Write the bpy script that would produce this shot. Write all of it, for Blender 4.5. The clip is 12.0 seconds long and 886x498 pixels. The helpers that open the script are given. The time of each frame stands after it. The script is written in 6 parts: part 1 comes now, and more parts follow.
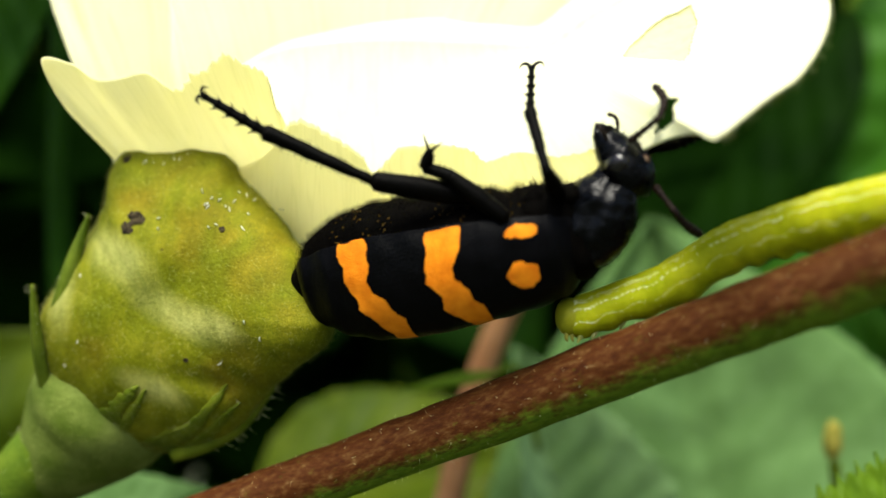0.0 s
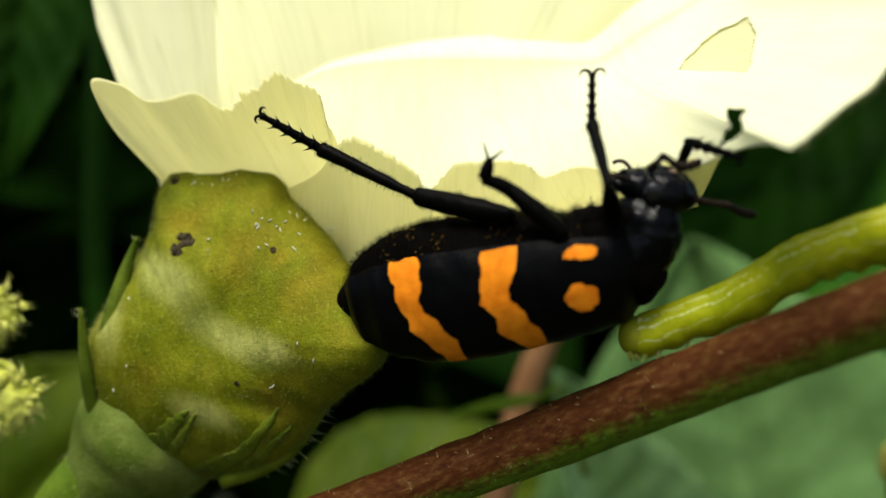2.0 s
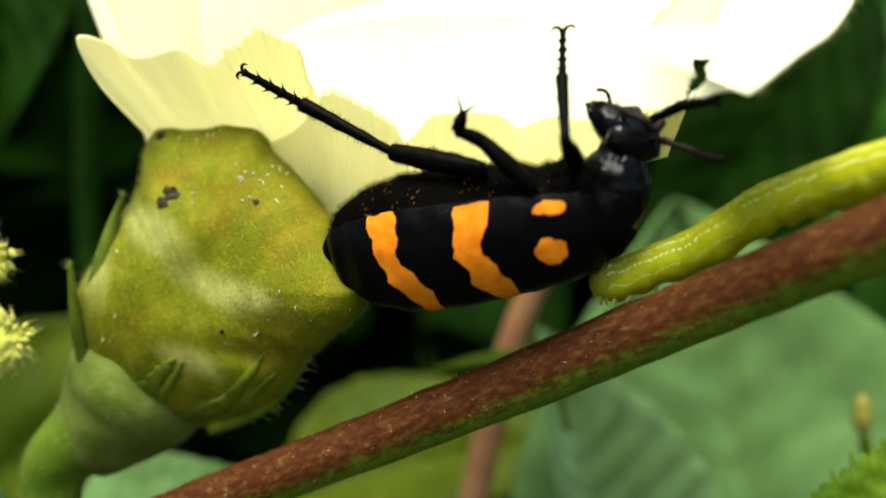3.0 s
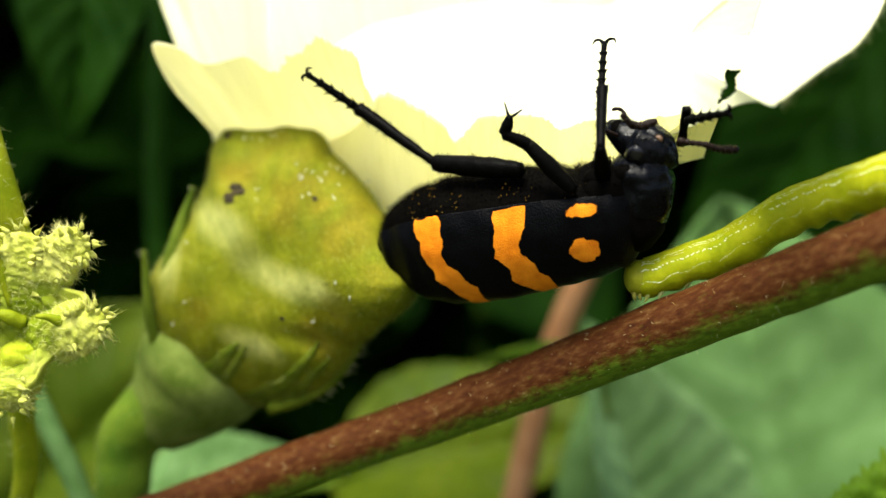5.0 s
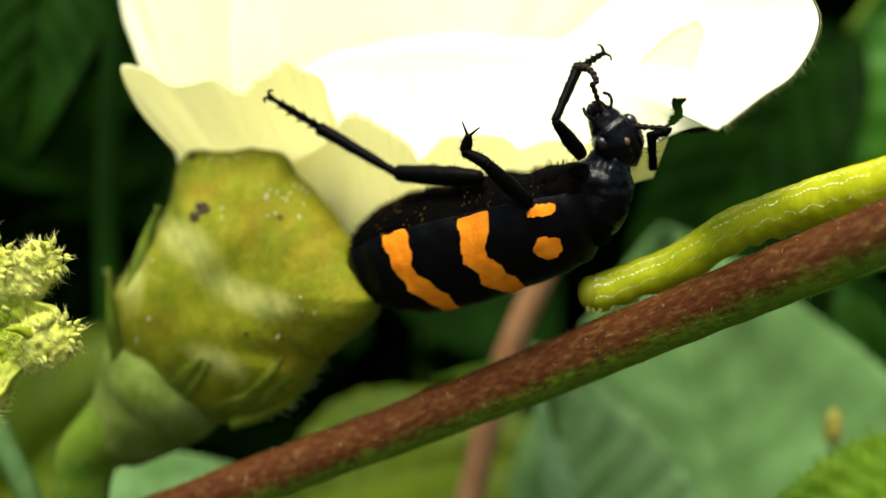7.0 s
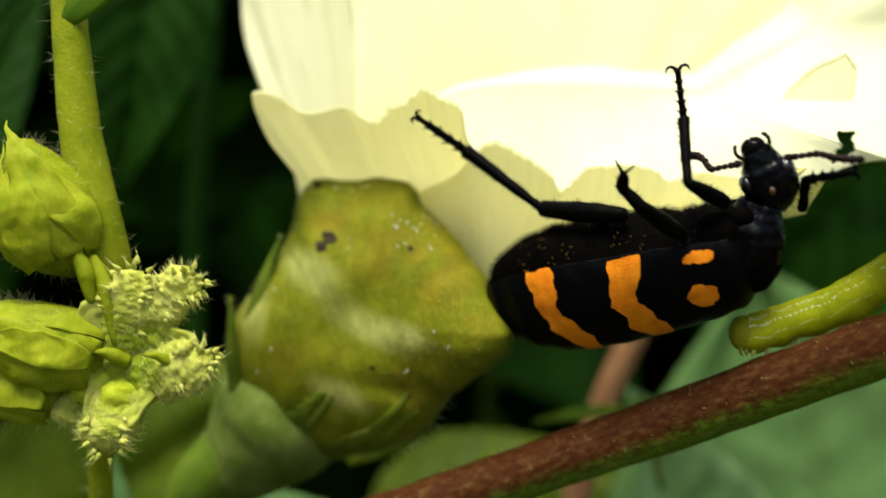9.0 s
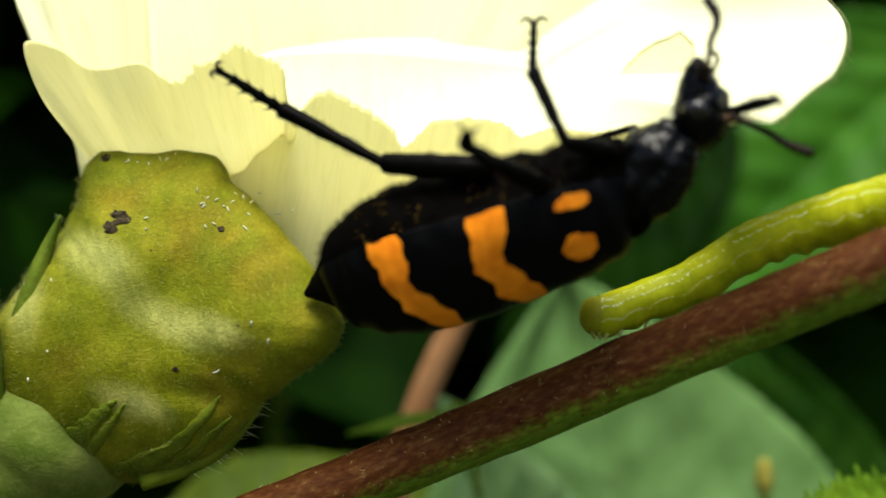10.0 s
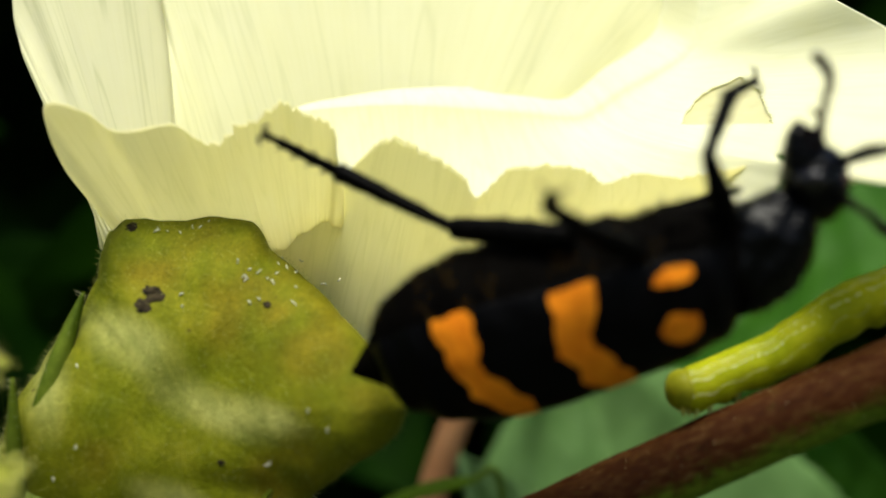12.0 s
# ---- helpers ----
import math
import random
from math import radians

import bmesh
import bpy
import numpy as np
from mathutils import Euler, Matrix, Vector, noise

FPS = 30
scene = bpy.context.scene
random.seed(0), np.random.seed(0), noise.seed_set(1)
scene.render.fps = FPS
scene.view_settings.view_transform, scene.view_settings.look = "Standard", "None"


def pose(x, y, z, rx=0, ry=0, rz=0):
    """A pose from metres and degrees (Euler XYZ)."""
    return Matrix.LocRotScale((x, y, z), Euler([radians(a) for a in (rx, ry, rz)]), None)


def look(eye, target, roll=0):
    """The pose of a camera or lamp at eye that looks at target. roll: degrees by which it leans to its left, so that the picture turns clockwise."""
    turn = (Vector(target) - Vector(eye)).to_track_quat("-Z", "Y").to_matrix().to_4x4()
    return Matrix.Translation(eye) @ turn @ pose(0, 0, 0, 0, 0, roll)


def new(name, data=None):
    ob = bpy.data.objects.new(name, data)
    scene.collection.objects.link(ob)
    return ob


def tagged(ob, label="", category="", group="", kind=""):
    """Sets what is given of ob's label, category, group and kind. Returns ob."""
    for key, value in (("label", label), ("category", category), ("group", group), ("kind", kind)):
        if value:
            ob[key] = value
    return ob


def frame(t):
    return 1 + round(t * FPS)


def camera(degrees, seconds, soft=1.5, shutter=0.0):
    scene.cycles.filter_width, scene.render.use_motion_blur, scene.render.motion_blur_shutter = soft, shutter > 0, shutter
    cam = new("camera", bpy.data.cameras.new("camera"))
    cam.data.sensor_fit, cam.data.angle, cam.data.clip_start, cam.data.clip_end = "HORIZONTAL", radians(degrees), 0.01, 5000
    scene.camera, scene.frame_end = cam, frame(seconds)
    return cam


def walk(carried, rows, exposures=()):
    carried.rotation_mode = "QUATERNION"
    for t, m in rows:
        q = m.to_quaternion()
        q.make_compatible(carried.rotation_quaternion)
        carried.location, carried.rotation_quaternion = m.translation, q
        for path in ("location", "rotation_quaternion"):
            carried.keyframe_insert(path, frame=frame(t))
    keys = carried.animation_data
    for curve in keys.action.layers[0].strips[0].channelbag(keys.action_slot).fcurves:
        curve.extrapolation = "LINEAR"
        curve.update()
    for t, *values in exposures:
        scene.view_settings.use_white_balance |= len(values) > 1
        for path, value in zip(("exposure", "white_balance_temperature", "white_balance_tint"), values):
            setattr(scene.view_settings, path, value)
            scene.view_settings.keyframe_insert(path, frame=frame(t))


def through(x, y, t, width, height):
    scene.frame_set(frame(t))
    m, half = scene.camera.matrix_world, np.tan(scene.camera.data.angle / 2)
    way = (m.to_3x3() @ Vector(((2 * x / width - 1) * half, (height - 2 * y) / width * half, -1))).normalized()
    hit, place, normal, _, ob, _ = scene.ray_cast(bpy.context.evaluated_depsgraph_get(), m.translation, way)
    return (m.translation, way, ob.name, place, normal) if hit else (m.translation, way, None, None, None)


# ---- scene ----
MM = 0.001          # everything below is laid out in millimetres round the flower
LIFT = 600.0        # the flower hangs 0.6 m above the soil


def at(x, y, z):
    """A place in the world from millimetres round the flower."""
    return Vector((x, y, z + LIFT)) * MM


# ---- camera ----
cam = camera(50.0, 12.0, soft=1.5, shutter=0.3)
cam.data.dof.use_dof = True
cam.data.dof.focus_distance = 0.060
cam.data.dof.aperture_fstop = 18.0
walk(cam, [
    (0.0, look(at(3.26, -66.69, 0.87), at(4.58, -6.78, -2.15), 0.52)),
    (0.5, look(at(4.60, -64.35, 1.18), at(5.17, -4.47, -2.53), 0.05)),
    (1.0, look(at(1.55, -63.36, 3.00), at(-1.14, -3.46, 0.82), -0.12)),
    (1.5, look(at(0.65, -63.39, 1.97), at(-1.32, -3.44, 0.30), -0.05)),
    (2.0, look(at(0.97, -65.44, 0.28), at(1.06, -5.46, -1.05), -0.09)),
    (2.5, look(at(0.00, -67.76, 0.00), at(-0.01, -7.76, 0.00), -0.00)),
    (3.0, look(at(2.15, -67.31, -1.19), at(2.48, -7.38, -4.17), -0.28)),
    (3.5, look(at(1.10, -67.77, 0.30), at(-0.29, -8.08, -5.67), -0.58)),
    (3.7, look(at(2.06, -67.56, -1.04), at(-0.14, -7.74, -5.05), -0.33)),
    (5.3, look(at(3.03, -71.85, -0.31), at(-0.40, -12.05, -3.86), 0.24)),
    (5.5, look(at(1.61, -71.63, 0.06), at(-1.75, -11.88, -4.20), -0.02)),
    (6.0, look(at(0.34, -72.79, -0.79), at(1.08, -12.87, -3.65), 1.25)),
    (6.5, look(at(-0.15, -73.63, -1.55), at(1.44, -13.69, -3.90), 1.04)),
    (6.7, look(at(0.77, -73.99, -1.82), at(2.01, -14.03, -3.78), 0.97)),
    (8.3, look(at(2.16, -74.90, -0.62), at(1.13, -14.91, -0.97), -0.10)),
    (8.5, look(at(0.79, -74.72, -1.57), at(-1.12, -14.75, -2.02), 0.60)),
    (9.0, look(at(-5.52, -72.28, -2.58), at(-7.44, -12.32, -1.30), 2.05)),
    (9.5, look(at(-8.58, -69.13, -1.42), at(-4.26, -9.48, 3.38), 0.71)),
    (10.0, look(at(-8.27, -64.19, -5.62), at(3.66, -5.50, -2.08), 1.29)),
    (10.5, look(at(-12.11, -61.79, -3.73), at(2.33, -3.71, 0.52), 0.63)),
    (11.0, look(at(-12.75, -59.93, -5.39), at(3.86, -2.53, 0.03), 0.57)),
    (11.5, look(at(-11.95, -57.58, -3.37), at(2.47, 0.48, 1.25), -0.05)),
    (12.0, look(at(-13.58, -58.17, -2.72), at(0.99, -0.19, 2.45), -0.33)),
], exposures=[(0.0, 1.4), (0.6, 1.35), (1.0, 0.88), (1.5, 0.54), (2.0, 0.87), (2.5, 0.82), (3.0, 1.4), (3.5, 1.78), (5.5, 1.64), (6.7, 1.5),
              (8.3, 1.06), (9.0, 1.03), (9.5, 0.58), (10.0, 1.25), (10.5, 1.3), (11.0, 1.15), (11.5, 0.95), (12.0, 0.80)])

# ---- light: bright overcast day, the sun behind thin cloud, high and in front ----
SUN_UP, SUN_ROUND = 65.0, 198.0
world = bpy.data.worlds.new("overcast_sky")
scene.world = world
world.use_nodes = True
wn = world.node_tree.nodes
sky = wn.new("ShaderNodeTexSky")
sky.sky_type = "NISHITA"
sky.sun_disc = False
sky.sun_elevation, sky.sun_rotation = radians(SUN_UP), radians(SUN_ROUND)
sky.air_density, sky.dust_density = 1.0, 3.0
wn["Background"].inputs["Strength"].default_value = 0.088
world.node_tree.links.new(sky.outputs[0], wn["Background"].inputs["Color"])

sun = new("sun", bpy.data.lights.new("sun", "SUN"))
sun.data.energy, sun.data.angle, sun.data.color = 3.1, radians(32), (1.0, 0.985, 0.85)
sun_way = Vector((math.sin(radians(SUN_ROUND)) * math.cos(radians(SUN_UP)),
                  math.cos(radians(SUN_ROUND)) * math.cos(radians(SUN_UP)), math.sin(radians(SUN_UP))))
sun.matrix_world = look(sun_way * 3, (0, 0, 0))


# ---- materials ----
def mat(name, rough=0.5):
    m = bpy.data.materials.new(name)
    m.use_nodes = True
    b = m.node_tree.nodes["Principled BSDF"]
    b.inputs["Roughness"].default_value = rough
    return m, m.node_tree.nodes, m.node_tree.links, b


def coords(n, l, scale, kind="Object", stretch=None):
    c = n.new("ShaderNodeTexCoord")
    mp = n.new("ShaderNodeMapping")
    s = stretch or (1, 1, 1)
    mp.inputs["Scale"].default_value = tuple(scale * k for k in s)
    l.new(c.outputs[kind], mp.inputs["Vector"])
    return mp.outputs[0]


def noise_of(n, l, vec, scale=1.0, detail=4, rough=0.55):
    t = n.new("ShaderNodeTexNoise")
    t.inputs["Scale"].default_value, t.inputs["Detail"].default_value, t.inputs["Roughness"].default_value = scale, detail, rough
    l.new(vec, t.inputs["Vector"])
    return t.outputs["Fac"]


def ramp(n, l, fac, stops):
    r = n.new("ShaderNodeValToRGB")
    while len(r.color_ramp.elements) < len(stops):
        r.color_ramp.elements.new(0.5)
    for e, (p, c) in zip(r.color_ramp.elements, stops):
        e.position, e.color = p, (*c, 1) if len(c) == 3 else c
    l.new(fac, r.inputs["Fac"])
    return r.outputs["Color"]


def blend(n, l, fac, a, b, how="MIX"):
    m = n.new("ShaderNodeMix")
    m.data_type, m.blend_type = "RGBA", how
    if isinstance(fac, float):
        m.inputs["Factor"].default_value = fac
    else:
        l.new(fac, m.inputs["Factor"])
    for sock, v in ((m.inputs["A"], a), (m.inputs["B"], b)):
        if isinstance(v, tuple):
            sock.default_value = (*v, 1)
        else:
            l.new(v, sock)
    return m.outputs["Result"]


def relief(n, l, b, height, strength, dist_mm):
    bp = n.new("ShaderNodeBump")
    bp.inputs["Strength"].default_value, bp.inputs["Distance"].default_value = strength, dist_mm * MM
    l.new(height, bp.inputs["Height"])
    l.new(bp.outputs[0], b.inputs["Normal"])


def see_through(m, n, l, b, colour, share):
    """Let a share of the light through a thin blade."""
    t = n.new("ShaderNodeBsdfTranslucent")
    if isinstance(colour, tuple):
        t.inputs["Color"].default_value = (*colour, 1)
    else:
        l.new(colour, t.inputs["Color"])
    mx = n.new("ShaderNodeMixShader")
    mx.inputs[0].default_value = share
    l.new(b.outputs[0], mx.inputs[1])
    l.new(t.outputs[0], mx.inputs[2])
    l.new(mx.outputs[0], n["Material Output"].inputs["Surface"])


def petal_material(name, tint, deep, veins, through=0.48):
    m, n, l, b = mat(name, 0.6)
    long = noise_of(n, l, coords(n, l, 1.0, "UV", (26, 0.9, 1)), 1.0, 2, 0.4)
    fine = noise_of(n, l, coords(n, l, 1.0, "UV", (170, 5, 1)), 1.0, 3)
    big = noise_of(n, l, coords(n, l, 90.0), 1.0, 3)
    lines = ramp(n, l, long, [(0.455, (1, 1, 1)), (0.485, (0, 0, 0)), (0.515, (1, 1, 1)), (0.60, (1, 1, 1)), (0.625, (0.3, 0.3, 0.3)), (0.65, (1, 1, 1))])
    base = ramp(n, l, big, [(0.3, deep), (0.7, tint)])
    shade = blend(n, l, lines, tuple(1 - veins * k for k in (1.0, 0.9, 1.5)), (1.0, 1.0, 1.0))
    base = blend(n, l, 1.0, base, shade, "MULTIPLY")
    streak = ramp(n, l, fine, [(0.35, (0.98, 0.98, 0.95)), (0.6, (1, 1, 1))])
    base = blend(n, l, 1.0, base, streak, "MULTIPLY")
    l.new(base, b.inputs["Base Color"])
    b.inputs["Specular IOR Level"].default_value = 0.25
    relief(n, l, b, fine, 0.10, 0.2)
    see_through(m, n, l, b, base, through)
    return m


M_PETAL = petal_material("pale_yellow_petal", (0.95, 0.928, 0.66), (0.935, 0.90, 0.58), 0.05, 0.66)
M_PETAL_FRONT = petal_material("front_petal", (0.91, 0.91, 0.69), (0.885, 0.875, 0.60), 0.04, 0.44)
M_PETAL_BACK = petal_material("pale_cream_petal", (0.925, 0.915, 0.64), (0.905, 0.89, 0.57), 0.07, 0.45)
# Darker cream copy with stronger veins: the left petal's shade is in its colour.
M_PETAL_VEINED_SHADED = petal_material("shaded_veined_petal", (0.905, 0.895, 0.64), (0.88, 0.865, 0.58), 0.14, 0.51)


def plant_material(name, stops, scale, rough=0.5, hair=0.0, thin=0.0, bump=0.4, stretch=None, spots=None):
    m, n, l, b = mat(name, rough)
    v = coords(n, l, 1000.0, "Object", stretch)
    big = noise_of(n, l, v, scale, 4)
    small = noise_of(n, l, v, scale * 9, 3)
    col = ramp(n, l, big, stops)
    col = blend(n, l, 0.35, col, blend(n, l, 1.0, col, ramp(n, l, small, [(0.3, (0.55, 0.6, 0.45)), (0.7, (1, 1, 1))]), "MULTIPLY"))
    if spots:
        dot = noise_of(n, l, v, spots[0], 2)
        col = blend(n, l, ramp(n, l, dot, [(spots[1], (0, 0, 0)), (spots[1] + 0.03, (1, 1, 1))]), col, spots[2])
    l.new(col, b.inputs["Base Color"])
    b.inputs["Specular IOR Level"].default_value = 0.08
    relief(n, l, b, small, bump, 0.18)
    if thin:
        see_through(m, n, l, b, col, thin)
    return m


def calyx_material():
    """Felted olive calyx: pale worn patches, brownish bruises, fine streaks and pin-prick dots."""
    m, n, l, b = mat("calyx_green", 0.6)
    v = coords(n, l, 1000.0)
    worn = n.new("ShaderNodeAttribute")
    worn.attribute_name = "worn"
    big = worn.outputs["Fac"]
    mid = noise_of(n, l, v, 0.30, 4, 0.6)
    c = n.new("ShaderNodeTexCoord")
    mp = n.new("ShaderNodeMapping")
    mp.vector_type = "TEXTURE"
    mp.inputs["Rotation"].default_value = (0, radians(65), 0)
    mp.inputs["Scale"].default_value = (0.0045, 0.001, 0.0009)
    l.new(c.outputs["Object"], mp.inputs["Vector"])
    vein = noise_of(n, l, mp.outputs[0], 0.75, 5, 0.66)
    small = noise_of(n, l, v, 3.2, 4, 0.65)
    col = ramp(n, l, mid, [(0.28, (0.100, 0.122, 0.003)), (0.50, (0.152, 0.166, 0.005)), (0.72, (0.215, 0.213, 0.012))])
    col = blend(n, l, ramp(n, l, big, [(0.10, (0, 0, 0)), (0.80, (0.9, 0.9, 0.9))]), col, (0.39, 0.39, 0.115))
    col = blend(n, l, 0.38, col, blend(n, l, 1.0, col, ramp(n, l, vein, [(0.35, (0.42, 0.52, 0.25)), (0.6, (1.2, 1.16, 1.1))]), "MULTIPLY"))
    bruise = n.new("ShaderNodeAttribute")
    bruise.attribute_name = "bruise"
    col = blend(n, l, bruise.outputs["Fac"], col, ramp(n, l, mid, [(0.35, (0.135, 0.118, 0.004)), (0.65, (0.225, 0.175, 0.009))]))
    col = blend(n, l, 0.4, col, blend(n, l, 1.0, col, ramp(n, l, small, [(0.3, (0.45, 0.5, 0.35)), (0.62, (1, 1, 1))]), "MULTIPLY"))
    felt = noise_of(n, l, v, 9.0, 3, 0.7)
    col = blend(n, l, 0.55, col, blend(n, l, 1.0, col, ramp(n, l, felt, [(0.34, (0.50, 0.54, 0.38)), (0.52, (1, 1, 1)), (0.68, (1.35, 1.33, 1.5))]), "MULTIPLY"))
    dots = ramp(n, l, noise_of(n, l, v, 1.7, 1), [(0.76, (0, 0, 0)), (0.79, (1, 1, 1))])
    col = blend(n, l, dots, col, (0.06, 0.05, 0.01))
    l.new(col, b.inputs["Base Color"])
    b.inputs["Specular IOR Level"].default_value = 0.07
    relief(n, l, b, blend(n, l, 0.5, small, felt), 0.8, 0.16)
    return m


M_CALYX = calyx_material()
M_CUP = plant_material("pale_receptacle", [(0.35, (0.075, 0.115, 0.012)), (0.65, (0.155, 0.195, 0.040))], 0.35, 0.6)
M_PEDICEL = plant_material("green_pedicel", [(0.35, (0.06, 0.12, 0.008)), (0.65, (0.13, 0.19, 0.014))], 0.3, 0.55)
M_BRACT_DARK = plant_material("dark_green_bract", [(0.35, (0.085, 0.125, 0.006)), (0.65, (0.150, 0.185, 0.012))], 0.6, 0.55, thin=0.15)
M_BRACT = plant_material("green_bract", [(0.35, (0.06, 0.10, 0.006)), (0.65, (0.14, 0.19, 0.016))], 0.4, 0.55, thin=0.2)
M_SHOOT = plant_material("young_shoot_green", [(0.3, (0.19, 0.25, 0.004)), (0.7, (0.34, 0.37, 0.014))], 0.5, 0.5, thin=0.25)
M_SEPAL = plant_material("young_sepal", [(0.3, (0.26, 0.33, 0.006)), (0.7, (0.46, 0.49, 0.025))], 0.8, 0.5, thin=0.35, bump=0.3, stretch=(1, 1, 0.5))
M_FUZZ_DEEP = plant_material("lime_leaf_base", [(0.3, (0.38, 0.48, 0.008)), (0.7, (0.64, 0.68, 0.05))], 0.6, 0.85, thin=0.3, bump=0.4)


def young_leaf_material():
    """Woolly young leaf: lime green in the heart, pale yellow at the tips."""
    m, n, l, b = mat("fuzzy_young_leaf", 0.85)
    v = coords(n, l, 1000.0)
    a = n.new("ShaderNodeAttribute")
    a.attribute_name = "ripe"
    small = noise_of(n, l, v, 3.2, 4, 0.65)
    green = ramp(n, l, noise_of(n, l, v, 0.6, 4), [(0.3, (0.23, 0.32, 0.010)), (0.7, (0.38, 0.45, 0.03))])
    gold = ramp(n, l, noise_of(n, l, v, 0.6, 4), [(0.3, (0.52, 0.56, 0.06)), (0.7, (0.76, 0.73, 0.20))])
    col = blend(n, l, a.outputs["Fac"], green, gold)
    col = blend(n, l, 0.5, col, blend(n, l, 1.0, col, ramp(n, l, small, [(0.3, (0.62, 0.7, 0.4)), (0.65, (1, 1, 1))]), "MULTIPLY"))
    l.new(col, b.inputs["Base Color"])
    b.inputs["Specular IOR Level"].default_value = 0.05
    relief(n, l, b, small, 0.35, 0.18)
    see_through(m, n, l, b, col, 0.32)
    return m


M_FUZZ = young_leaf_material()
M_HAIR = plant_material("plant_hair", [(0.3, (0.68, 0.68, 0.34)), (0.7, (0.82, 0.81, 0.50))], 1.0, 0.5, thin=0.4, bump=0.0)
M_DOWN = plant_material("olive_down", [(0.3, (0.30, 0.31, 0.07)), (0.7, (0.44, 0.45, 0.16))], 1.0, 0.6, thin=0.3, bump=0.0)
M_FUZZ_HAIR = plant_material("leaf_wool", [(0.3, (0.84, 0.83, 0.26)), (0.7, (0.94, 0.92, 0.46))], 1.0, 0.6, thin=0.5, bump=0.0)
M_TOOTH = plant_material("leaf_tooth", [(0.3, (0.50, 0.53, 0.07)), (0.7, (0.72, 0.70, 0.20))], 1.2, 0.7, thin=0.35, bump=0.2)
M_OCHRE = plant_material("ochre_bud", [(0.3, (0.16, 0.15, 0.02)), (0.7, (0.26, 0.23, 0.045))], 1.0, 0.6)
M_WHITE = plant_material("white_speck", [(0.3, (0.46, 0.46, 0.34)), (0.7, (0.62, 0.62, 0.50))], 2.0, 0.35, bump=0.0)
M_SCAR = plant_material("dark_scar", [(0.35, (0.008, 0.006, 0.003)), (0.65, (0.055, 0.042, 0.022))], 2.6, 0.8)
M_PINK = plant_material("pinkish_stem", [(0.3, (0.25, 0.115, 0.05)), (0.7, (0.34, 0.175, 0.085))], 0.3, 0.6)
M_CAT = plant_material("caterpillar_skin", [(0.3, (0.275, 0.325, 0.004)), (0.7, (0.480, 0.485, 0.012))], 0.35, 0.42, thin=0.28, bump=0.12)
M_CAT_HEAD = plant_material("caterpillar_head", [(0.3, (0.19, 0.20, 0.008)), (0.7, (0.28, 0.275, 0.014))], 0.6, 0.4, thin=0.1, bump=0.12)
M_CAT_FOOT = plant_material("caterpillar_foot", [(0.3, (0.38, 0.40, 0.08)), (0.7, (0.55, 0.55, 0.22))], 0.8, 0.5, thin=0.2, bump=0.15)
M_CAT_LINE = plant_material("caterpillar_line", [(0.3, (0.70, 0.70, 0.28)), (0.7, (0.90, 0.90, 0.60))], 1.5, 0.5, bump=0.2)


def stem_material():
    """Red-brown bark above, green below, with fine pale hairs and streaks."""
    m, n, l, b = mat("red_green_stem", 0.65)
    v = coords(n, l, 1000.0)
    lay = n.new("ShaderNodeMapping")
    lay.vector_type = "TEXTURE"
    lay.inputs["Rotation"].default_value, lay.inputs["Scale"].default_value = (0, radians(-25), radians(-24)), (2.2, 1.0, 1.0)
    l.new(v, lay.inputs["Vector"])
    streak = noise_of(n, l, lay.outputs[0], 2.6, 6, 0.66)
    red = ramp(n, l, streak, [(0.28, (0.022, 0.0050, 0.0010)), (0.50, (0.048, 0.0140, 0.0026)), (0.64, (0.080, 0.034, 0.009)), (0.78, (0.17, 0.12, 0.045))])
    green = ramp(n, l, streak, [(0.3, (0.045, 0.085, 0.004)), (0.7, (0.12, 0.18, 0.012))])
    a = n.new("ShaderNodeAttribute")
    a.attribute_name = "side"
    ad = n.new("ShaderNodeMath")
    ad.operation = "ADD"
    l.new(a.outputs["Fac"], ad.inputs[0])
    l.new(blend(n, l, 0.55, noise_of(n, l, v, 0.9, 5, 0.6), noise_of(n, l, lay.outputs[0], 3.6, 5, 0.7)), ad.inputs[1])
    share = ramp(n, l, ad.outputs[0], [(0.58, (0, 0, 0)), (0.70, (0.28, 0.28, 0.28)), (0.77, (0.6, 0.6, 0.6)), (0.83, (1, 1, 1))])
    col = blend(n, l, share, red, green)
    l.new(col, b.inputs["Base Color"])
    b.inputs["Specular IOR Level"].default_value = 0.07
    relief(n, l, b, streak, 0.5, 0.15)
    return m


def elytra_material():
    """Black wing case with orange bands: the sheet carries how far each place lies inside a band."""
    m, n, l, b = mat("banded_wing_case", 0.38)
    v = coords(n, l, 1000.0)
    a = n.new("ShaderNodeAttribute")
    a.attribute_name = "band"
    grain = noise_of(n, l, v, 8.0, 3)
    black = ramp(n, l, noise_of(n, l, v, 0.5, 3), [(0.3, (0.0004, 0.0004, 0.0005)), (0.7, (0.0010, 0.0010, 0.0013))])
    orange = ramp(n, l, noise_of(n, l, v, 1.2, 5), [(0.3, (0.60, 0.155, 0.006)), (0.7, (0.80, 0.255, 0.011))])
    ad = n.new("ShaderNodeMath")
    ad.operation = "MULTIPLY_ADD"
    l.new(noise_of(n, l, v, 1.3, 3), ad.inputs[0])
    ad.inputs[1].default_value = 0.34
    l.new(a.outputs["Fac"], ad.inputs[2])
    col = blend(n, l, ramp(n, l, ad.outputs[0], [(0.665, (0, 0, 0)), (0.695, (1, 1, 1))]), black, orange)
    l.new(col, b.inputs["Base Color"])
    b.inputs["Specular IOR Level"].default_value = 0.05
    relief(n, l, b, grain, 0.6, 0.09)
    return m


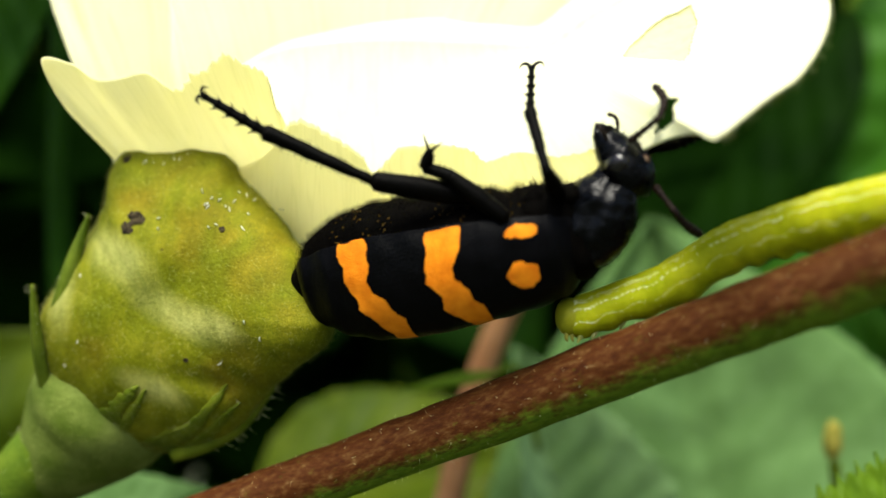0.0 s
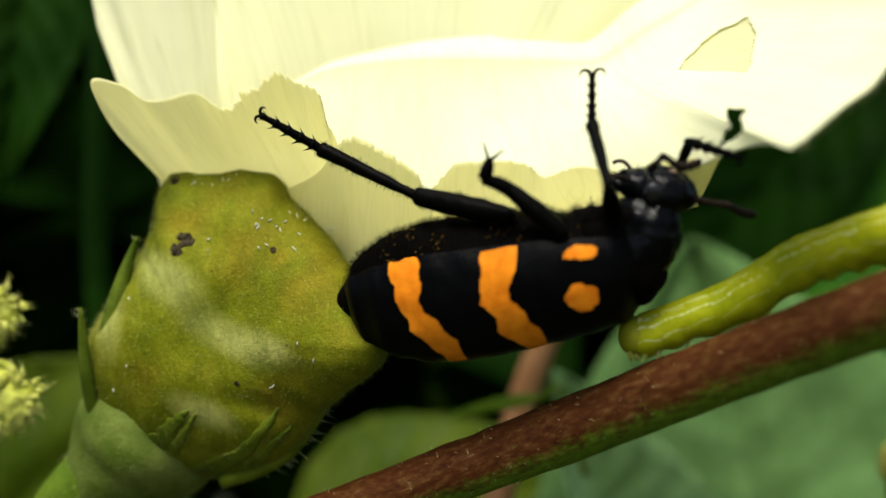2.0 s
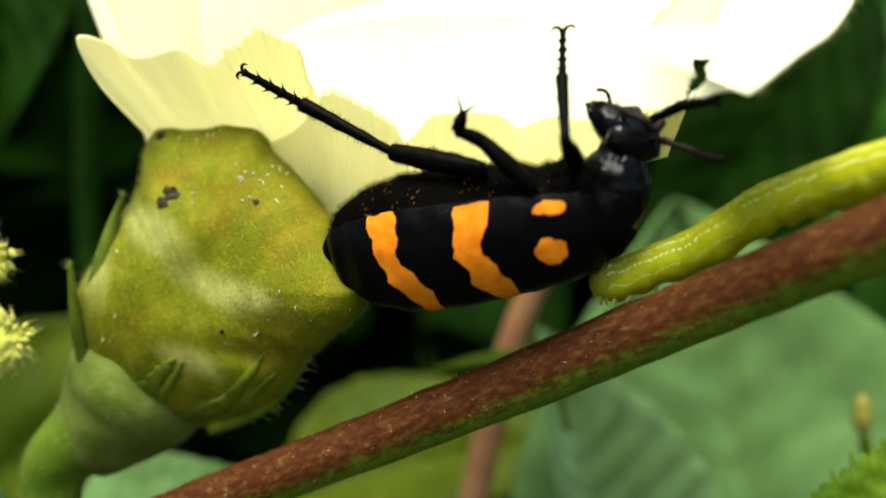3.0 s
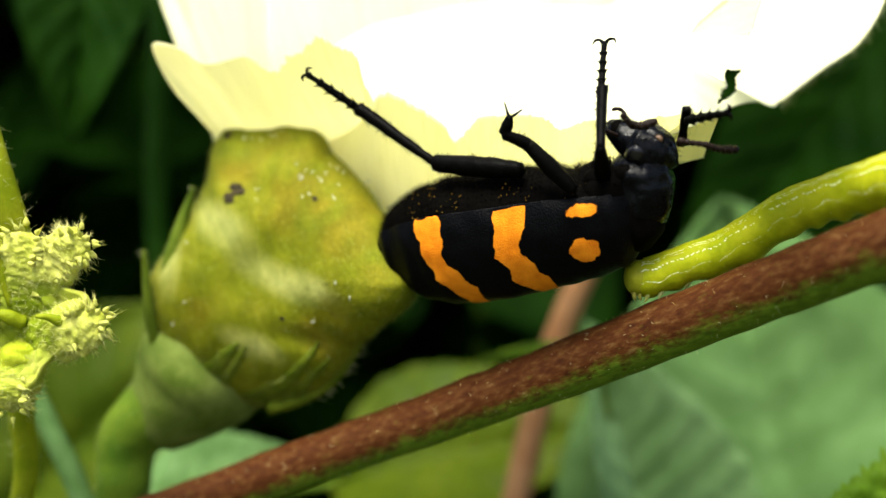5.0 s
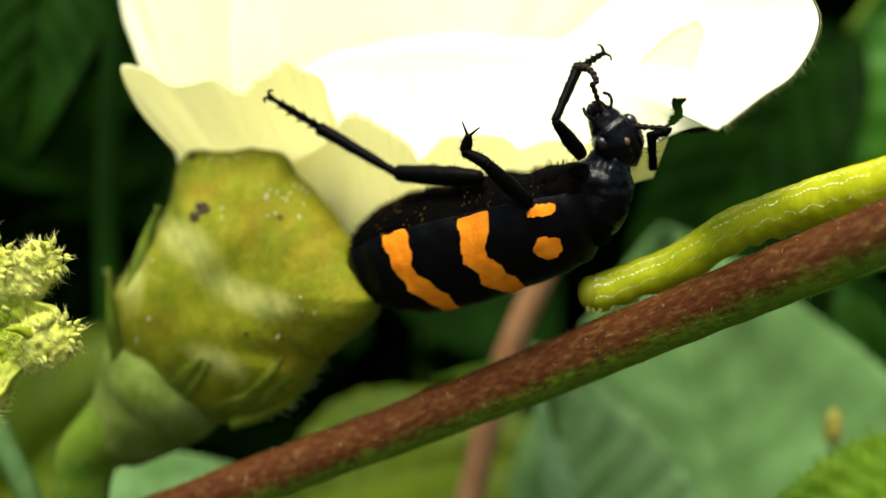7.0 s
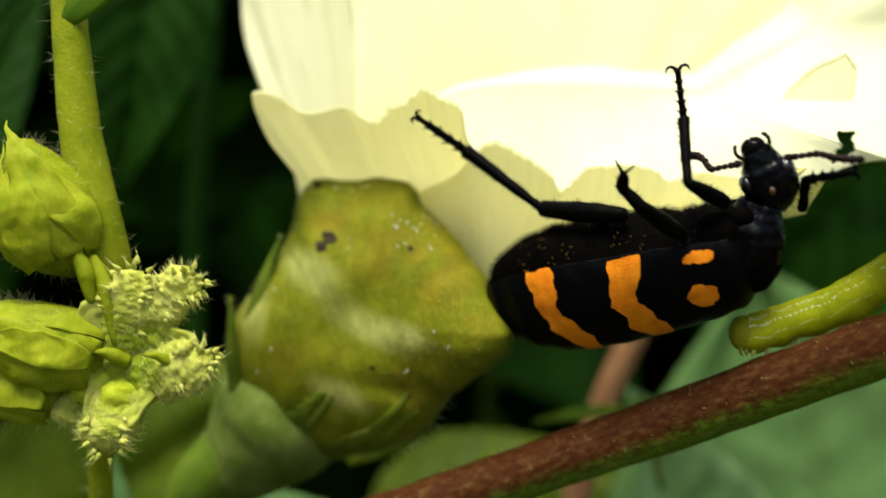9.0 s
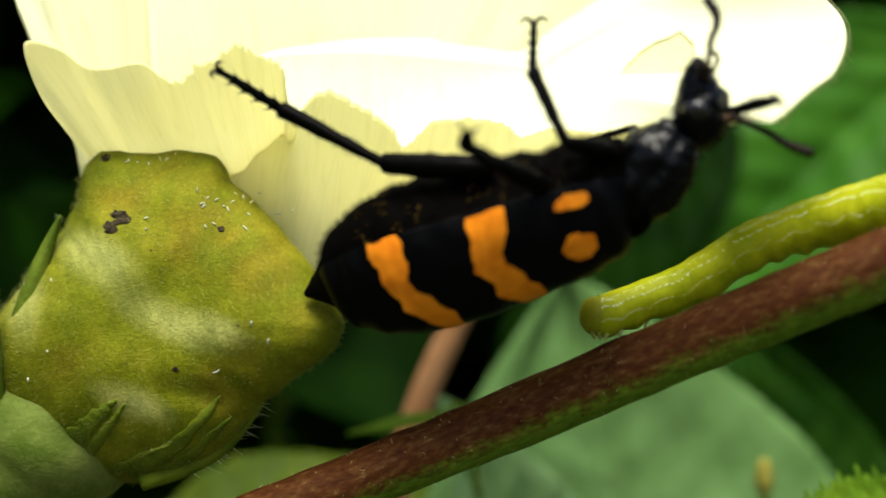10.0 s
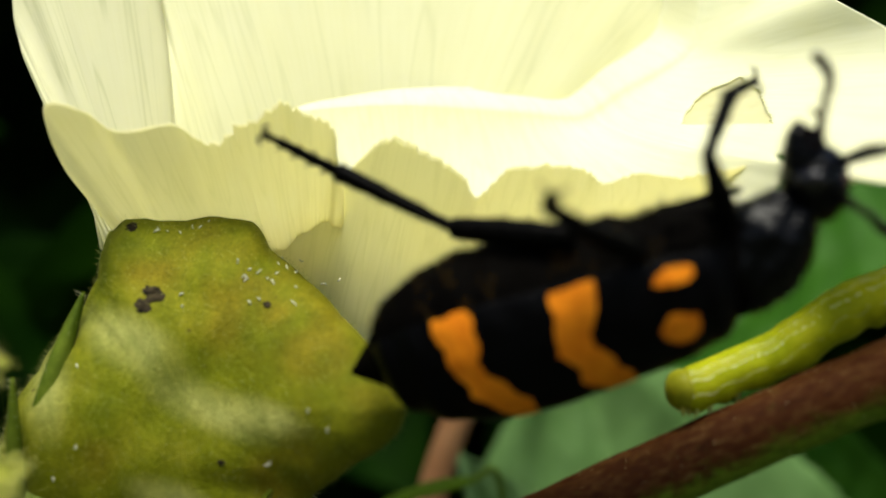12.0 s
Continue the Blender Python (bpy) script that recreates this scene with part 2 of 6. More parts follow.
def black_material(name, tone, rough, grain, gloss=0.4, lumps=0.0):
    m, n, l, b = mat(name, rough)
    v = coords(n, l, 1000.0)
    if lumps:
        l.new(ramp(n, l, noise_of(n, l, v, 1.4, 4, 0.7), [(0.35, (rough * 0.8,) * 3), (0.65, (min(1.0, rough * 2.0),) * 3)]), b.inputs["Roughness"])
    col = ramp(n, l, noise_of(n, l, v, 1.0, 4), [(0.3, tuple(0.6 * c for c in tone)), (0.7, tone)])
    l.new(col, b.inputs["Base Color"])
    b.inputs["Specular IOR Level"].default_value = gloss
    relief(n, l, b, noise_of(n, l, v, grain, 3), 0.5, 0.07)
    return m


M_STEM = stem_material()
M_ELYTRA = elytra_material()
M_SHELL = black_material("black_shell", (0.0006, 0.0008, 0.0013), 0.20, 3.5, 0.11, 1.0)
M_BELLY = black_material("black_belly", (0.0012, 0.0009, 0.0005), 0.75, 3.0, 0.02)
M_LEG = black_material("black_leg", (0.0010, 0.0009, 0.0006), 0.5, 4.0, 0.03)
M_EYE = black_material("dark_eye", (0.006, 0.005, 0.006), 0.12, 9.0, 0.45)
M_SPOT = black_material("brown_spot", (0.10, 0.045, 0.012), 0.4, 9.0)
M_ANTENNA = black_material("brown_black_antenna", (0.010, 0.0045, 0.0025), 0.5, 5.0, 0.10)
M_POLLEN = plant_material("gold_pollen", [(0.3, (0.09, 0.045, 0.004)), (0.7, (0.20, 0.12, 0.02))], 2.0, 0.7, bump=0.0)


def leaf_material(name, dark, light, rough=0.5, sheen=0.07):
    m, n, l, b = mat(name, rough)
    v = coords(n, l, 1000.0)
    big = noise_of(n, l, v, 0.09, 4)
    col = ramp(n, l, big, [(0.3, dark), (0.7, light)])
    w = n.new("ShaderNodeTexVoronoi")
    w.feature = "DISTANCE_TO_EDGE"
    w.inputs["Scale"].default_value = 0.28
    l.new(v, w.inputs["Vector"])
    net = ramp(n, l, w.outputs["Distance"], [(0.0, (0.75, 0.8, 0.7)), (0.12, (1, 1, 1))])
    col = blend(n, l, 0.8, col, blend(n, l, 1.0, col, net, "MULTIPLY"))
    l.new(col, b.inputs["Base Color"])
    b.inputs["Specular IOR Level"].default_value = sheen
    relief(n, l, b, w.outputs["Distance"], 0.4, 0.4)
    see_through(m, n, l, b, tuple(min(1.0, 1.3 * c) for c in light), 0.3)
    return m


M_LEAF_PALE = leaf_material("pale_leaf", (0.084, 0.165, 0.046), (0.135, 0.245, 0.082))
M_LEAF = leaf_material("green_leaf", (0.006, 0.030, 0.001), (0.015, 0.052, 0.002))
# Brighter copy of the green leaf: sunlight is put into its colour.
M_LEAF_LIT = leaf_material("sunlit_green_leaf", (0.020, 0.082, 0.004), (0.044, 0.145, 0.008))
M_LEAF_BLUE = leaf_material("greyish_leaf", (0.12, 0.22, 0.075), (0.21, 0.34, 0.145), 0.4)
M_LEAF_YOUNG = leaf_material("young_leaf", (0.060, 0.13, 0.005), (0.12, 0.20, 0.010))
M_LEAF_OLIVE = leaf_material("olive_leaf", (0.036, 0.064, 0.002), (0.076, 0.104, 0.005))
# Near-black copy of the green leaf: deep shade is put into the colour.
M_LEAF_SHADED = leaf_material("shaded_leaf", (0.0016, 0.009, 0.0004), (0.006, 0.023, 0.0010), 0.6, 0.02)


# ---- building ----
ORIGIN = {}


def thing(name, origin, label, category, group="", kind=""):
    ob = new(name)
    ob.empty_display_size = 0.004
    ob.location = at(*origin)
    ORIGIN[ob.name] = Vector(origin)
    return tagged(ob, label, category, group, kind)


def part(name, bm, material, parent, label="", origin=None, smooth=True, kind="", thick=0.0):
    """Links a bmesh, in millimetres round the flower (or round origin), as one mesh under its thing or part."""
    o = ORIGIN.get(parent.name, Vector((0, 0, 0))) if origin is None else Vector(origin)
    me = bpy.data.meshes.new(name)
    for v in bm.verts:
        v.co = (v.co - o) * MM
    for f in bm.faces:
        f.smooth = smooth
    bm.to_mesh(me)
    bm.free()
    me.materials.append(material)
    ob = new(name, me)
    ob.parent = parent
    ORIGIN[ob.name] = o
    if thick:
        s = ob.modifiers.new("thickness", "SOLIDIFY")
        s.thickness, s.offset = thick * MM, 0.0
    return tagged(ob, label, kind=kind)


def spline(points, k):
    """Places along a smooth line through a few points, k of them."""
    p = [Vector(q) for q in points]
    p = [p[0] * 2 - p[1], *p, p[-1] * 2 - p[-2]]
    out = []
    for i in range(k):
        s = i / (k - 1) * (len(p) - 3)
        j = min(int(s), len(p) - 4)
        t = s - j
        a, b, c, d = p[j:j + 4]
        out.append(0.5 * ((2 * b) + (c - a) * t + (2 * a - 5 * b + 4 * c - d) * t * t + (3 * b - a - 3 * c + d) * t ** 3))
    return out


def wave(values, x):
    """A smooth value at x in 0..1 along a short row of values."""
    s = max(0.0, min(1.0, x)) * (len(values) - 1)
    j = min(int(s), len(values) - 2)
    t = s - j
    t = t * t * (3 - 2 * t)
    return values[j] * (1 - t) + values[j + 1] * t


def glide(values, x):
    """Like wave, but without terraces: a smooth line through the values."""
    n = len(values) - 1
    s = max(0.0, min(1.0, x)) * n
    j = min(int(s), n - 1)
    t = s - j
    b, c = values[j], values[j + 1]
    a, d = values[j - 1] if j else 2 * b - c, values[j + 2] if j + 2 <= n else 2 * c - b
    return max(0.01, 0.5 * (2 * b + (c - a) * t + (2 * a - 5 * b + 4 * c - d) * t * t + (3 * b - a - 3 * c + d) * t ** 3))


def tube(bm, points, radii, k=24, sides=14, rough=0.0, grain=0.8, flat=1.0, seed=0.0, layer=None):
    """A limb through a few points with a row of radii, ends rounded."""
    line = spline(points, k)
    rings = []
    side = None
    for i, c in enumerate(line):
        d = (line[min(i + 1, k - 1)] - line[max(i - 1, 0)]).normalized()
        if side is None:
            side = d.cross(Vector((0, 1, 0)))
            side = side.normalized() if side.length > 0.1 else d.cross(Vector((0, 0, 1))).normalized()
        side = (side - d * side.dot(d)).normalized()
        other = d.cross(side)
        r = glide(radii, i / (k - 1))
        ring = []
        for j in range(sides):
            a = 2 * math.pi * j / sides
            w = side * math.cos(a) + other * (math.sin(a) * flat)
            q = c + w * r
            if rough:
                q += w * rough * (noise.noise((q + Vector((seed, 0, 0))) * grain))
            v = bm.verts.new(q)
            if layer:
                v[layer] = max(0.0, -w.z) * 0.55
            ring.append(v)
        rings.append(ring)
    for a, b in zip(rings, rings[1:]):
        for j in range(sides):
            bm.faces.new((a[j], a[(j + 1) % sides], b[(j + 1) % sides], b[j]))
    for ring, c, d in ((rings[0], line[0], line[0] - line[1]), (rings[-1], line[-1], line[-1] - line[-2])):
        r = (ring[0].co - c).length
        tip = bm.verts.new(c + d.normalized() * r * 0.6)
        if layer:
            tip[layer] = 0.5
        for j in range(sides):
            bm.faces.new((ring[j], ring[(j + 1) % sides], tip) if ring is rings[-1] else (ring[(j + 1) % sides], ring[j], tip))
    return line


def ball(bm, centre, size, rings=16, sides=24, rough=0.0, grain=0.8, turn=None, power=1.0):
    """A lump: an uneven ellipsoid."""
    turn = turn or Matrix.Identity(3)
    size = Vector(size)
    rows = []
    for i in range(rings + 1):
        th = math.pi * i / rings
        row = []
        for j in range(1 if i in (0, rings) else sides):
            ph = 2 * math.pi * j / sides
            p = Vector((math.sin(th) * math.cos(ph), math.sin(th) * math.sin(ph), math.cos(th)))
            if power != 1.0:
                p = Vector([math.copysign(abs(c) ** power, c) for c in p])
            q = Vector((p.x * size.x, p.y * size.y, p.z * size.z))
            if rough:
                q *= 1 + rough * noise.noise(q * grain + Vector(centre))
            row.append(bm.verts.new(Vector(centre) + turn @ q))
        rows.append(row)
    for a, b in zip(rows, rows[1:]):
        for j in range(sides):
            k = (j + 1) % sides
            if len(a) == 1:
                bm.faces.new((a[0], b[j], b[k]))
            elif len(b) == 1:
                bm.faces.new((a[j], b[0], a[k]))
            else:
                bm.faces.new((a[j], b[j], b[k], a[k]))


def sheet(nu, nv, place):
    """A blade: a grid of places (u, v) -> point, with its uv."""
    bm = bmesh.new()
    uv = bm.loops.layers.uv.new("UVMap")
    g = [[bm.verts.new(place(i / (nu - 1), j / (nv - 1))) for j in range(nv)] for i in range(nu)]
    for i in range(nu - 1):
        for j in range(nv - 1):
            f = bm.faces.new((g[i][j], g[i + 1][j], g[i + 1][j + 1], g[i][j + 1]))
            for lp, (a, b) in zip(f.loops, ((i, j), (i + 1, j), (i + 1, j + 1), (i, j + 1))):
                lp[uv].uv = (a / (nu - 1), b / (nv - 1))
    return bm


def hair(bm, root, tip, width):
    """One hair: a thin three-sided spike."""
    root, tip = Vector(root), Vector(tip)
    d = tip - root
    a = d.orthogonal().normalized() * width
    b = d.cross(a).normalized() * width
    ring = [bm.verts.new(root + a), bm.verts.new(root - 0.5 * a + 0.87 * b), bm.verts.new(root - 0.5 * a - 0.87 * b)]
    top = bm.verts.new(tip)
    for i in range(3):
        bm.faces.new((ring[i], ring[(i + 1) % 3], top))


def fur(source, count, length, width, lean=0.4, where=None, seed=1):
    """Hairs on the faces of a finished part's mesh (in its own millimetres)."""
    rnd = random.Random(seed)
    me = source.data
    o = ORIGIN[source.name]
    polys = [p for p in me.polygons if where is None or where(p.center / MM + o, p.normal)]
    area = [p.area for p in polys]
    bm = bmesh.new()
    for p in rnd.choices(polys, area, k=count):
        vs = [me.vertices[i].co for i in p.vertices]
        w = [rnd.random() + 0.05 for _ in vs]
        q = sum((v * k for v, k in zip(vs, w)), Vector()) / sum(w) / MM + o
        d = (p.normal + Vector([rnd.uniform(-lean, lean) for _ in range(3)])).normalized()
        hair(bm, q - d * 0.05, q + d * length * rnd.uniform(0.5, 1.2), width)
    return bm


# ---- soil and the plants behind ----
def ground():
    def place(u, v):
        r = 200000 * (u ** 5)
        a = 2 * math.pi * v
        x, y = r * math.cos(a), 300 + r * math.sin(a)
        return Vector((x, y, -LIFT + 25 * noise.noise(Vector((x, y, 0)) * 0.004)))
    bm = sheet(50, 60, place)
    for v in bm.verts:
        v.co.z = v.co.z + LIFT
    me = bpy.data.meshes.new("ground")
    for v in bm.verts:
        v.co = v.co * MM
    bm.to_mesh(me)
    bm.free()
    m, n, l, b = mat("dark_soil", 0.9)
    v = coords(n, l, 1.0)
    l.new(ramp(n, l, noise_of(n, l, v, 30.0, 6), [(0.3, (0.018, 0.022, 0.008)), (0.7, (0.05, 0.06, 0.02))]), b.inputs["Base Color"])
    relief(n, l, b, noise_of(n, l, v, 80.0, 5), 0.8, 8.0)
    me.materials.append(m)
    tagged(new("ground", me), "dark soil with low weeds under the plants", "ground", kind="structure")


def blade(length, width, tip=1.6, teeth=0.0, count=26, bend=0.15, fold=0.12, nu=15, nv=33, seed=0, ridge=0.02):
    """A leaf lying along +x from its stalk end, its upper side to +z."""
    def place(u, v):
        s = v
        half = width * 0.5 * (math.sin(math.pi * min(1, s ** 0.75)) ** 0.8) * (1 - 0.25 * s ** tip)
        if teeth:
            half *= 1 + teeth * (abs(((s * count) % 1) - 0.5) - 0.25) * 2
        w = (u - 0.5) * 2
        rib = 0.03 * width * math.exp(-(w * 9) ** 2) + ridge * width * abs(math.sin(math.pi * (s * 9 - abs(w) * 2.0)))
        z = abs(w) * fold * half * 2 - rib - bend * length * s * s + 0.05 * width * noise.noise(Vector((s * 3, w * 2, seed)))
        return Vector((s * length, w * half, z))
    return sheet(nu, nv, place)


def leaf(name, base, tip, face, width, material, label, teeth=0.06, bend=0.1, fold=0.14, seed=0, stalk=0.9, group="", count=26, ridge=0.02):
    """A leaf from base to tip with its upper side towards face, on a stalk."""
    base, tip = Vector(base), Vector(tip)
    x = (tip - base)
    length = x.length
    x.normalize()
    z = Vector(face)
    z = (z - x * z.dot(x)).normalized()
    y = z.cross(x)
    turn = Matrix((x, y, z)).transposed()
    t = thing(name, base, label, "leaf", group)
    bm = blade(length, width, teeth=teeth, bend=bend, fold=fold, seed=seed, count=count, ridge=ridge, nu=31, nv=61)
    for v in bm.verts:
        v.co = base + turn @ v.co
    part("blade", bm, material, t, thick=0.25)
    bm = bmesh.new()
    tube(bm, [base - x * length * 0.5 + Vector((0, 6, -10)), base - x * length * 0.2, base + x * 0.5], [stalk, stalk * 0.8, stalk * 0.7], 14, 8)
    part("stalk", bm, M_PEDICEL, t)
    return t


def background():
    # pale broad leaf low on the far side of the stem
    leaf("leaf", (44.50, 48.00, -60.20), (33.20, 56.00, -0.80), (-0.15, -1, 0.6), 62, M_LEAF_PALE, "broad pale green leaf with a netted underside, out of focus", 0.03, 0.03, fold=0.05, seed=1, ridge=0.006)
    leaf("leaf", (24.77, 42.00, -50.42), (14.77, 45.00, -16.30), (0.25, -0.9, 0.7), 21, M_LEAF_BLUE, "greyish green leaf with a ridged midrib, under the red stem", 0.10, 0.02, fold=0.5, seed=2, ridge=0.028)
    leaf("leaf", (-20.24, 62.00, -42.41), (21.09, 58.00, -28.90), (0, -0.8, 1), 30, M_LEAF_OLIVE, "yellowish green blurred leaf in the gap below the beetle", 0.04, 0.1, seed=3)
    leaf("leaf", (-33.45, 22.00, -33.96), (-17.42, 24.00, -26.69), (0, -0.8, 1), 13, M_LEAF_PALE, "greyish leaf in shade beside the flower stalk", 0.04, 0.05, seed=4)
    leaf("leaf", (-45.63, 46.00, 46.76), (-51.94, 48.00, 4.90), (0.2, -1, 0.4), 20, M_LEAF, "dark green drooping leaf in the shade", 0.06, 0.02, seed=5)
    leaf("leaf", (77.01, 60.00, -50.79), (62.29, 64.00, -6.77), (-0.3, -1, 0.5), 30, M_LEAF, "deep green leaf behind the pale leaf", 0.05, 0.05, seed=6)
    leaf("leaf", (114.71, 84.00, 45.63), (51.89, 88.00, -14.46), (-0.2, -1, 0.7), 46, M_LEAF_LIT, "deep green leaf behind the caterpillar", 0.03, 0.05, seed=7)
    leaf("leaf", (74.00, 92.00, 34.00), (33.00, 98.00, -22.00), (-0.2, -1, 0.6), 30, M_LEAF_SHADED, "dark green leaf behind the beetle's head, coloured as in shade", 0.04, 0.05, seed=13)
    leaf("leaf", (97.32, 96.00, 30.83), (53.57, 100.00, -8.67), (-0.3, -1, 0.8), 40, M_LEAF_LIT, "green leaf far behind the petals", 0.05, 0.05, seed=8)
    leaf("leaf", (47.85, 3.00, -21.98), (26.81, 0.00, -24.77), (0.1, -0.9, 0.8), 10.5, M_LEAF_YOUNG, "toothed bright green leaf below the red stem", 0.34, 0.02, seed=9, count=24, ridge=0.035)
    leaf("leaf", (-64.73, 46.00, -44.94), (-28.99, 50.00, -14.55), (0.2, -1, 0.8), 36, M_LEAF_OLIVE, "olive green blurred leaf behind the young shoot", 0.04, 0.05, seed=11)
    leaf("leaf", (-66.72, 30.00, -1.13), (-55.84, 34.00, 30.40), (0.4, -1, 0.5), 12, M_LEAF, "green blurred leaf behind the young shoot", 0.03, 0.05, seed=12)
    # small green shoot tip and pink stem behind
    t = thing("stem", (7.45, 38.00, -32.23), "smooth pinkish bare stem behind the beetle", "stem")
    bm = bmesh.new()
    tube(bm, [(0.89, 42.00, -64.16), (5.72, 40.00, -37.51), (10.21, 40.00, -18.11), (16.00, 40.00, -4.25), (24.23, 42.00, 15.19)], [1.8, 1.7, 1.6, 1.5, 1.3], 36, 14, 0.08, 0.3)
    part("stalk", bm, M_PINK, t)
    leaf("leaflet", (10.97, 27.00, -16.28), (1.23, 27.00, -17.87), (0, -0.6, 1), 1.7, M_LEAF_YOUNG, "slender green leaflet tip behind the red stem", 0.0, 0.03, seed=10, stalk=0.4)
    t = thing("stem", (-43.27, 60.00, -34.87), "blurred pale green upright stem", "stem")
    bm = bmesh.new()
    tube(bm, [(-42.51, 60.00, -42.47), (-44.56, 60.00, -4.48), (-43.80, 60.00, 22.12), (-43.26, 60.00, 56.32)], [1.8, 1.7, 1.6, 1.4], 24, 10)
    part("stalk", bm, M_LEAF, t)
    t = thing("stem", (-32.77, 8.00, -27.18), "thin pale stalk behind the young shoot", "stem")
    bm = bmesh.new()
    tube(bm, [(-39.46, 8.00, -13.12), (-35.65, 8.00, -20.85), (-32.77, 8.00, -27.18), (-29.86, 8.00, -35.05)], [0.9, 0.95, 1.0, 1.0], 20, 10, 0.05, 0.5)
    part("stalk", bm, M_LEAF_PALE, t)
    t = thing("flower_bud", (45.64, 26.00, -32.10), "tiny yellow bud on a thin green stalk", "bud")
    bm = bmesh.new()
    tube(bm, [(46.39, 26.00, -35.74), (45.21, 26.00, -29.07), (44.55, 26.00, -24.85)], [0.7, 0.6, 0.65], 14, 8)
    part("stalk", bm, M_LEAF_OLIVE, t)
    bm = bmesh.new()
    ball(bm, (44.27, 26.00, -22.56), (0.95, 0.9, 2.1), 10, 12, 0.15, 1.0)
    part("bud_head", bm, M_OCHRE, t)


def hedge():
    """The mass of leaves further back, which closes the view."""
    rnd = random.Random(7)
    bm = bmesh.new()

    def add(c, size, way, roll):
        turn = way.to_track_quat("Z", "X").to_matrix() @ Matrix.Rotation(roll, 3, "Z")
        rows = []
        for i in range(6):
            s = i / 5
            half = 0.36 * math.sin(math.pi * min(0.98, s + 0.04)) ** 0.8
            rows.append([bm.verts.new(c + turn @ (Vector((s - 0.5, k * half, 0.12 * abs(k) - 0.25 * (s - 0.3) ** 2)) * size)) for k in (-1, 0, 1)])
        for a, b in zip(rows, rows[1:]):
            for k in (0, 1):
                bm.faces.new((a[k], b[k], b[k + 1], a[k + 1]))
    for i in range(11500):
        x, y, z = rnd.uniform(-420, 420), rnd.uniform(105, 470), rnd.uniform(-LIFT + 20, 330)
        if (x / 430) ** 2 + ((y - 290) / 190) ** 2 + ((z + 140) / 480) ** 4 > 1.0 + 0.2 * noise.noise(Vector((x, y, z)) * 0.01):
            continue
        way = Vector((rnd.uniform(-0.6, 0.6), rnd.uniform(-1, 0.3), rnd.uniform(0.2, 1.0))).normalized()
        add(Vector((x, y, z)), rnd.uniform(22, 60), way, rnd.uniform(0, 6.28))
    t = thing("foliage", (0, 290, -LIFT), "dense dark green shrub behind, its leaves coloured as in deep shade", "foliage", kind="stuff")
    part("leaves", bm, M_LEAF_SHADED, t, kind="stuff")
    bm = bmesh.new()
    for k in range(16):
        x, y = rnd.uniform(-160, 160), 290 + rnd.uniform(-90, 90)
        tube(bm, [(x * 0.4, 290 + (y - 290) * 0.4, -LIFT - 10), (x, y, -250), (x * 1.8, 290 + (y - 290) * 1.5, 200)], [6, 4, 1.5], 14, 8, 0.6, 0.05)
    part("branches", bm, M_PEDICEL, t, kind="stuff")


ground()
background()
hedge()


# ---- the red stem and the caterpillar ----
def red_stem():
    t = thing("plant_stem", (-27.05, -3.00, -25.90), "reddish brown stem with a green underside and fine hairs", "stem")
    bm = bmesh.new()
    lay = bm.verts.layers.float.new("side")
    tube(bm, [(-75, 12, -LIFT - 10), (-72, 10, -300), (-66, 6, -110), (-52, 4, -45), (-39.50, 2.00, -32.74), (-20.95, 0.00, -25.15), (-3.84, -3.00, -18.02), (7.53, -7.00, -12.69), (16.94, -12.00, -7.69),
              (23.44, -17.00, -3.97), (29.90, -22.00, -0.19), (35.80, -27.00, 3.39), (40.70, -34.00, 7.14)],
         [3.6, 3.0, 2.4, 2.0, 1.8, 1.8, 1.85, 1.93, 1.9, 1.87, 1.8, 1.7, 1.6], 220, 28, 0.10, 0.55, layer=lay)
    ob = part("bark", bm, M_STEM, t)
    part("stem_hairs", fur(ob, 900, 0.36, 0.010, 0.7, lambda c, n: c.z > -40), M_HAIR, t, kind="stuff")


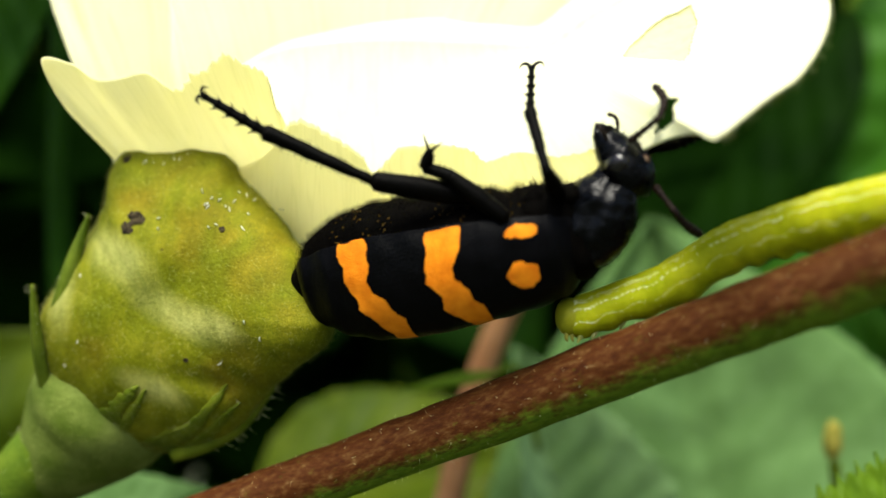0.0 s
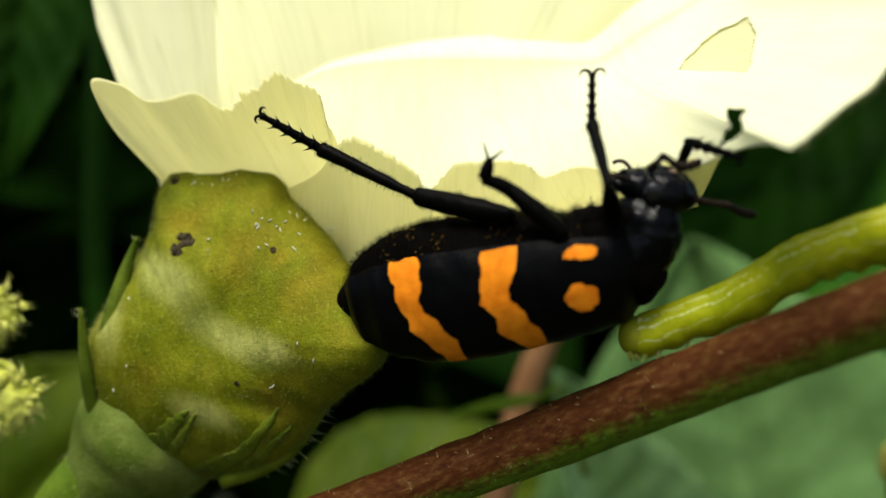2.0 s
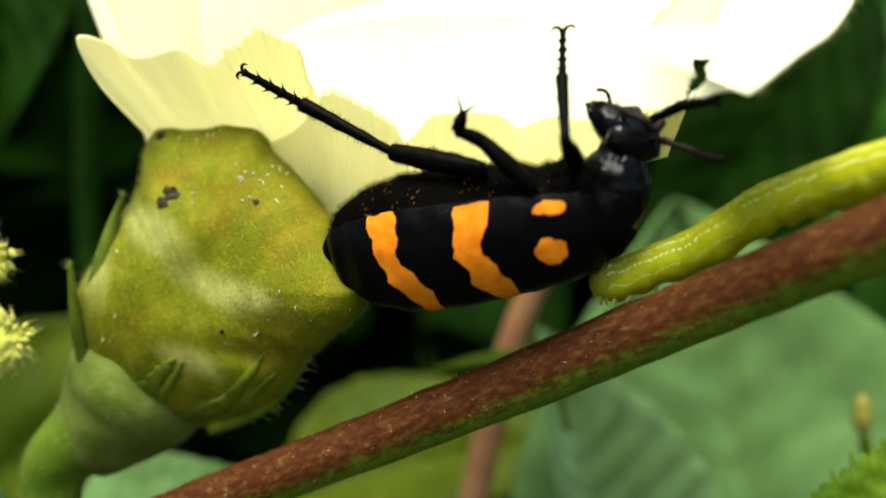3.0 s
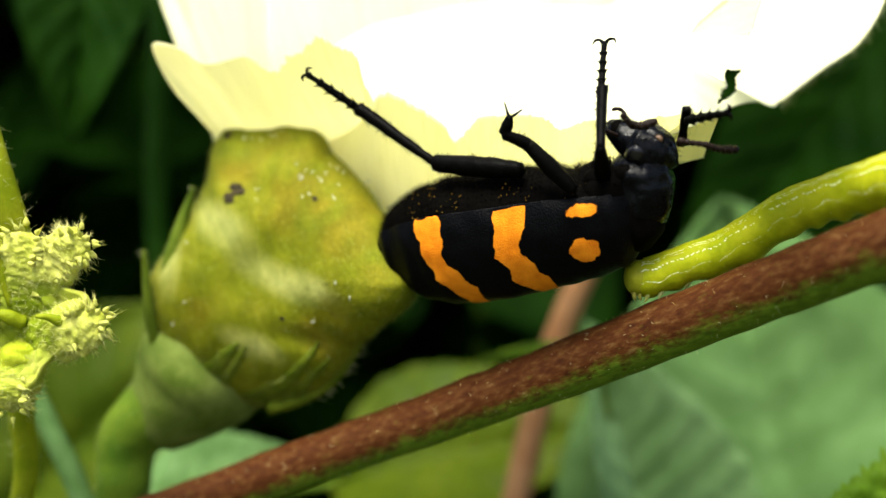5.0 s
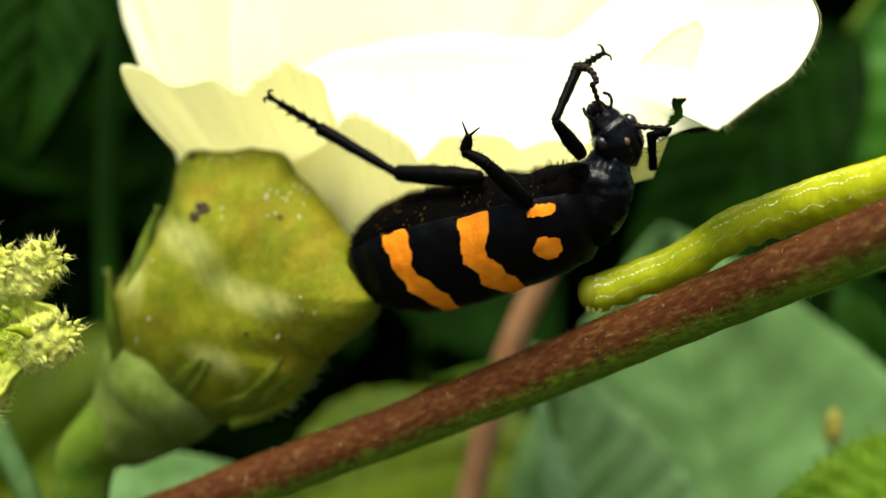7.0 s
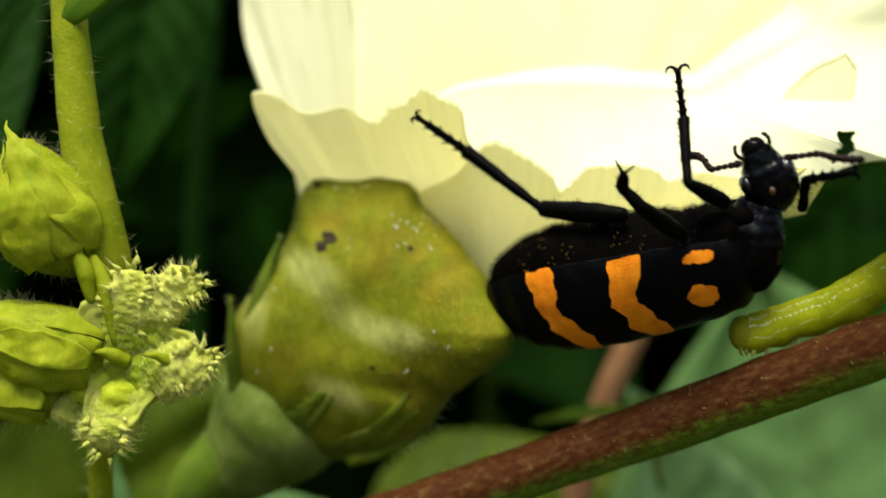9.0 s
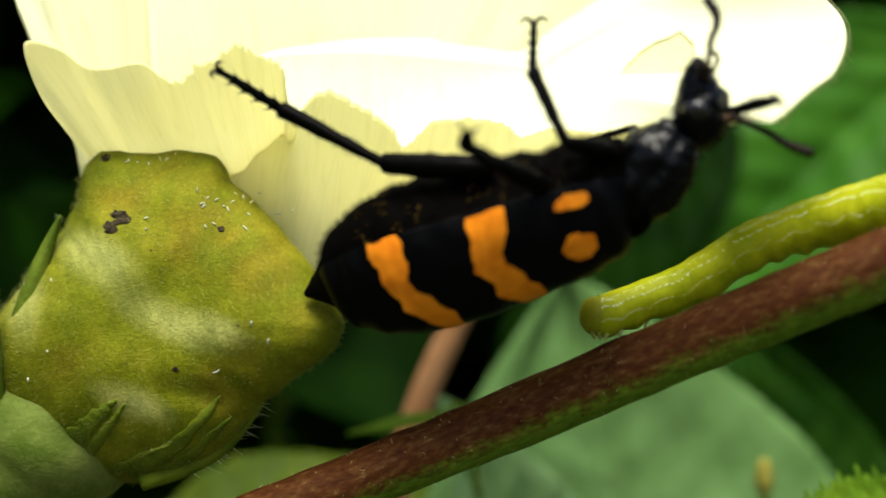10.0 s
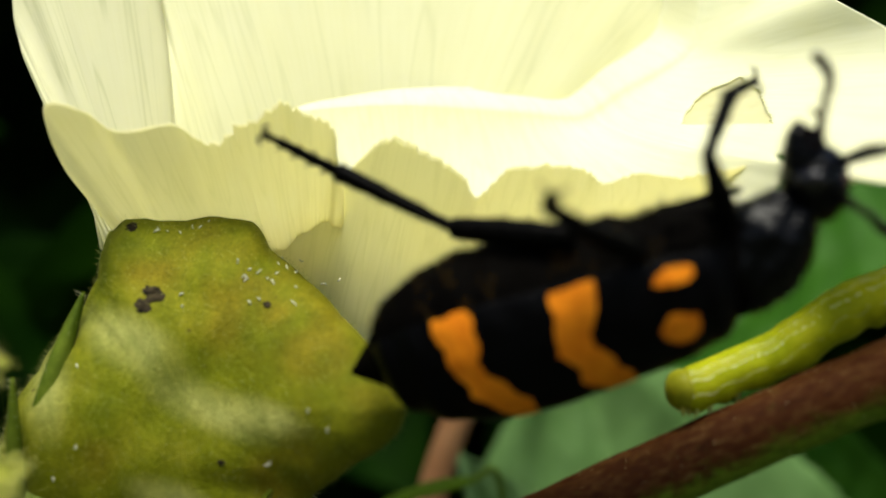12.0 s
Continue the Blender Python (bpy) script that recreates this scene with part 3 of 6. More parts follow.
def caterpillar():
    t = thing("caterpillar", (20.51, -10.00, -4.46), "slim yellow-green caterpillar with pale dotted lines, on the red stem", "caterpillar")
    path = [(12.03, -9.50, -6.00), (12.95, -9.70, -6.01), (15.08, -10.00, -5.19), (17.90, -10.80, -4.00), (20.83, -12.20, -1.83), (22.53, -13.20, -1.00), (24.10, -14.40, -0.36), (25.72, -16.00, 0.24), (26.96, -17.50, 0.66), (28.60, -19.60, 1.35)]
    girth = [1.18, 1.30, 1.28, 1.38, 1.42, 1.45, 1.55, 1.66, 1.68, 1.64]
    k, sides = 220, 32
    line = spline(path, k)

    def axes(i):
        d = (line[min(i + 1, k - 1)] - line[max(i - 1, 0)]).normalized()
        up = Vector((0, 0, 1))
        up = (up - d * up.dot(d)).normalized()
        return d.cross(up), up

    def skin(i, a):
        """A place on the skin: ring i, angle a (0 towards the watcher, a quarter turn is up)."""
        s = i / (k - 1)
        out, up = axes(i)
        r = glide(girth, s) * (0.988 + 0.012 * abs(math.sin(math.pi * s * 24)) ** 0.6)
        r *= math.sqrt(max(0.04, 1 - max(0.0, 1 - i / 12) ** 2.4))
        w = out * math.cos(a) + up * math.sin(a)
        belly = max(0.0, -math.sin(a)) ** 3
        r *= 1 + 0.07 * belly * math.sin(s * 75)
        return line[i] + w * r * (1 + 0.045 * noise.noise(line[i] * 1.1 + w * 2) + 0.012 * noise.noise(line[i] * 5 + w * 7))
    bm = bmesh.new()
    rings = [[bm.verts.new(skin(i, 2 * math.pi * j / sides)) for j in range(sides)] for i in range(k)]
    for a, b in zip(rings, rings[1:]):
        for j in range(sides):
            bm.faces.new((a[j], a[(j + 1) % sides], b[(j + 1) % sides], b[j]))
    bm.faces.new(rings[0][::-1])
    bm.faces.new(rings[-1])
    body = part("body", bm, M_CAT, t)
    part("body_hairs", fur(body, 260, 0.3, 0.010, 0.6), M_HAIR, body, kind="stuff")
    # the head: a plain rounded capsule at the low end, with small jaws under it
    bm = bmesh.new()
    ball(bm, (12.25, -9.75, -6.05), (0.95, 1.16, 1.16), 18, 24, 0.08, 1.0)
    head = part("head", bm, M_CAT_HEAD, t, "plain olive-yellow head capsule")
    bm = bmesh.new()
    for dx in (0.0, 0.35):
        tube(bm, [(11.95 + dx, -10.3, -6.95), (11.92 + dx, -10.4, -7.25), (12.02 + dx, -10.4, -7.45)], [0.16, 0.12, 0.04], 6, 8)
    part("jaw", bm, M_OCHRE, head)
    # pale lines along the side: two beaded ones above, a thin broken one below
    rnd = random.Random(3)
    for name, ang, size, dense, sway, label in (("back_line", 0.92, 0.026, 0.60, 0.05, "pale back line"), ("upper_line", 0.78, 0.026, 0.5, 0.05, "thin pale line"),
                                                ("dotted_line", 0.42, 0.060, 0.85, 0.045, "row of white dots"), ("side_line", -0.22, 0.020, 0.55, 0.09, "thin wavy pale line")):
        bm = bmesh.new()
        for i in range(16, k - 2):
            for rep in range(2):
                gap = noise.noise(Vector((i * 0.09, ang * 9, 2)))
                if name == "dotted_line" and (rep or i % 3 == 0):
                    continue
                if rnd.random() < dense * (1.0 + 0.9 * gap):
                    a = ang + sway * math.sin(i * 0.35) + rnd.uniform(-0.03, 0.03)
                    q = skin(i, a).lerp(skin(i + 1, a), 0.5 * rep)
                    q += (line[i] - q).normalized() * size * 0.25
                    f = size * rnd.uniform(0.55, 1.3)
                    ball(bm, q, (f * (1.1 if name == "dotted_line" else 1.8), f, f * 0.8), 5, 6)
        part(name, bm, M_CAT_LINE, t, label)
    # pale sucker feet on the stem
    for spot in ((24.75, -15.4, -1.15), (26.05, -16.7, -0.72), (26.45, -17.4, -0.55)):
        bm = bmesh.new()
        q = Vector(spot)
        tube(bm, [q + Vector((0, 0.25, 0.75)), q + Vector((0.02, 0.12, 0.1)), q + Vector((0.06, 0.1, -0.5)), q + Vector((0.16, 0.0, -0.62))], [0.5, 0.34, 0.24, 0.2], 14, 12, 0.10, 2.2)
        part("proleg", bm, M_CAT_FOOT, t, "stubby pale proleg")
    for i, (x, z) in enumerate(((12.75, -7.05), (13.6, -6.85), (15.3, -6.2))):
        bm = bmesh.new()
        q = Vector((x, -10.35, z))
        tube(bm, [q + Vector((0.1, 0.2, 0.3)), q + Vector((0.02, 0, -0.1)), q + Vector((-0.14, 0, -0.5))], [0.28, 0.17, 0.04], 8, 8)
        part("leg", bm, M_CAT_FOOT, t)


red_stem()
caterpillar()


# ---- the flower ----
def calyx_radius(a):
    """Distance from the middle of the calyx to its outline, by angle in degrees; it is five-cornered and lopsided."""
    turn = [0, 8, 15, 30, 47, 57, 62, 66, 70, 80, 93, 108, 115, 125, 135, 150, 167, 173, 184, 198, 215, 230, 246, 263, 277, 297, 313, 326, 340, 353, 360]
    reach_mm = [12.6, 12.1, 11.4, 10.6, 10.5, 10.75, 10.9, 11.6, 12.3, 12.7, 12.6, 12.7, 11.8, 9.6, 8.8, 8.7, 9.1, 9.6, 10.6, 11.3, 11.7, 11.8, 11.8, 11.6, 11.2, 10.4, 9.6, 9.4, 10.3, 12.2, 12.6]
    return float(np.interp(a % 360, turn, reach_mm))


PETALS = {}


def flower():
    t = thing("flower", (-27.04, 4.00, -26.26), "pale yellow hibiscus flower with a lumpy green calyx", "flower")
    c = Vector((-14.7, 6.0, -7.0))
    axis = math.radians(48)
    bm = bmesh.new()
    lay, sore = bm.verts.layers.float.new("worn"), bm.verts.layers.float.new("bruise")
    bruises = [(Vector(p), w) for p, w in (((-9.3, 0, -0.6), 2.9), ((-6.6, 0, -4.6), 3.2), ((-12.6, 0, -1.6), 2.0), ((-13.2, 0, 2.4), 2.2), ((-16.8, 0, 0.6), 1.5), ((-9.5, 0, -11.0), 2.4), ((-19.5, 0, -9.5), 1.6))]
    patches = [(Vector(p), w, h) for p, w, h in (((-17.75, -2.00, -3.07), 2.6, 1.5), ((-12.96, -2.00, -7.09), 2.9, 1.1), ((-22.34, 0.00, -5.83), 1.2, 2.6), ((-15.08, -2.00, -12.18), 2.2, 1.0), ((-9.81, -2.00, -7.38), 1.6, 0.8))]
    rows = []
    nr, ns = 60, 240
    for i in range(nr + 1):
        th = math.pi * i / nr
        row = []
        for j in range(1 if i in (0, nr) else ns):
            a = 360 * j / ns
            rr = calyx_radius(a) * 0.985 * math.sin(th) ** 0.86
            x, z = rr * math.cos(math.radians(a)), rr * math.sin(math.radians(a))
            y = -math.copysign(abs(math.cos(th)) ** 0.9, math.cos(th)) * 8.0
            # ridges and hollows that run from the stalk to the mouth
            across = -x * math.sin(axis) + z * math.cos(axis)
            along = x * math.cos(axis) + z * math.sin(axis)
            f = math.sin(th)
            y += (0.08 * math.cos(across * 0.8 + 0.3 * along) + 0.2 * noise.noise(Vector((across * 0.5, along * 0.1, 3)))) * (0.3 + 0.7 * abs(math.cos(th)))
            y += 0.45 * noise.noise(Vector((x, z, 1)) * 0.14)
            if th < 1.57:   # a soft fold across the lower belly and a dent below the mouth
                y += 0.45 * math.exp(-((z + 4.1 + 0.12 * x) / 0.8) ** 2 - ((x - 3.6) / 2.8) ** 2)
                y += 0.35 * math.exp(-((z - 6.6 + 0.25 * x) / 1.0) ** 2 - ((x + 0.5) / 4.5) ** 2)
            y -= 9.5 * (max(0.0, x) / 12) ** 1.15   # the keel on this side stands forward
            q = Vector((x, y, z))
            q += q.normalized() * 0.04 * noise.noise(q * 0.8) if q.length else Vector()
            nv = bm.verts.new(c + q)
            if th < 1.75:
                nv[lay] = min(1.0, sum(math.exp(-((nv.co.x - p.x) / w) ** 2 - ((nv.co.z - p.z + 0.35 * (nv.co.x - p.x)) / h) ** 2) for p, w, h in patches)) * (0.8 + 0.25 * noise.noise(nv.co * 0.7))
                nv[sore] = min(0.85, sum(0.8 * math.exp(-((nv.co.x - p.x) ** 2 + (nv.co.z - p.z) ** 2) / (w * w)) for p, w in bruises) * (0.7 + 1.2 * noise.noise(nv.co * 0.55)))
            row.append(nv)
        rows.append(row)
    for a, b in zip(rows, rows[1:]):
        for j in range(ns):
            k = (j + 1) % ns
            if len(a) == 1:
                bm.faces.new((a[0], b[j], b[k]))
            elif len(b) == 1:
                bm.faces.new((a[j], b[0], a[k]))
            else:
                bm.faces.new((a[j], b[j], b[k], a[k]))
    bmesh.ops.recalc_face_normals(bm, faces=bm.faces)
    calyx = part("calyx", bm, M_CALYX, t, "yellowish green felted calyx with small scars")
    part("calyx_hairs", fur(calyx, 9000, 0.5, 0.009, 0.9), M_DOWN, calyx, kind="stuff")

    me = calyx.data
    pts = np.array([v.co for v in me.vertices]) / MM + np.array(ORIGIN[calyx.name])

    def on_front(x, z):
        """The place on the calyx's near side that lies at (x, z)."""
        d = (pts[:, 0] - x) ** 2 + (pts[:, 2] - z) ** 2 + np.where(np.arange(len(pts)) > 1 + nr // 2 * ns, 1e6, 0)
        near = np.argsort(d)[:6]
        w = 1 / (d[near] + 0.02)
        return Vector((x, float((pts[near, 1] * w).sum() / w.sum()), z))
    rnd = random.Random(11)
    for (x, y, z), r in (((-16.47, -1.00, -0.50), 0.62), ((-16.95, -1.00, -1.15), 0.42), ((-12.55, -2.00, -9.95), 0.17), ((-17.9, 0.00, 3.7), 0.36), ((-10.1, -1.00, -1.15), 0.2)):
        bm = bmesh.new()
        rings = []
        for i in range(6):
            ring = []
            for j in range(26):
                a = 2 * math.pi * j / 26
                k = r * i / 5 * (1 + 0.4 * noise.noise(Vector((math.cos(a) * 1.3 + x, math.sin(a) * 1.3, z))) + 0.2 * noise.noise(Vector((math.cos(a) * 4, math.sin(a) * 4 + x, z))))
                q = on_front(x + 1.15 * k * math.cos(a), z + k * math.sin(a))
                ring.append(bm.verts.new(q + Vector((0, -0.10 * (1 - (i / 5) ** 4) + 0.06 * noise.noise(q * 5), 0))))
            rings.append(ring)
        for p, q in zip(rings, rings[1:]):
            for j in range(26):
                bm.faces.new((p[j], p[(j + 1) % 26], q[(j + 1) % 26], q[j]))
        part("scar", bm, M_SCAR, calyx, "dark brown scar")
    rnd = random.Random(11)
    bm = bmesh.new()
    spots = [(-9.6 + rnd.gauss(0, 1.2), 0.5 + rnd.gauss(0, 1.2)) for _ in range(20)] + [(-15.6 + rnd.uniform(-2.2, 2.4), 3.9 + rnd.uniform(-0.6, 0.3)) for _ in range(5)] + [(-14.9, -0.5), (-14.8, -1.2), (-15.8, 3.4), (-15.1, 3.3)]
    spots += [(c.x + rnd.uniform(-7, 8), c.z + rnd.uniform(-7, 8)) for _ in range(6)]
    for x, z in spots:
        q = on_front(x, z)
        d = Vector((rnd.uniform(-1, 1), -0.5, rnd.uniform(-1, 1))).normalized() * rnd.uniform(0.16, 0.32)
        curl = d.cross(Vector((0, 1, 0))) * rnd.uniform(-0.8, 0.8)
        tube(bm, [q - d, q + curl * 0.5 + Vector((0, -0.08, 0)), q + d * rnd.uniform(0.6, 1.1) - curl * 0.3], [0.03, 0.052, 0.028], 6, 6)
    part("specks", bm, M_WHITE, calyx, "small white specks of pollen and hair", kind="stuff")

    # receptacle cup and stalk, lower left
    bm = bmesh.new()
    tube(bm, [(-19.20, 5.60, -12.50), (-20.20, 5.60, -14.10), (-21.10, 5.60, -15.40), (-22.30, 5.60, -16.90), (-23.80, 5.40, -18.60), (-25.40, 5.20, -20.20)], [5.1, 5.6, 5.6, 5.0, 3.9, 2.7], 40, 48, 0.22, 0.35, 1.05)
    cup = part("receptacle", bm, M_CUP, t, "pale green cup under the calyx")
    part("cup_hairs", fur(cup, 700, 0.45, 0.009, 0.8), M_DOWN, cup, kind="stuff")
    bm = bmesh.new()
    tube(bm, [(-22.60, 5.30, -17.30), (-24.90, 5.10, -18.90), (-27.20, 5.00, -21.30), (-27.87, 5.00, -25.60), (-28.92, 6.00, -31.76), (-38, 8, -36), (-54, 6, -50)], [3.8, 3.1, 2.5, 2.15, 1.95, 1.9, 1.9], 60, 26, 0.16, 0.5)
    ped = part("pedicel", bm, M_PEDICEL, t)
    part("pedicel_hairs", fur(ped, 350, 0.6, 0.014, 0.6), M_HAIR, ped, kind="stuff")

    # narrow bracts round the base
    def bract(a, b, w, lean):
        a, b = Vector(a), Vector(b)
        d = (b - a)
        n = d.cross(Vector((0, 1, 0))).normalized()

        def place(u, v):
            s = (u - 0.5) * 2
            h = w * math.sin(math.pi * (0.12 + 0.88 * v) ** 0.8) ** 0.7 + 0.03
            return a + d * v + n * (s * h) + Vector((0, lean * v * (1 - v) * 4 + 0.35 * s * s, 0))
        ob = part("bract", sheet(9, 24, place), M_BRACT, t, "hairy green bract", thick=0.1)
        part("bract_hairs", fur(ob, 260, 0.8, 0.012, 0.9), M_HAIR, ob, kind="stuff")
    bract((-23.71, 2.00, -14.48), (-24.03, 0.00, -5.20), 0.42, -0.5)
    bract((-23.00, 1.00, -8.54), (-20.53, 1.50, -0.28), 0.55, -0.4)

    # a narrow bract that stands off the low edge, fringed with stiff hairs
    spine = spline([(-14.79, 1.60, -17.75), (-12.23, 0.60, -16.83), (-10.27, 0.20, -15.78), (-9.03, -0.10, -14.76), (-7.78, -0.20, -13.09), (-7.08, -0.20, -12.17)], 40)

    def fringe(u, v):
        i = round(v * 39)
        d = spine[min(i + 1, 39)] - spine[max(i - 1, 0)]
        n = d.cross(Vector((0, 1, 0))).normalized()
        k = (u - 0.5) * 2
        return spine[i] + n * k * (0.46 * (1 - v) ** 0.5 + 0.07) + Vector((0, 0.3 * k * k - 0.1, 0))
    ob = part("bract", sheet(9, 40, fringe), M_BRACT_DARK, t, "narrow bract fringed with stiff hairs", thick=0.1)
    bm = bmesh.new()
    rnd = random.Random(31)
    for i in range(46):
        v = rnd.uniform(0.25, 1.0)
        k = rnd.choice((0.0, 1.0, 1.0))
        q = fringe(k, v)
        j = round(v * 39)
        d = (spine[min(j + 1, 39)] - spine[max(j - 1, 0)]).normalized()
        n = d.cross(Vector((0, 1, 0))).normalized() * (2 * k - 1)
        w = (n + d * rnd.uniform(0.1, 0.9) + Vector((0, rnd.uniform(-0.6, 0.3), 0))).normalized()
        hair(bm, q, q + w * rnd.uniform(0.5, 1.25), 0.028)
    part("bract_hairs", bm, M_HAIR, ob, kind="stuff")

    def hugging(marks, w):
        """A ragged bract pressed against the calyx."""
        line = spline([on_front(x, z) + Vector((0, -0.12, 0)) for x, z in marks], 30)

        def place(u, v):
            i = round(v * 29)
            d = (line[min(i + 1, 29)] - line[max(i - 1, 0)])
            n = d.cross(Vector((0, 1, 0))).normalized()
            k = (u - 0.5) * 2
            h = w * (1 - v) ** 0.6 * (1.3 + 0.8 * noise.noise(Vector((v * 12, 2 * math.copysign(1, k), w * 9))))
            q = line[i] + n * (k * max(0.05, h))
            return on_front(q.x, q.z) + Vector((0, -0.05 - 0.10 * (1 - k * k), 0))
        ob = part("bract", sheet(9, 30, place), M_BRACT_DARK, t, "dark green ragged bract with hairs", thick=0.06)
        part("bract_hairs", fur(ob, 150, 0.6, 0.016, 1.0), M_HAIR, ob, kind="stuff")
    for marks, w in ((((-19.29, -15.56), (-18.01, -13.87), (-16.98, -12.76), (-16.11, -11.97)), 0.62),
                     (((-18.2, -15.9), (-17.2, -14.5), (-16.3, -13.3), (-15.6, -12.2)), 0.34),
                     (((-15.55, -17.20), (-13.33, -15.59), (-11.18, -13.47), (-9.74, -11.50)), 0.52),
                     (((-16.6, -16.95), (-15.4, -16.3), (-14.1, -15.5), (-12.9, -14.9)), 0.3),
                     (((-13.2, -17.0), (-11.6, -15.6), (-10.1, -14.0), (-9.0, -12.9)), 0.36)):
        hugging(marks, w)

    # petals
    def petal(name, base, rim, material, label, bulge=0.0, ripple=0.3, jag=0.0, nu=90, nv=40, seed=0.0, curl=0.0, jag_from=0.0, jag_to=1.0, thick=0.06, ribs=0.06, hole=False, soft=0.12, shoulder=0.0):
        lo, hi = spline(base, nu), spline(rim, nu)

        def place(u, v):
            i = round(u * (nu - 1))
            a, b = lo[i], hi[i]
            if jag and jag_from <= u <= jag_to:
                b = b + (a - b).normalized() * jag * (0.4 + 0.9 * noise.noise(Vector((u * 38, seed, 0))) + 0.8 * noise.noise(Vector((u * 110, seed, 4))))
            q = a.lerp(b, v)
            q.y = a.y + (b.y - a.y) * (v - soft * (1 - math.exp(-v / soft))) / (1 - soft * (1 - math.exp(-1 / soft)))
            y = -bulge * math.sin(math.pi * v) + ripple * noise.noise(Vector((u * 5 + seed, v * 2.0, 0.3))) * v
            y += ribs * math.sin(u * 70 + 3 * noise.noise(Vector((u * 8, v, seed)))) * (1 - 0.6 * v)
            y += curl * max(0, v - 0.7) ** 2
            return q + Vector((0, y, 0))
        bm = sheet(nu, nv, place)
        if shoulder:   # the petal goes on behind its bend and leans back into its neighbour
            bm.verts.ensure_lookup_table()
            uv = bm.loops.layers.uv.active
            foot = [bm.verts[i * nv] for i in range(nu)]
            for j in range(1, 17):
                k = j / 16
                top = [bm.verts.new(place(i / (nu - 1), 0) + Vector((-0.35 * i / nu * k, 1.0 * k * k * (3 - 2 * k) + 0.12 * k * k, k)) * shoulder * min(1.0, 0.05 + 3 * i / nu)) for i in range(nu)]
                for i in range(nu - 1):
                    f = bm.faces.new((foot[i], foot[i + 1], top[i + 1], top[i]))
                    for lp, (du, dv) in zip(f.loops, ((0, -1), (1, -1), (1, 0), (0, 0))):
                        lp[uv].uv = ((i + du) / (nu - 1), -0.02 * (j + dv))
                foot = top
            bmesh.ops.recalc_face_normals(bm, faces=bm.faces)
        if hole:
            bite = [(0.545, 0.722), (0.560, 0.778), (0.525, 0.812), (0.405, 0.939), (0.385, 0.949), (0.415, 0.879)]
            gap = [(0.580, 0.390), (0.620, 0.350), (0.665, 0.325), (0.705, 0.330), (0.742, 0.420), (0.707, 0.505), (0.620, 0.636), (0.600, 0.510)]

            def within(ring, x, y):
                return sum((a[1] > y) != (b[1] > y) and x < a[0] + (b[0] - a[0]) * (y - a[1]) / (b[1] - a[1]) for a, b in zip(ring, ring[1:] + ring[:1])) % 2 == 1
            uv = bm.loops.layers.uv.active

            def bitten(f):
                x, y = sum(lp[uv].uv.x for lp in f.loops) / 4, sum(lp[uv].uv.y for lp in f.loops) / 4
                x += 0.003 * noise.noise(Vector((x * 40, y * 20, 0)))
                return within(bite, x, y) or within(gap, x, y)
            # the wrinkled fold of the same petal that shows through the gap
            wide = [(0.656 + 1.35 * (x - 0.656), 0.435 + 1.35 * (y - 0.435)) for x, y in gap]
            inner, known = bmesh.new(), {}
            inner.loops.layers.uv.new("UVMap")
            for f in bm.faces:
                m = f.loops[0][uv].uv
                if within(wide, m.x, m.y):
                    ring = []
                    for v in f.verts:
                        if v not in known:
                            known[v] = inner.verts.new(v.co + Vector((0, 0.45 + 0.25 * noise.noise(v.co * 0.9) + 0.12 * noise.noise(v.co * 2.5), 0)))
                        ring.append(known[v])
                    inner.faces.new(ring)
            part("petal_fold", inner, M_PETAL, t, "wrinkled shaded fold behind the gap", thick=0.05)
            gone = [f for f in bm.faces if bitten(f)]
            bmesh.ops.delete(bm, geom=gone, context="FACES")
        ob = part(name, bm, material, t, label, thick=thick)
        return ob, hi
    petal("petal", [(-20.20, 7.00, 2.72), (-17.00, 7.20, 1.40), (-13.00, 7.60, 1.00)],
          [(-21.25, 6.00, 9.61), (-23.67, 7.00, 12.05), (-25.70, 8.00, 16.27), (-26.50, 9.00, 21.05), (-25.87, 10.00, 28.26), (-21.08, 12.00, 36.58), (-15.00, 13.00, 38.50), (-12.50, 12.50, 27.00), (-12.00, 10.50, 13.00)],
          M_PETAL_VEINED_SHADED, "pale cream petal overlapped by its neighbour", 0.8, 0.8, 0.0, 120, 60, 6.0, ribs=0.09)
    petal("petal", [(-15.20, 6.40, 1.60), (-9.00, 6.50, 0.60), (-1.00, 6.90, 3.20), (8.00, 7.00, 7.20), (26.50, 6.40, 10.60)],
          [(-15.60, 5.60, 11.40), (-16.40, 7.20, 18.00), (-17.50, 8.60, 25.80), (-15.50, 11.00, 35.50), (-6.93, 13.00, 41.36), (9.85, 11.50, 39.31), (23.00, 9.00, 33.00), (28.00, 7.80, 26.00), (29.50, 7.00, 20.50), (29.00, 6.60, 14.50)],
          M_PETAL_BACK, "large pale cream petal with fanned veins", 1.2, 0.8, 0.0, 160, 60, 1.0, ribs=0.07)
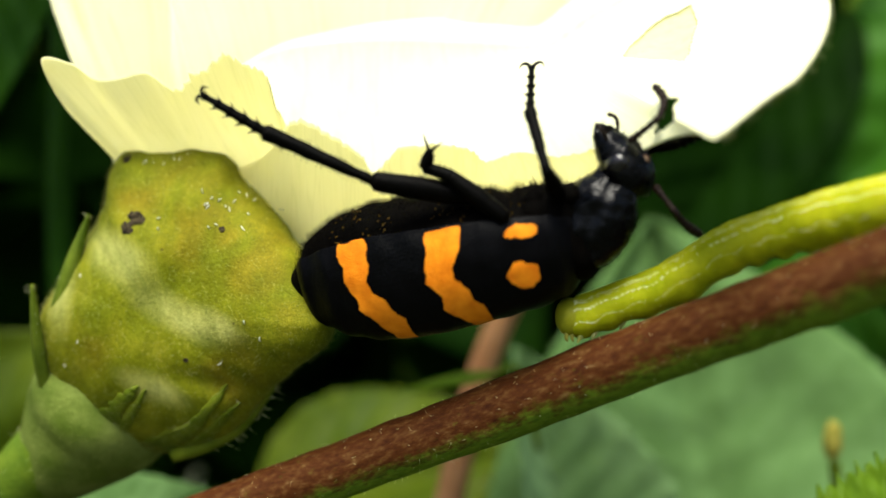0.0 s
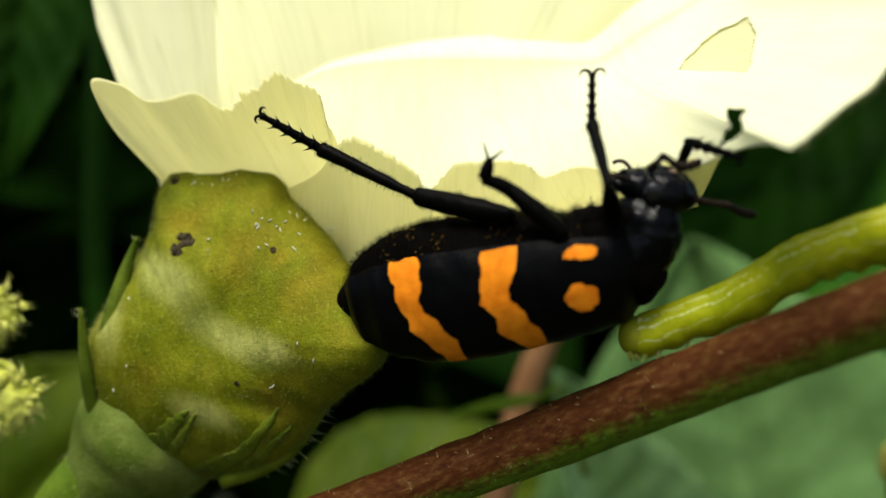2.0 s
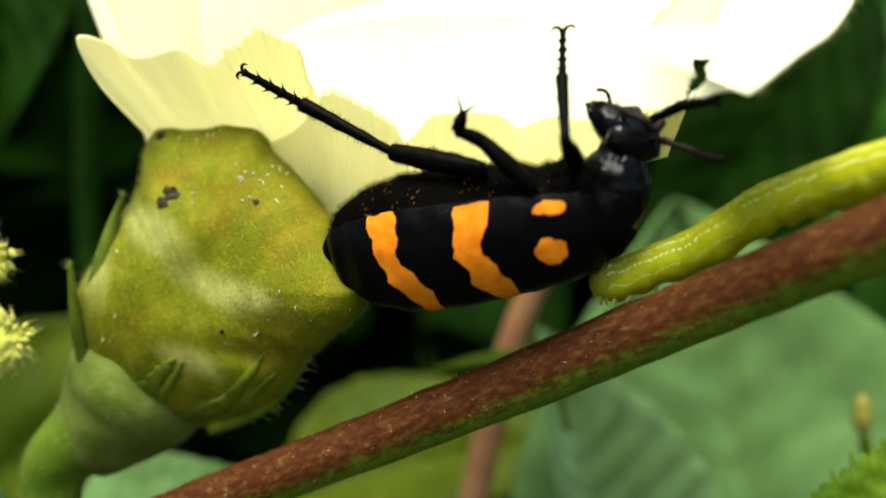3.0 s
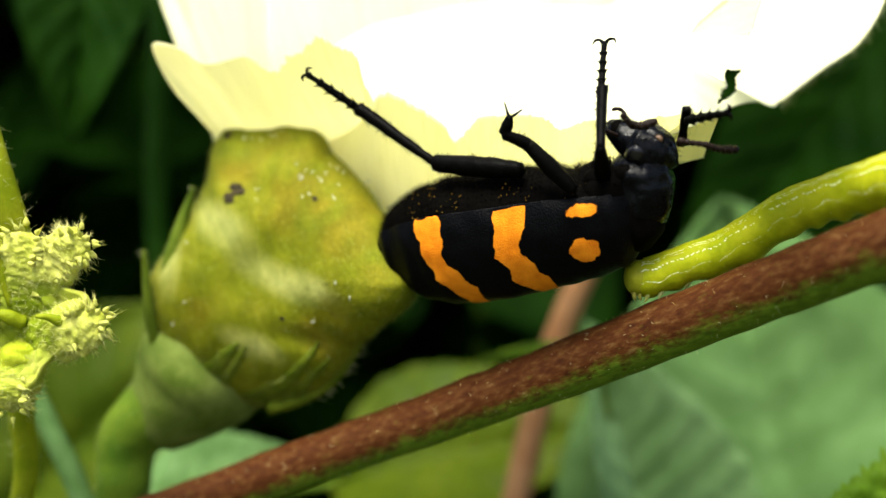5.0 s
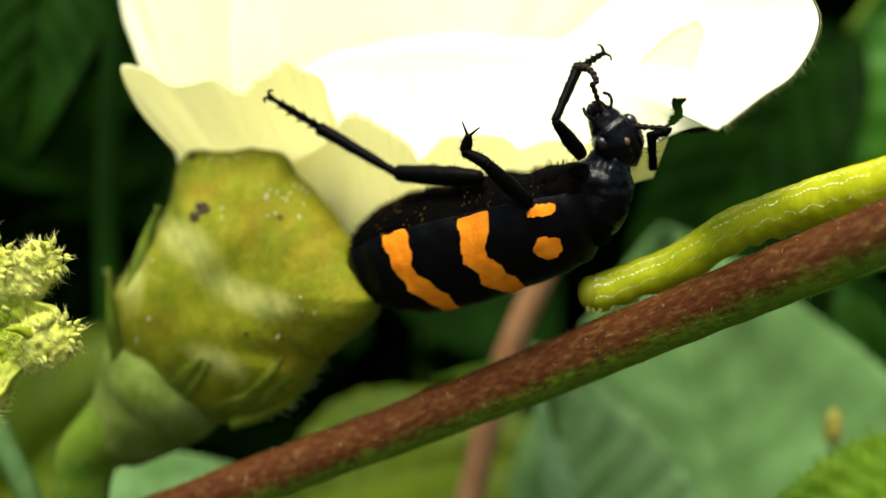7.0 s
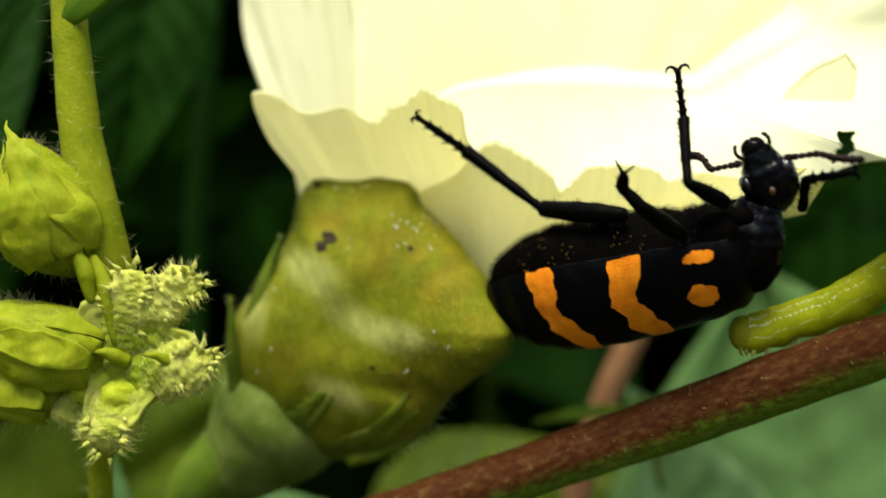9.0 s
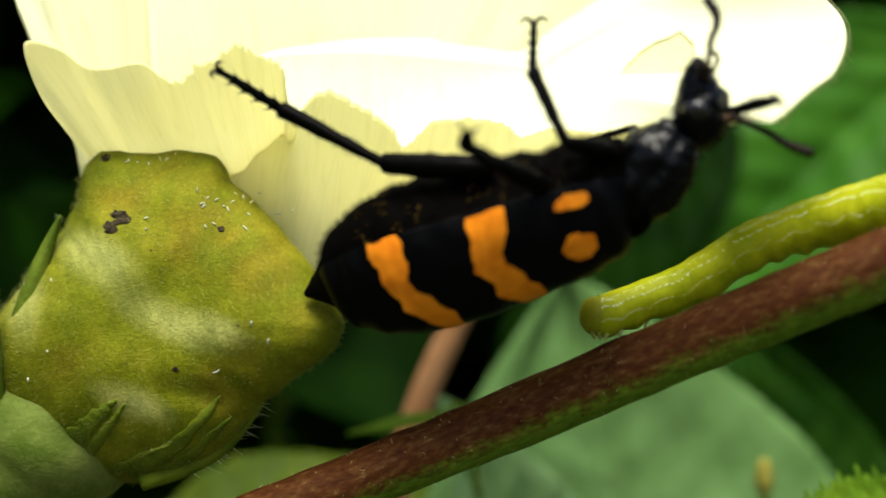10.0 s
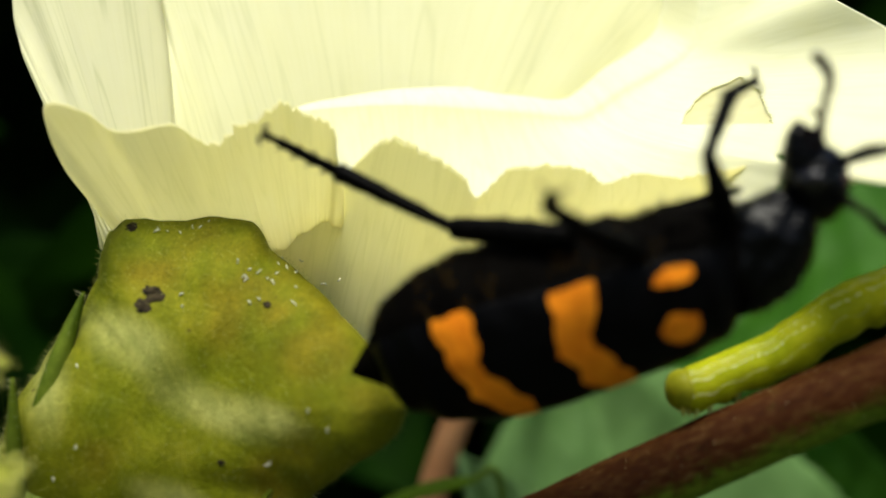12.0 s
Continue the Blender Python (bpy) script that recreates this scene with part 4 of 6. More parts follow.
    petal("petal", [(-18.36, 5.00, 1.78), (-14.37, 4.50, 1.34), (-9.58, 4.00, 0.90), (-6.13, 3.60, 0.68), (-4.84, 3.40, 0.89)],
          [(-19.00, 3.80, 4.05), (-21.64, 1.20, 6.85), (-22.60, -1.20, 10.10), (-20.49, -1.60, 9.90), (-18.95, -1.60, 8.91), (-17.50, -1.60, 8.96), (-15.55, -1.80, 9.38), (-14.01, -2.20, 8.46), (-12.80, -3.00, 8.44), (-12.15, -3.60, 9.01), (-11.05, -4.20, 9.49), (-9.49, -5.00, 10.27), (-8.14, -5.40, 9.61),
           (-6.74, -5.60, 8.84), (-6.36, -5.00, 7.21), (-5.75, -3.40, 5.78), (-5.43, -0.80, 4.42), (-5.32, 1.40, 3.09)],
          M_PETAL, "small pale yellow petal with a torn edge beside the calyx", 0.5, 0.3, 0.5, 320, 44, 2.0, jag_from=0.42, jag_to=1.0)
    PETALS["shaded"], _ = petal("petal", [(-12.20, 4.40, -2.60), (-8.72, 4.00, -4.50), (-6.13, 3.60, -5.80), (-2.69, 2.60, -6.00), (0.65, 1.60, -4.80), (4.63, -0.40, -2.30), (8.41, -2.20, -0.35), (13.76, -4.50, 0.79), (16.89, -6.50, 1.57)],
          [(-11.20, 2.40, 2.72), (-9.20, 1.20, 3.28), (-7.26, -1.50, 4.06), (-5.91, -4.20, 5.26), (-4.94, -5.90, 6.07), (-3.37, -6.40, 5.59), (-2.27, -6.60, 4.91), (-0.70, -6.60, 3.89), (0.21, -6.30, 2.74), (1.82, -7.20, 4.22), (4.29, -8.00, 4.44), (6.20, -8.40, 4.06), (7.10, -8.60, 3.41),
           (8.90, -9.20, 3.94), (11.23, -9.80, 3.69), (13.45, -10.60, 4.05), (16.77, -12.00, 4.41)],
          M_PETAL, "yellow petal with a chewed edge in the shade behind the beetle", 0.2, 0.3, 0.34, 320, 36, 3.0, jag_from=0.22, ribs=0.02)
    front_petal, rim2 = petal("petal",
          [(-10.60, 5.20, 10.60), (-7.50, 4.90, 11.90), (-4.00, 4.60, 12.40), (-1.00, 4.40, 12.60), (2.00, 4.30, 12.60), (6.00, 4.20, 12.50), (9.00, 4.20, 12.40), (11.00, 4.20, 12.30), (12.30, 4.10, 12.40), (13.20, 4.00, 12.85), (13.80, 3.90, 13.25),
           (14.50, 3.80, 13.75), (15.20, 3.70, 14.25), (16.20, 3.60, 14.85), (17.40, 3.50, 15.45), (18.60, 3.40, 16.15), (19.80, 3.30, 16.90), (20.80, 3.20, 18.00), (21.40, 3.10, 20.50), (21.60, 3.00, 24.50), (20.50, 3.50, 30.50)],
          [(-9.81, 2.60, 7.58), (-6.01, 2.20, 4.21), (-2.66, 1.80, 2.94), (0.23, 1.40, 1.28), (2.07, 0.90, 2.29), (7.94, -1.20, 1.63), (12.20, -5.50, 2.28), (15.40, -11.50, 3.65), (16.70, -15.50, 4.40), (17.20, -19.00, 4.35), (17.35, -21.00, 3.95),
           (18.00, -21.00, 4.45), (20.20, -20.00, 6.05), (22.30, -19.00, 7.45), (24.20, -17.30, 9.75), (25.30, -15.00, 12.10), (25.10, -12.00, 14.80), (24.00, -8.50, 17.80), (25.00, -5.00, 20.50), (25.40, -1.50, 25.00), (22.80, 1.50, 31.00)],
          M_PETAL_FRONT, "white-lit front petal with a rounded hairy lobe", 0.4, 0.3, 0.3, 300, 100, 4.0, curl=0.8, jag_from=0.45, jag_to=0.54, ribs=0.015, hole=True, soft=0.3, shoulder=3.1)
    bm = bmesh.new()
    for i in range(158, 236):
        q = rim2[i]
        d = Vector((rnd.uniform(0.1, 0.6), rnd.uniform(-0.3, 0.3), -rnd.uniform(0.3, 0.8))).normalized()
        hair(bm, q, q + d * rnd.uniform(0.35, 0.8), 0.025)
    part("petal_hairs", bm, M_HAIR, front_petal, kind="stuff")


flower()


# ---- the young shoot ----
def shoot():
    t = thing("young_shoot", (-32.01, -10.00, -3.20), "light green hairy shoot with buds and crinkled young leaves", "shoot")
    bm = bmesh.new()
    tube(bm, [(-33.83, -10.00, 22.12), (-33.07, -10.00, 13.76), (-31.80, -10.00, 5.09), (-30.12, -9.50, -3.13), (-30.46, -6.00, -8.30), (-32.27, -3.00, -16.88), (-33.97, -1.00, -25.82), (-46, 3, -42)], [1.05, 1.15, 1.38, 1.75, 1.1, 0.9, 0.9, 1.0], 50, 18, 0.08, 0.6)
    st = part("stem", bm, M_SHOOT, t)
    part("stem_hairs", fur(st, 420, 0.9, 0.014, 0.7), M_HAIR, st, kind="stuff")
    rnd = random.Random(5)

    heart = Vector((-28.1, -11.2, -9.6))

    def crinkled(line, radii, count, seed):
        """A thick lobe of the young leaf, its skin puckered into small warts, greener towards the heart."""
        bm = bmesh.new()
        ripe = bm.verts.layers.float.new("ripe")
        tube(bm, line, radii, 100, 72, 0.22, 0.9, 0.5, seed)
        bm.normal_update()
        for v in bm.verts:
            q = v.co.copy()
            v[ripe] = max(0.0, min(1.0, ((q - heart).length - 2.2) / 3.4 + 0.25 * noise.noise(q * 0.9)))
            ridge = 0.5 * noise.noise(q * 1.0) + 0.45 * noise.noise(q * 2.3 + Vector((5, 0, 0)))
            v.co += v.normal * (0.30 * ridge + 0.16 * max(0.0, noise.noise(q * 3.4)) + 0.07 * noise.noise(q * 7.5))
        ob = part("young_leaf_lobe", bm, M_FUZZ, t, "crinkled woolly yellow leaf lobe")
        part("leaf_hairs", fur(ob, int(count * 1.6), 0.55, 0.013, 0.9, seed=seed), M_FUZZ_HAIR, ob, kind="stuff")
    def teeth(line, width, count, seed):
        """Small blunt teeth with wool that stand up round a lobe's end."""
        mid = spline([Vector(q) for q in line], 30)
        r = random.Random(seed)
        bm, wool = bmesh.new(), bmesh.new()
        for _ in range(count):
            i = r.randint(8, 29)
            d = (mid[i] - mid[max(0, i - 2)]).normalized()
            side = d.cross(Vector((0, 1, 0))).normalized()
            a = r.uniform(-1.6, 1.6) if i > 24 else r.choice((-1, 1)) * r.uniform(1.0, 1.6)
            w = (d * math.cos(a) + side * math.sin(a) + Vector((0, r.uniform(-0.9, 0.2), 0))).normalized()
            q = mid[i] + w * width * (0.84 if i < 26 else 0.66)
            e = q + w * r.uniform(0.16, 0.32)
            tube(bm, [q - w * 0.2, q.lerp(e, 0.5), e], [0.20, 0.11, 0.02], 6, 8, 0.10, 2.0)
            for _ in range(3):
                g = (w + Vector([r.uniform(-0.5, 0.5) for _ in range(3)])).normalized()
                hair(wool, e - g * 0.1, e + g * r.uniform(0.35, 0.75), 0.016)
        ob = part("leaf_teeth", bm, M_TOOTH, t, "pale yellow blunt teeth", kind="stuff")
        part("tooth_hairs", wool, M_FUZZ_HAIR, ob, kind="stuff")
    crinkled([(-28.33, -10.60, -9.18), (-27.76, -11.40, -6.89), (-27.33, -12.00, -4.85), (-26.80, -12.20, -3.82)], [2.0, 2.05, 1.9, 1.5, 0.8], 800, 1)
    crinkled([(-27.23, -11.20, -7.07), (-25.26, -12.00, -5.43), (-23.88, -12.60, -4.28), (-23.00, -12.80, -4.07)], [1.9, 1.75, 1.5, 1.25, 0.7], 700, 2)
    crinkled([(-27.99, -10.80, -10.07), (-25.53, -11.60, -9.96), (-23.25, -12.80, -9.31), (-21.92, -13.00, -8.75)], [1.7, 1.75, 1.8, 1.6, 0.8], 800, 3)
    crinkled([(-28.13, -10.80, -10.37), (-28.26, -11.60, -12.24), (-28.42, -12.00, -13.56), (-28.31, -12.00, -14.49)], [1.7, 1.8, 1.9, 1.75, 1.0], 800, 4)
    crinkled([(-29.73, -10.80, -11.24), (-31.01, -11.20, -12.27), (-31.41, -11.60, -12.95), (-31.53, -11.60, -13.39)], [0.7, 1.0, 1.0, 0.8, 0.4], 300, 5)
    teeth([(-28.33, -10.60, -9.18), (-27.76, -11.40, -6.89), (-27.33, -12.00, -4.85), (-26.80, -12.20, -3.82)], 2.0, 34, 31)
    teeth([(-27.23, -11.20, -7.07), (-25.26, -12.00, -5.43), (-23.88, -12.60, -4.28), (-23.00, -12.80, -4.07)], 1.6, 46, 32)
    teeth([(-27.99, -10.80, -10.07), (-25.53, -11.60, -9.96), (-23.25, -12.80, -9.31), (-21.92, -13.00, -8.75)], 1.8, 52, 33)
    teeth([(-28.13, -10.80, -10.37), (-28.26, -11.60, -12.24), (-28.42, -12.00, -13.56), (-28.31, -12.00, -14.49)], 1.9, 50, 34)
    bm = bmesh.new()
    ripe = bm.verts.layers.float.new("ripe")
    rings = []
    for i in range(26):
        ring = []
        for j in range(80):
            a = 2 * math.pi * j / 80
            lobe = 1.0 + 0.28 * math.cos(3 * a - 0.6) + 0.12 * noise.noise(Vector((math.cos(a) * 3, math.sin(a) * 3, 0)))
            r = 3.6 * i / 25 * lobe
            x, z = heart.x + 0.9 + r * math.cos(a), heart.z + 0.4 + r * math.sin(a) * 1.05
            q = Vector((x, heart.y - 0.5 - 0.05 * r * r, z))
            q.y += 0.34 * noise.noise(q * 1.1) + 0.24 * noise.noise(q * 2.6) + 0.10 * noise.noise(q * 6.0)
            v = bm.verts.new(q)
            v[ripe] = max(0.0, min(1.0, r / 3.4 - 0.25 + 0.3 * noise.noise(q)))
            ring.append(v)
        rings.append(ring)
    for p, q in zip(rings, rings[1:]):
        for j in range(80):
            bm.faces.new((p[j], p[(j + 1) % 80], q[(j + 1) % 80], q[j]))
    ob = part("young_leaf_blade", bm, M_FUZZ, t, "crinkled lime green blade between the lobes", thick=0.35)
    part("leaf_hairs", fur(ob, 500, 0.5, 0.012, 0.9, seed=9), M_FUZZ_HAIR, ob, kind="stuff")
    for place, size in (((-28.00, -11.40, -11.64), (1.5, 1.1, 1.5)), ((-29.92, -11.00, -11.22), (1.6, 1.0, 1.0))):
        bm = bmesh.new()
        ball(bm, place, size, 30, 44, 0.25, 0.7)
        for v in bm.verts:
            v.co.y += 0.22 * noise.noise(v.co * 1.8) + 0.1 * noise.noise(v.co * 4.0)
        part("folded_bud_leaf", bm, M_FUZZ_DEEP, t, "green folded leaf in the rosette's heart")
    for line, radii in ((((-27.41, -12.00, -9.20), (-28.29, -12.60, -8.74), (-29.23, -12.90, -8.54)), [0.5, 0.42, 0.08]),
                        (((-24.35, -13.00, -8.98), (-25.06, -13.60, -8.60), (-25.71, -13.80, -8.54)), [0.4, 0.25, 0.05]),
                        (((-31.08, -12.50, -1.81), (-30.12, -12.70, -3.51), (-29.63, -12.60, -5.46)), [0.25, 0.55, 0.3]),
                        (((-29.90, -12.00, -2.59), (-28.80, -12.20, -4.90), (-28.18, -12.00, -8.14)), [0.3, 0.6, 0.2])):
        bm = bmesh.new()
        tube(bm, list(line), radii, 16, 12, 0.12, 1.5)
        part("stipule", bm, M_SHOOT, t)

    def bud(a, b, w, seed):
        a, b = Vector(a), Vector(b)
        bm = bmesh.new()
        tube(bm, [a, a.lerp(b, 0.3), a.lerp(b, 0.65), b], [w * 0.55, w, w * 0.85, w * 0.25], 30, 22, 0.25, 0.7, 0.9, seed)
        ob = part("bud", bm, M_SHOOT, t, "closed green bud with folded sepals")
        up = (b - a).cross(Vector((0, 1, 0))).normalized()
        down = []
        for i in range(5):
            off = (i - 2) * 0.56 + rnd.uniform(-0.15, 0.15)
            wide = rnd.uniform(0.36, 0.62)
            tipped = b.lerp(a, rnd.uniform(-0.15, 0.12)) + up * rnd.uniform(-0.4, 0.4)

            def fold(u, v, off=off, tipped=tipped, i=i, wide=wide):
                k = (u - 0.5) * 2
                swell = math.sin(math.pi * (0.08 + 0.92 * v) ** 0.8)
                ang = off * (1 - 0.55 * v) + k * wide * swell * (1 - 0.4 * v)
                r = w * (0.45 + 0.62 * swell) * 1.03 + 0.10 * (i % 3) - 0.22 * k * k * swell * math.sin(i * 2.1) + 0.12 * math.sin(9 * v + i)
                q = a.lerp(tipped, v) + up * (math.sin(ang) * r) + Vector((0, -math.cos(ang) * r, 0))
                return q + Vector((0, 0.34 * noise.noise(q * 0.7) + 0.10 * noise.noise(q * 2.0), 0)) + up * 0.22 * noise.noise(q * 0.8 + Vector((i, 0, 0)))
            leaflet = part("sepal", sheet(17, 34, fold), M_SEPAL, ob, thick=0.12)
            down.append(fur(leaflet, 170, 0.85, 0.011, 0.8, seed=i + int(seed) * 7))
        part("bud_hairs", fur(ob, 500, 1.3, 0.011, 0.9, seed=int(seed)), M_HAIR, ob, kind="stuff")
        for wool in down:
            part("sepal_hairs", wool, M_HAIR, ob, kind="stuff")
    bud((-31.96, -11.00, -3.02), (-35.26, -11.50, 4.59), 3.3, 1)
    bud((-29.26, -11.00, -9.36), (-38.01, -12.00, -6.70), 2.6, 2)
    bud((-32.31, -11.00, -12.05), (-40.66, -11.00, -9.81), 2.0, 3)
    # sheath below and the leaf above
    bm = bmesh.new()
    tube(bm, [(-30.46, -10.50, -3.52), (-31.33, -10.80, -2.44), (-31.65, -11.00, -1.71)], [0.9, 1.2, 0.6], 10, 12)
    part("node", bm, M_SHOOT, t)
    a, b = Vector((-33.27, -11.00, 13.00)), Vector((-26.37, -12.00, 21.99))

    def place(u, v):
        s = (u - 0.5) * 2
        n = Vector((0.6, -0.3, -0.75))
        return a.lerp(b, v) + n * s * 2.6 * math.sin(math.pi * (0.1 + 0.85 * v)) + Vector((0, 0.5 * s * s, 0))
    part("upper_leaf", sheet(13, 24, place), M_LEAF_YOUNG, t, "young green leaf with a red-brown edge", thick=0.2)


shoot()


# ---- the beetle ----
BODY = 19.3
TOP = [0.25, 2.6, 3.45, 3.85, 3.85, 3.7, 3.6, 3.45, 3.0, 2.6, 1.6]
LOW = [0.3, 3.3, 4.2, 4.65, 4.8, 4.75, 4.55, 4.35, 4.1, 3.7, 2.0]
SIDE = [0.3, 2.2, 3.0, 3.45, 3.65, 3.7, 3.65, 3.55, 3.3, 2.9, 1.6]
BAND_1 = ([(4.75, -3.20, 1.54), (4.61, -3.20, 0.83), (4.98, -3.20, 0.01), (4.84, -3.20, -0.73), (5.36, -3.20, -1.77), (5.42, -3.20, -2.61), (6.20, -3.20, -3.45), (6.85, -3.20, -4.41)],
          [(6.76, -3.20, 1.28), (6.71, -3.20, 0.42), (6.78, -3.20, -0.38), (6.44, -3.20, -0.96), (6.70, -3.20, -1.71), (7.42, -3.20, -2.34), (7.55, -3.20, -2.90), (8.15, -3.20, -3.45), (8.10, -3.20, -4.35)])
BAND_2 = ([(10.47, -3.20, 1.29), (10.43, -3.20, 0.01), (10.15, -3.20, -0.96), (10.01, -3.20, -1.69), (10.81, -3.20, -2.46), (10.62, -3.20, -3.30), (11.30, -3.20, -4.00), (11.75, -3.20, -4.40)],
          [(12.64, -3.20, 1.13), (12.39, -3.20, -0.11), (11.85, -3.20, -1.01), (11.84, -3.20, -1.57), (12.40, -3.20, -2.30), (12.58, -3.20, -2.91), (13.10, -3.20, -3.40), (13.05, -3.20, -4.31)])


def inside_band(x, z, edges):
    """How deep (x, z) lies inside a wavy band, in millimetres."""
    left, right = ([float(np.interp(-z, [-p[2] for p in e], [p[0] for p in e])) for e in (edges[0], edges[1])])
    return min(x - left, right - x, edges[0][0][2] + 0.05 - z, z - edges[0][-1][2] + 0.4)


def pattern(x, z):
    d = max(inside_band(x, z, BAND_1), inside_band(x, z, BAND_2))
    for cx, cz, rx, rz in ((15.72, -2.03, 0.88, 0.80), (16.1, 0.47, 0.92, 0.37)):
        d = max(d, (1 - math.hypot((x - cx) / rx, (z - cz) / rz)) * min(rx, rz))
    return d


def torso(bm, grow, a0, a1, s0, s1, k, sides, layer=None, rough=0.0):
    """A stretch of the body's skin between two angles (0 is up, 90 towards the watcher)."""
    rings = []
    for i in range(k):
        s = s0 + (s1 - s0) * i / (k - 1)
        up, low, side = wave(TOP, s) + grow, wave(LOW, s) + grow, wave(SIDE, s) + grow
        ring = []
        for j in range(sides):
            a = math.radians(a0 + (a1 - a0) * j / (sides - 1))
            z = math.cos(a)
            y = -math.sin(a)
            sy = math.copysign(abs(y) ** 0.9, y)
            q = Vector((s * BODY, sy * side, z * (up if z > 0 else low)))
            if rough:
                q += Vector((0, sy, z)) * rough * noise.noise(q * 0.9)
            v = bm.verts.new(q)
            if layer:
                v[layer] = max(0.0, min(1.0, 0.5 + 0.6 * pattern(q.x, q.z)))
            ring.append(v)
        rings.append(ring)
    for p, q in zip(rings, rings[1:]):
        for j in range(sides - 1):
            bm.faces.new((p[j + 1], q[j + 1], q[j], p[j]))
    return rings


def limb_part(name, parent, length, radii, material, label="", sides=12, rough=0.05, teeth=None, spurs=0, fuzz=0, k=26, barbs=True, bow=0.0):
    """A leg or feeler joint that lies along +x from its hinge."""
    bm = bmesh.new()
    tube(bm, [(0, 0, 0), (length * 0.5, 0, -bow), (length, 0, 0)], radii, k, sides, rough, 1.3)
    if teeth:
        for i in range(teeth):
            x = length * (0.1 + 0.8 * i / max(1, teeth - 1))
            r = wave(radii, x / length)
            if barbs:
                # each foot joint flares towards its end and carries a spine on either side
                d = 0.8 * length / max(1, teeth - 1)
                tube(bm, [(x - d * 0.45, 0, 0), (x, 0, 0), (x + d * 0.32, 0, 0), (x + d * 0.48, 0, 0)], [r * 0.7, r * 1.0, r * 1.35, r * 0.6], 9, 10, 0.03, 4.0)
                hair(bm, (x + d * 0.15, 0, r * 0.7), (x + d * 0.62, 0, r * 2.3), r * 0.42)
                hair(bm, (x + d * 0.15, 0, -r * 0.7), (x + d * 0.62, 0, -r * 2.0), r * 0.36)
    for i in range(spurs):
        hair(bm, (length * 0.97, 0, 0.1 * (1 - 2 * i)), (length * 1.05, 0, 0.55 * (1 - 2 * i)), 0.07)
    ob = part(name, bm, material, parent, label, origin=(0, 0, 0))
    for i in range(0 if barbs or not teeth else teeth):
        x = length * (0.1 + 0.82 * i / (teeth - 1))
        r = wave(radii, x / length)
        bead = bmesh.new()
        ball(bead, (x, 0, -bow * 4 * x / length * (1 - x / length)), (length / teeth * 0.5, r * 1.3, r * 1.35), 8, 12, 0.08, 3.0)
        part("segment", bead, material, ob, origin=(0, 0, 0))
    if fuzz:
        part("bristles", fur(ob, fuzz, 0.32, 0.022, 0.5), material, ob, kind="stuff")
    return ob


def claws(parent, length, size=0.55):
    for s in (1, -1):
        bm = bmesh.new()
        tube(bm, [(length - 0.05, 0, 0.03 * s), (length + 0.35 * size, 0, 0.55 * size * s), (length + 0.30 * size, 0, 1.1 * size * s), (length - 0.25 * size, 0, 1.35 * size * s)], [0.11, 0.10, 0.075, 0.025], 12, 8)
        part("claw", bm, M_LEG, parent, origin=(0, 0, 0))


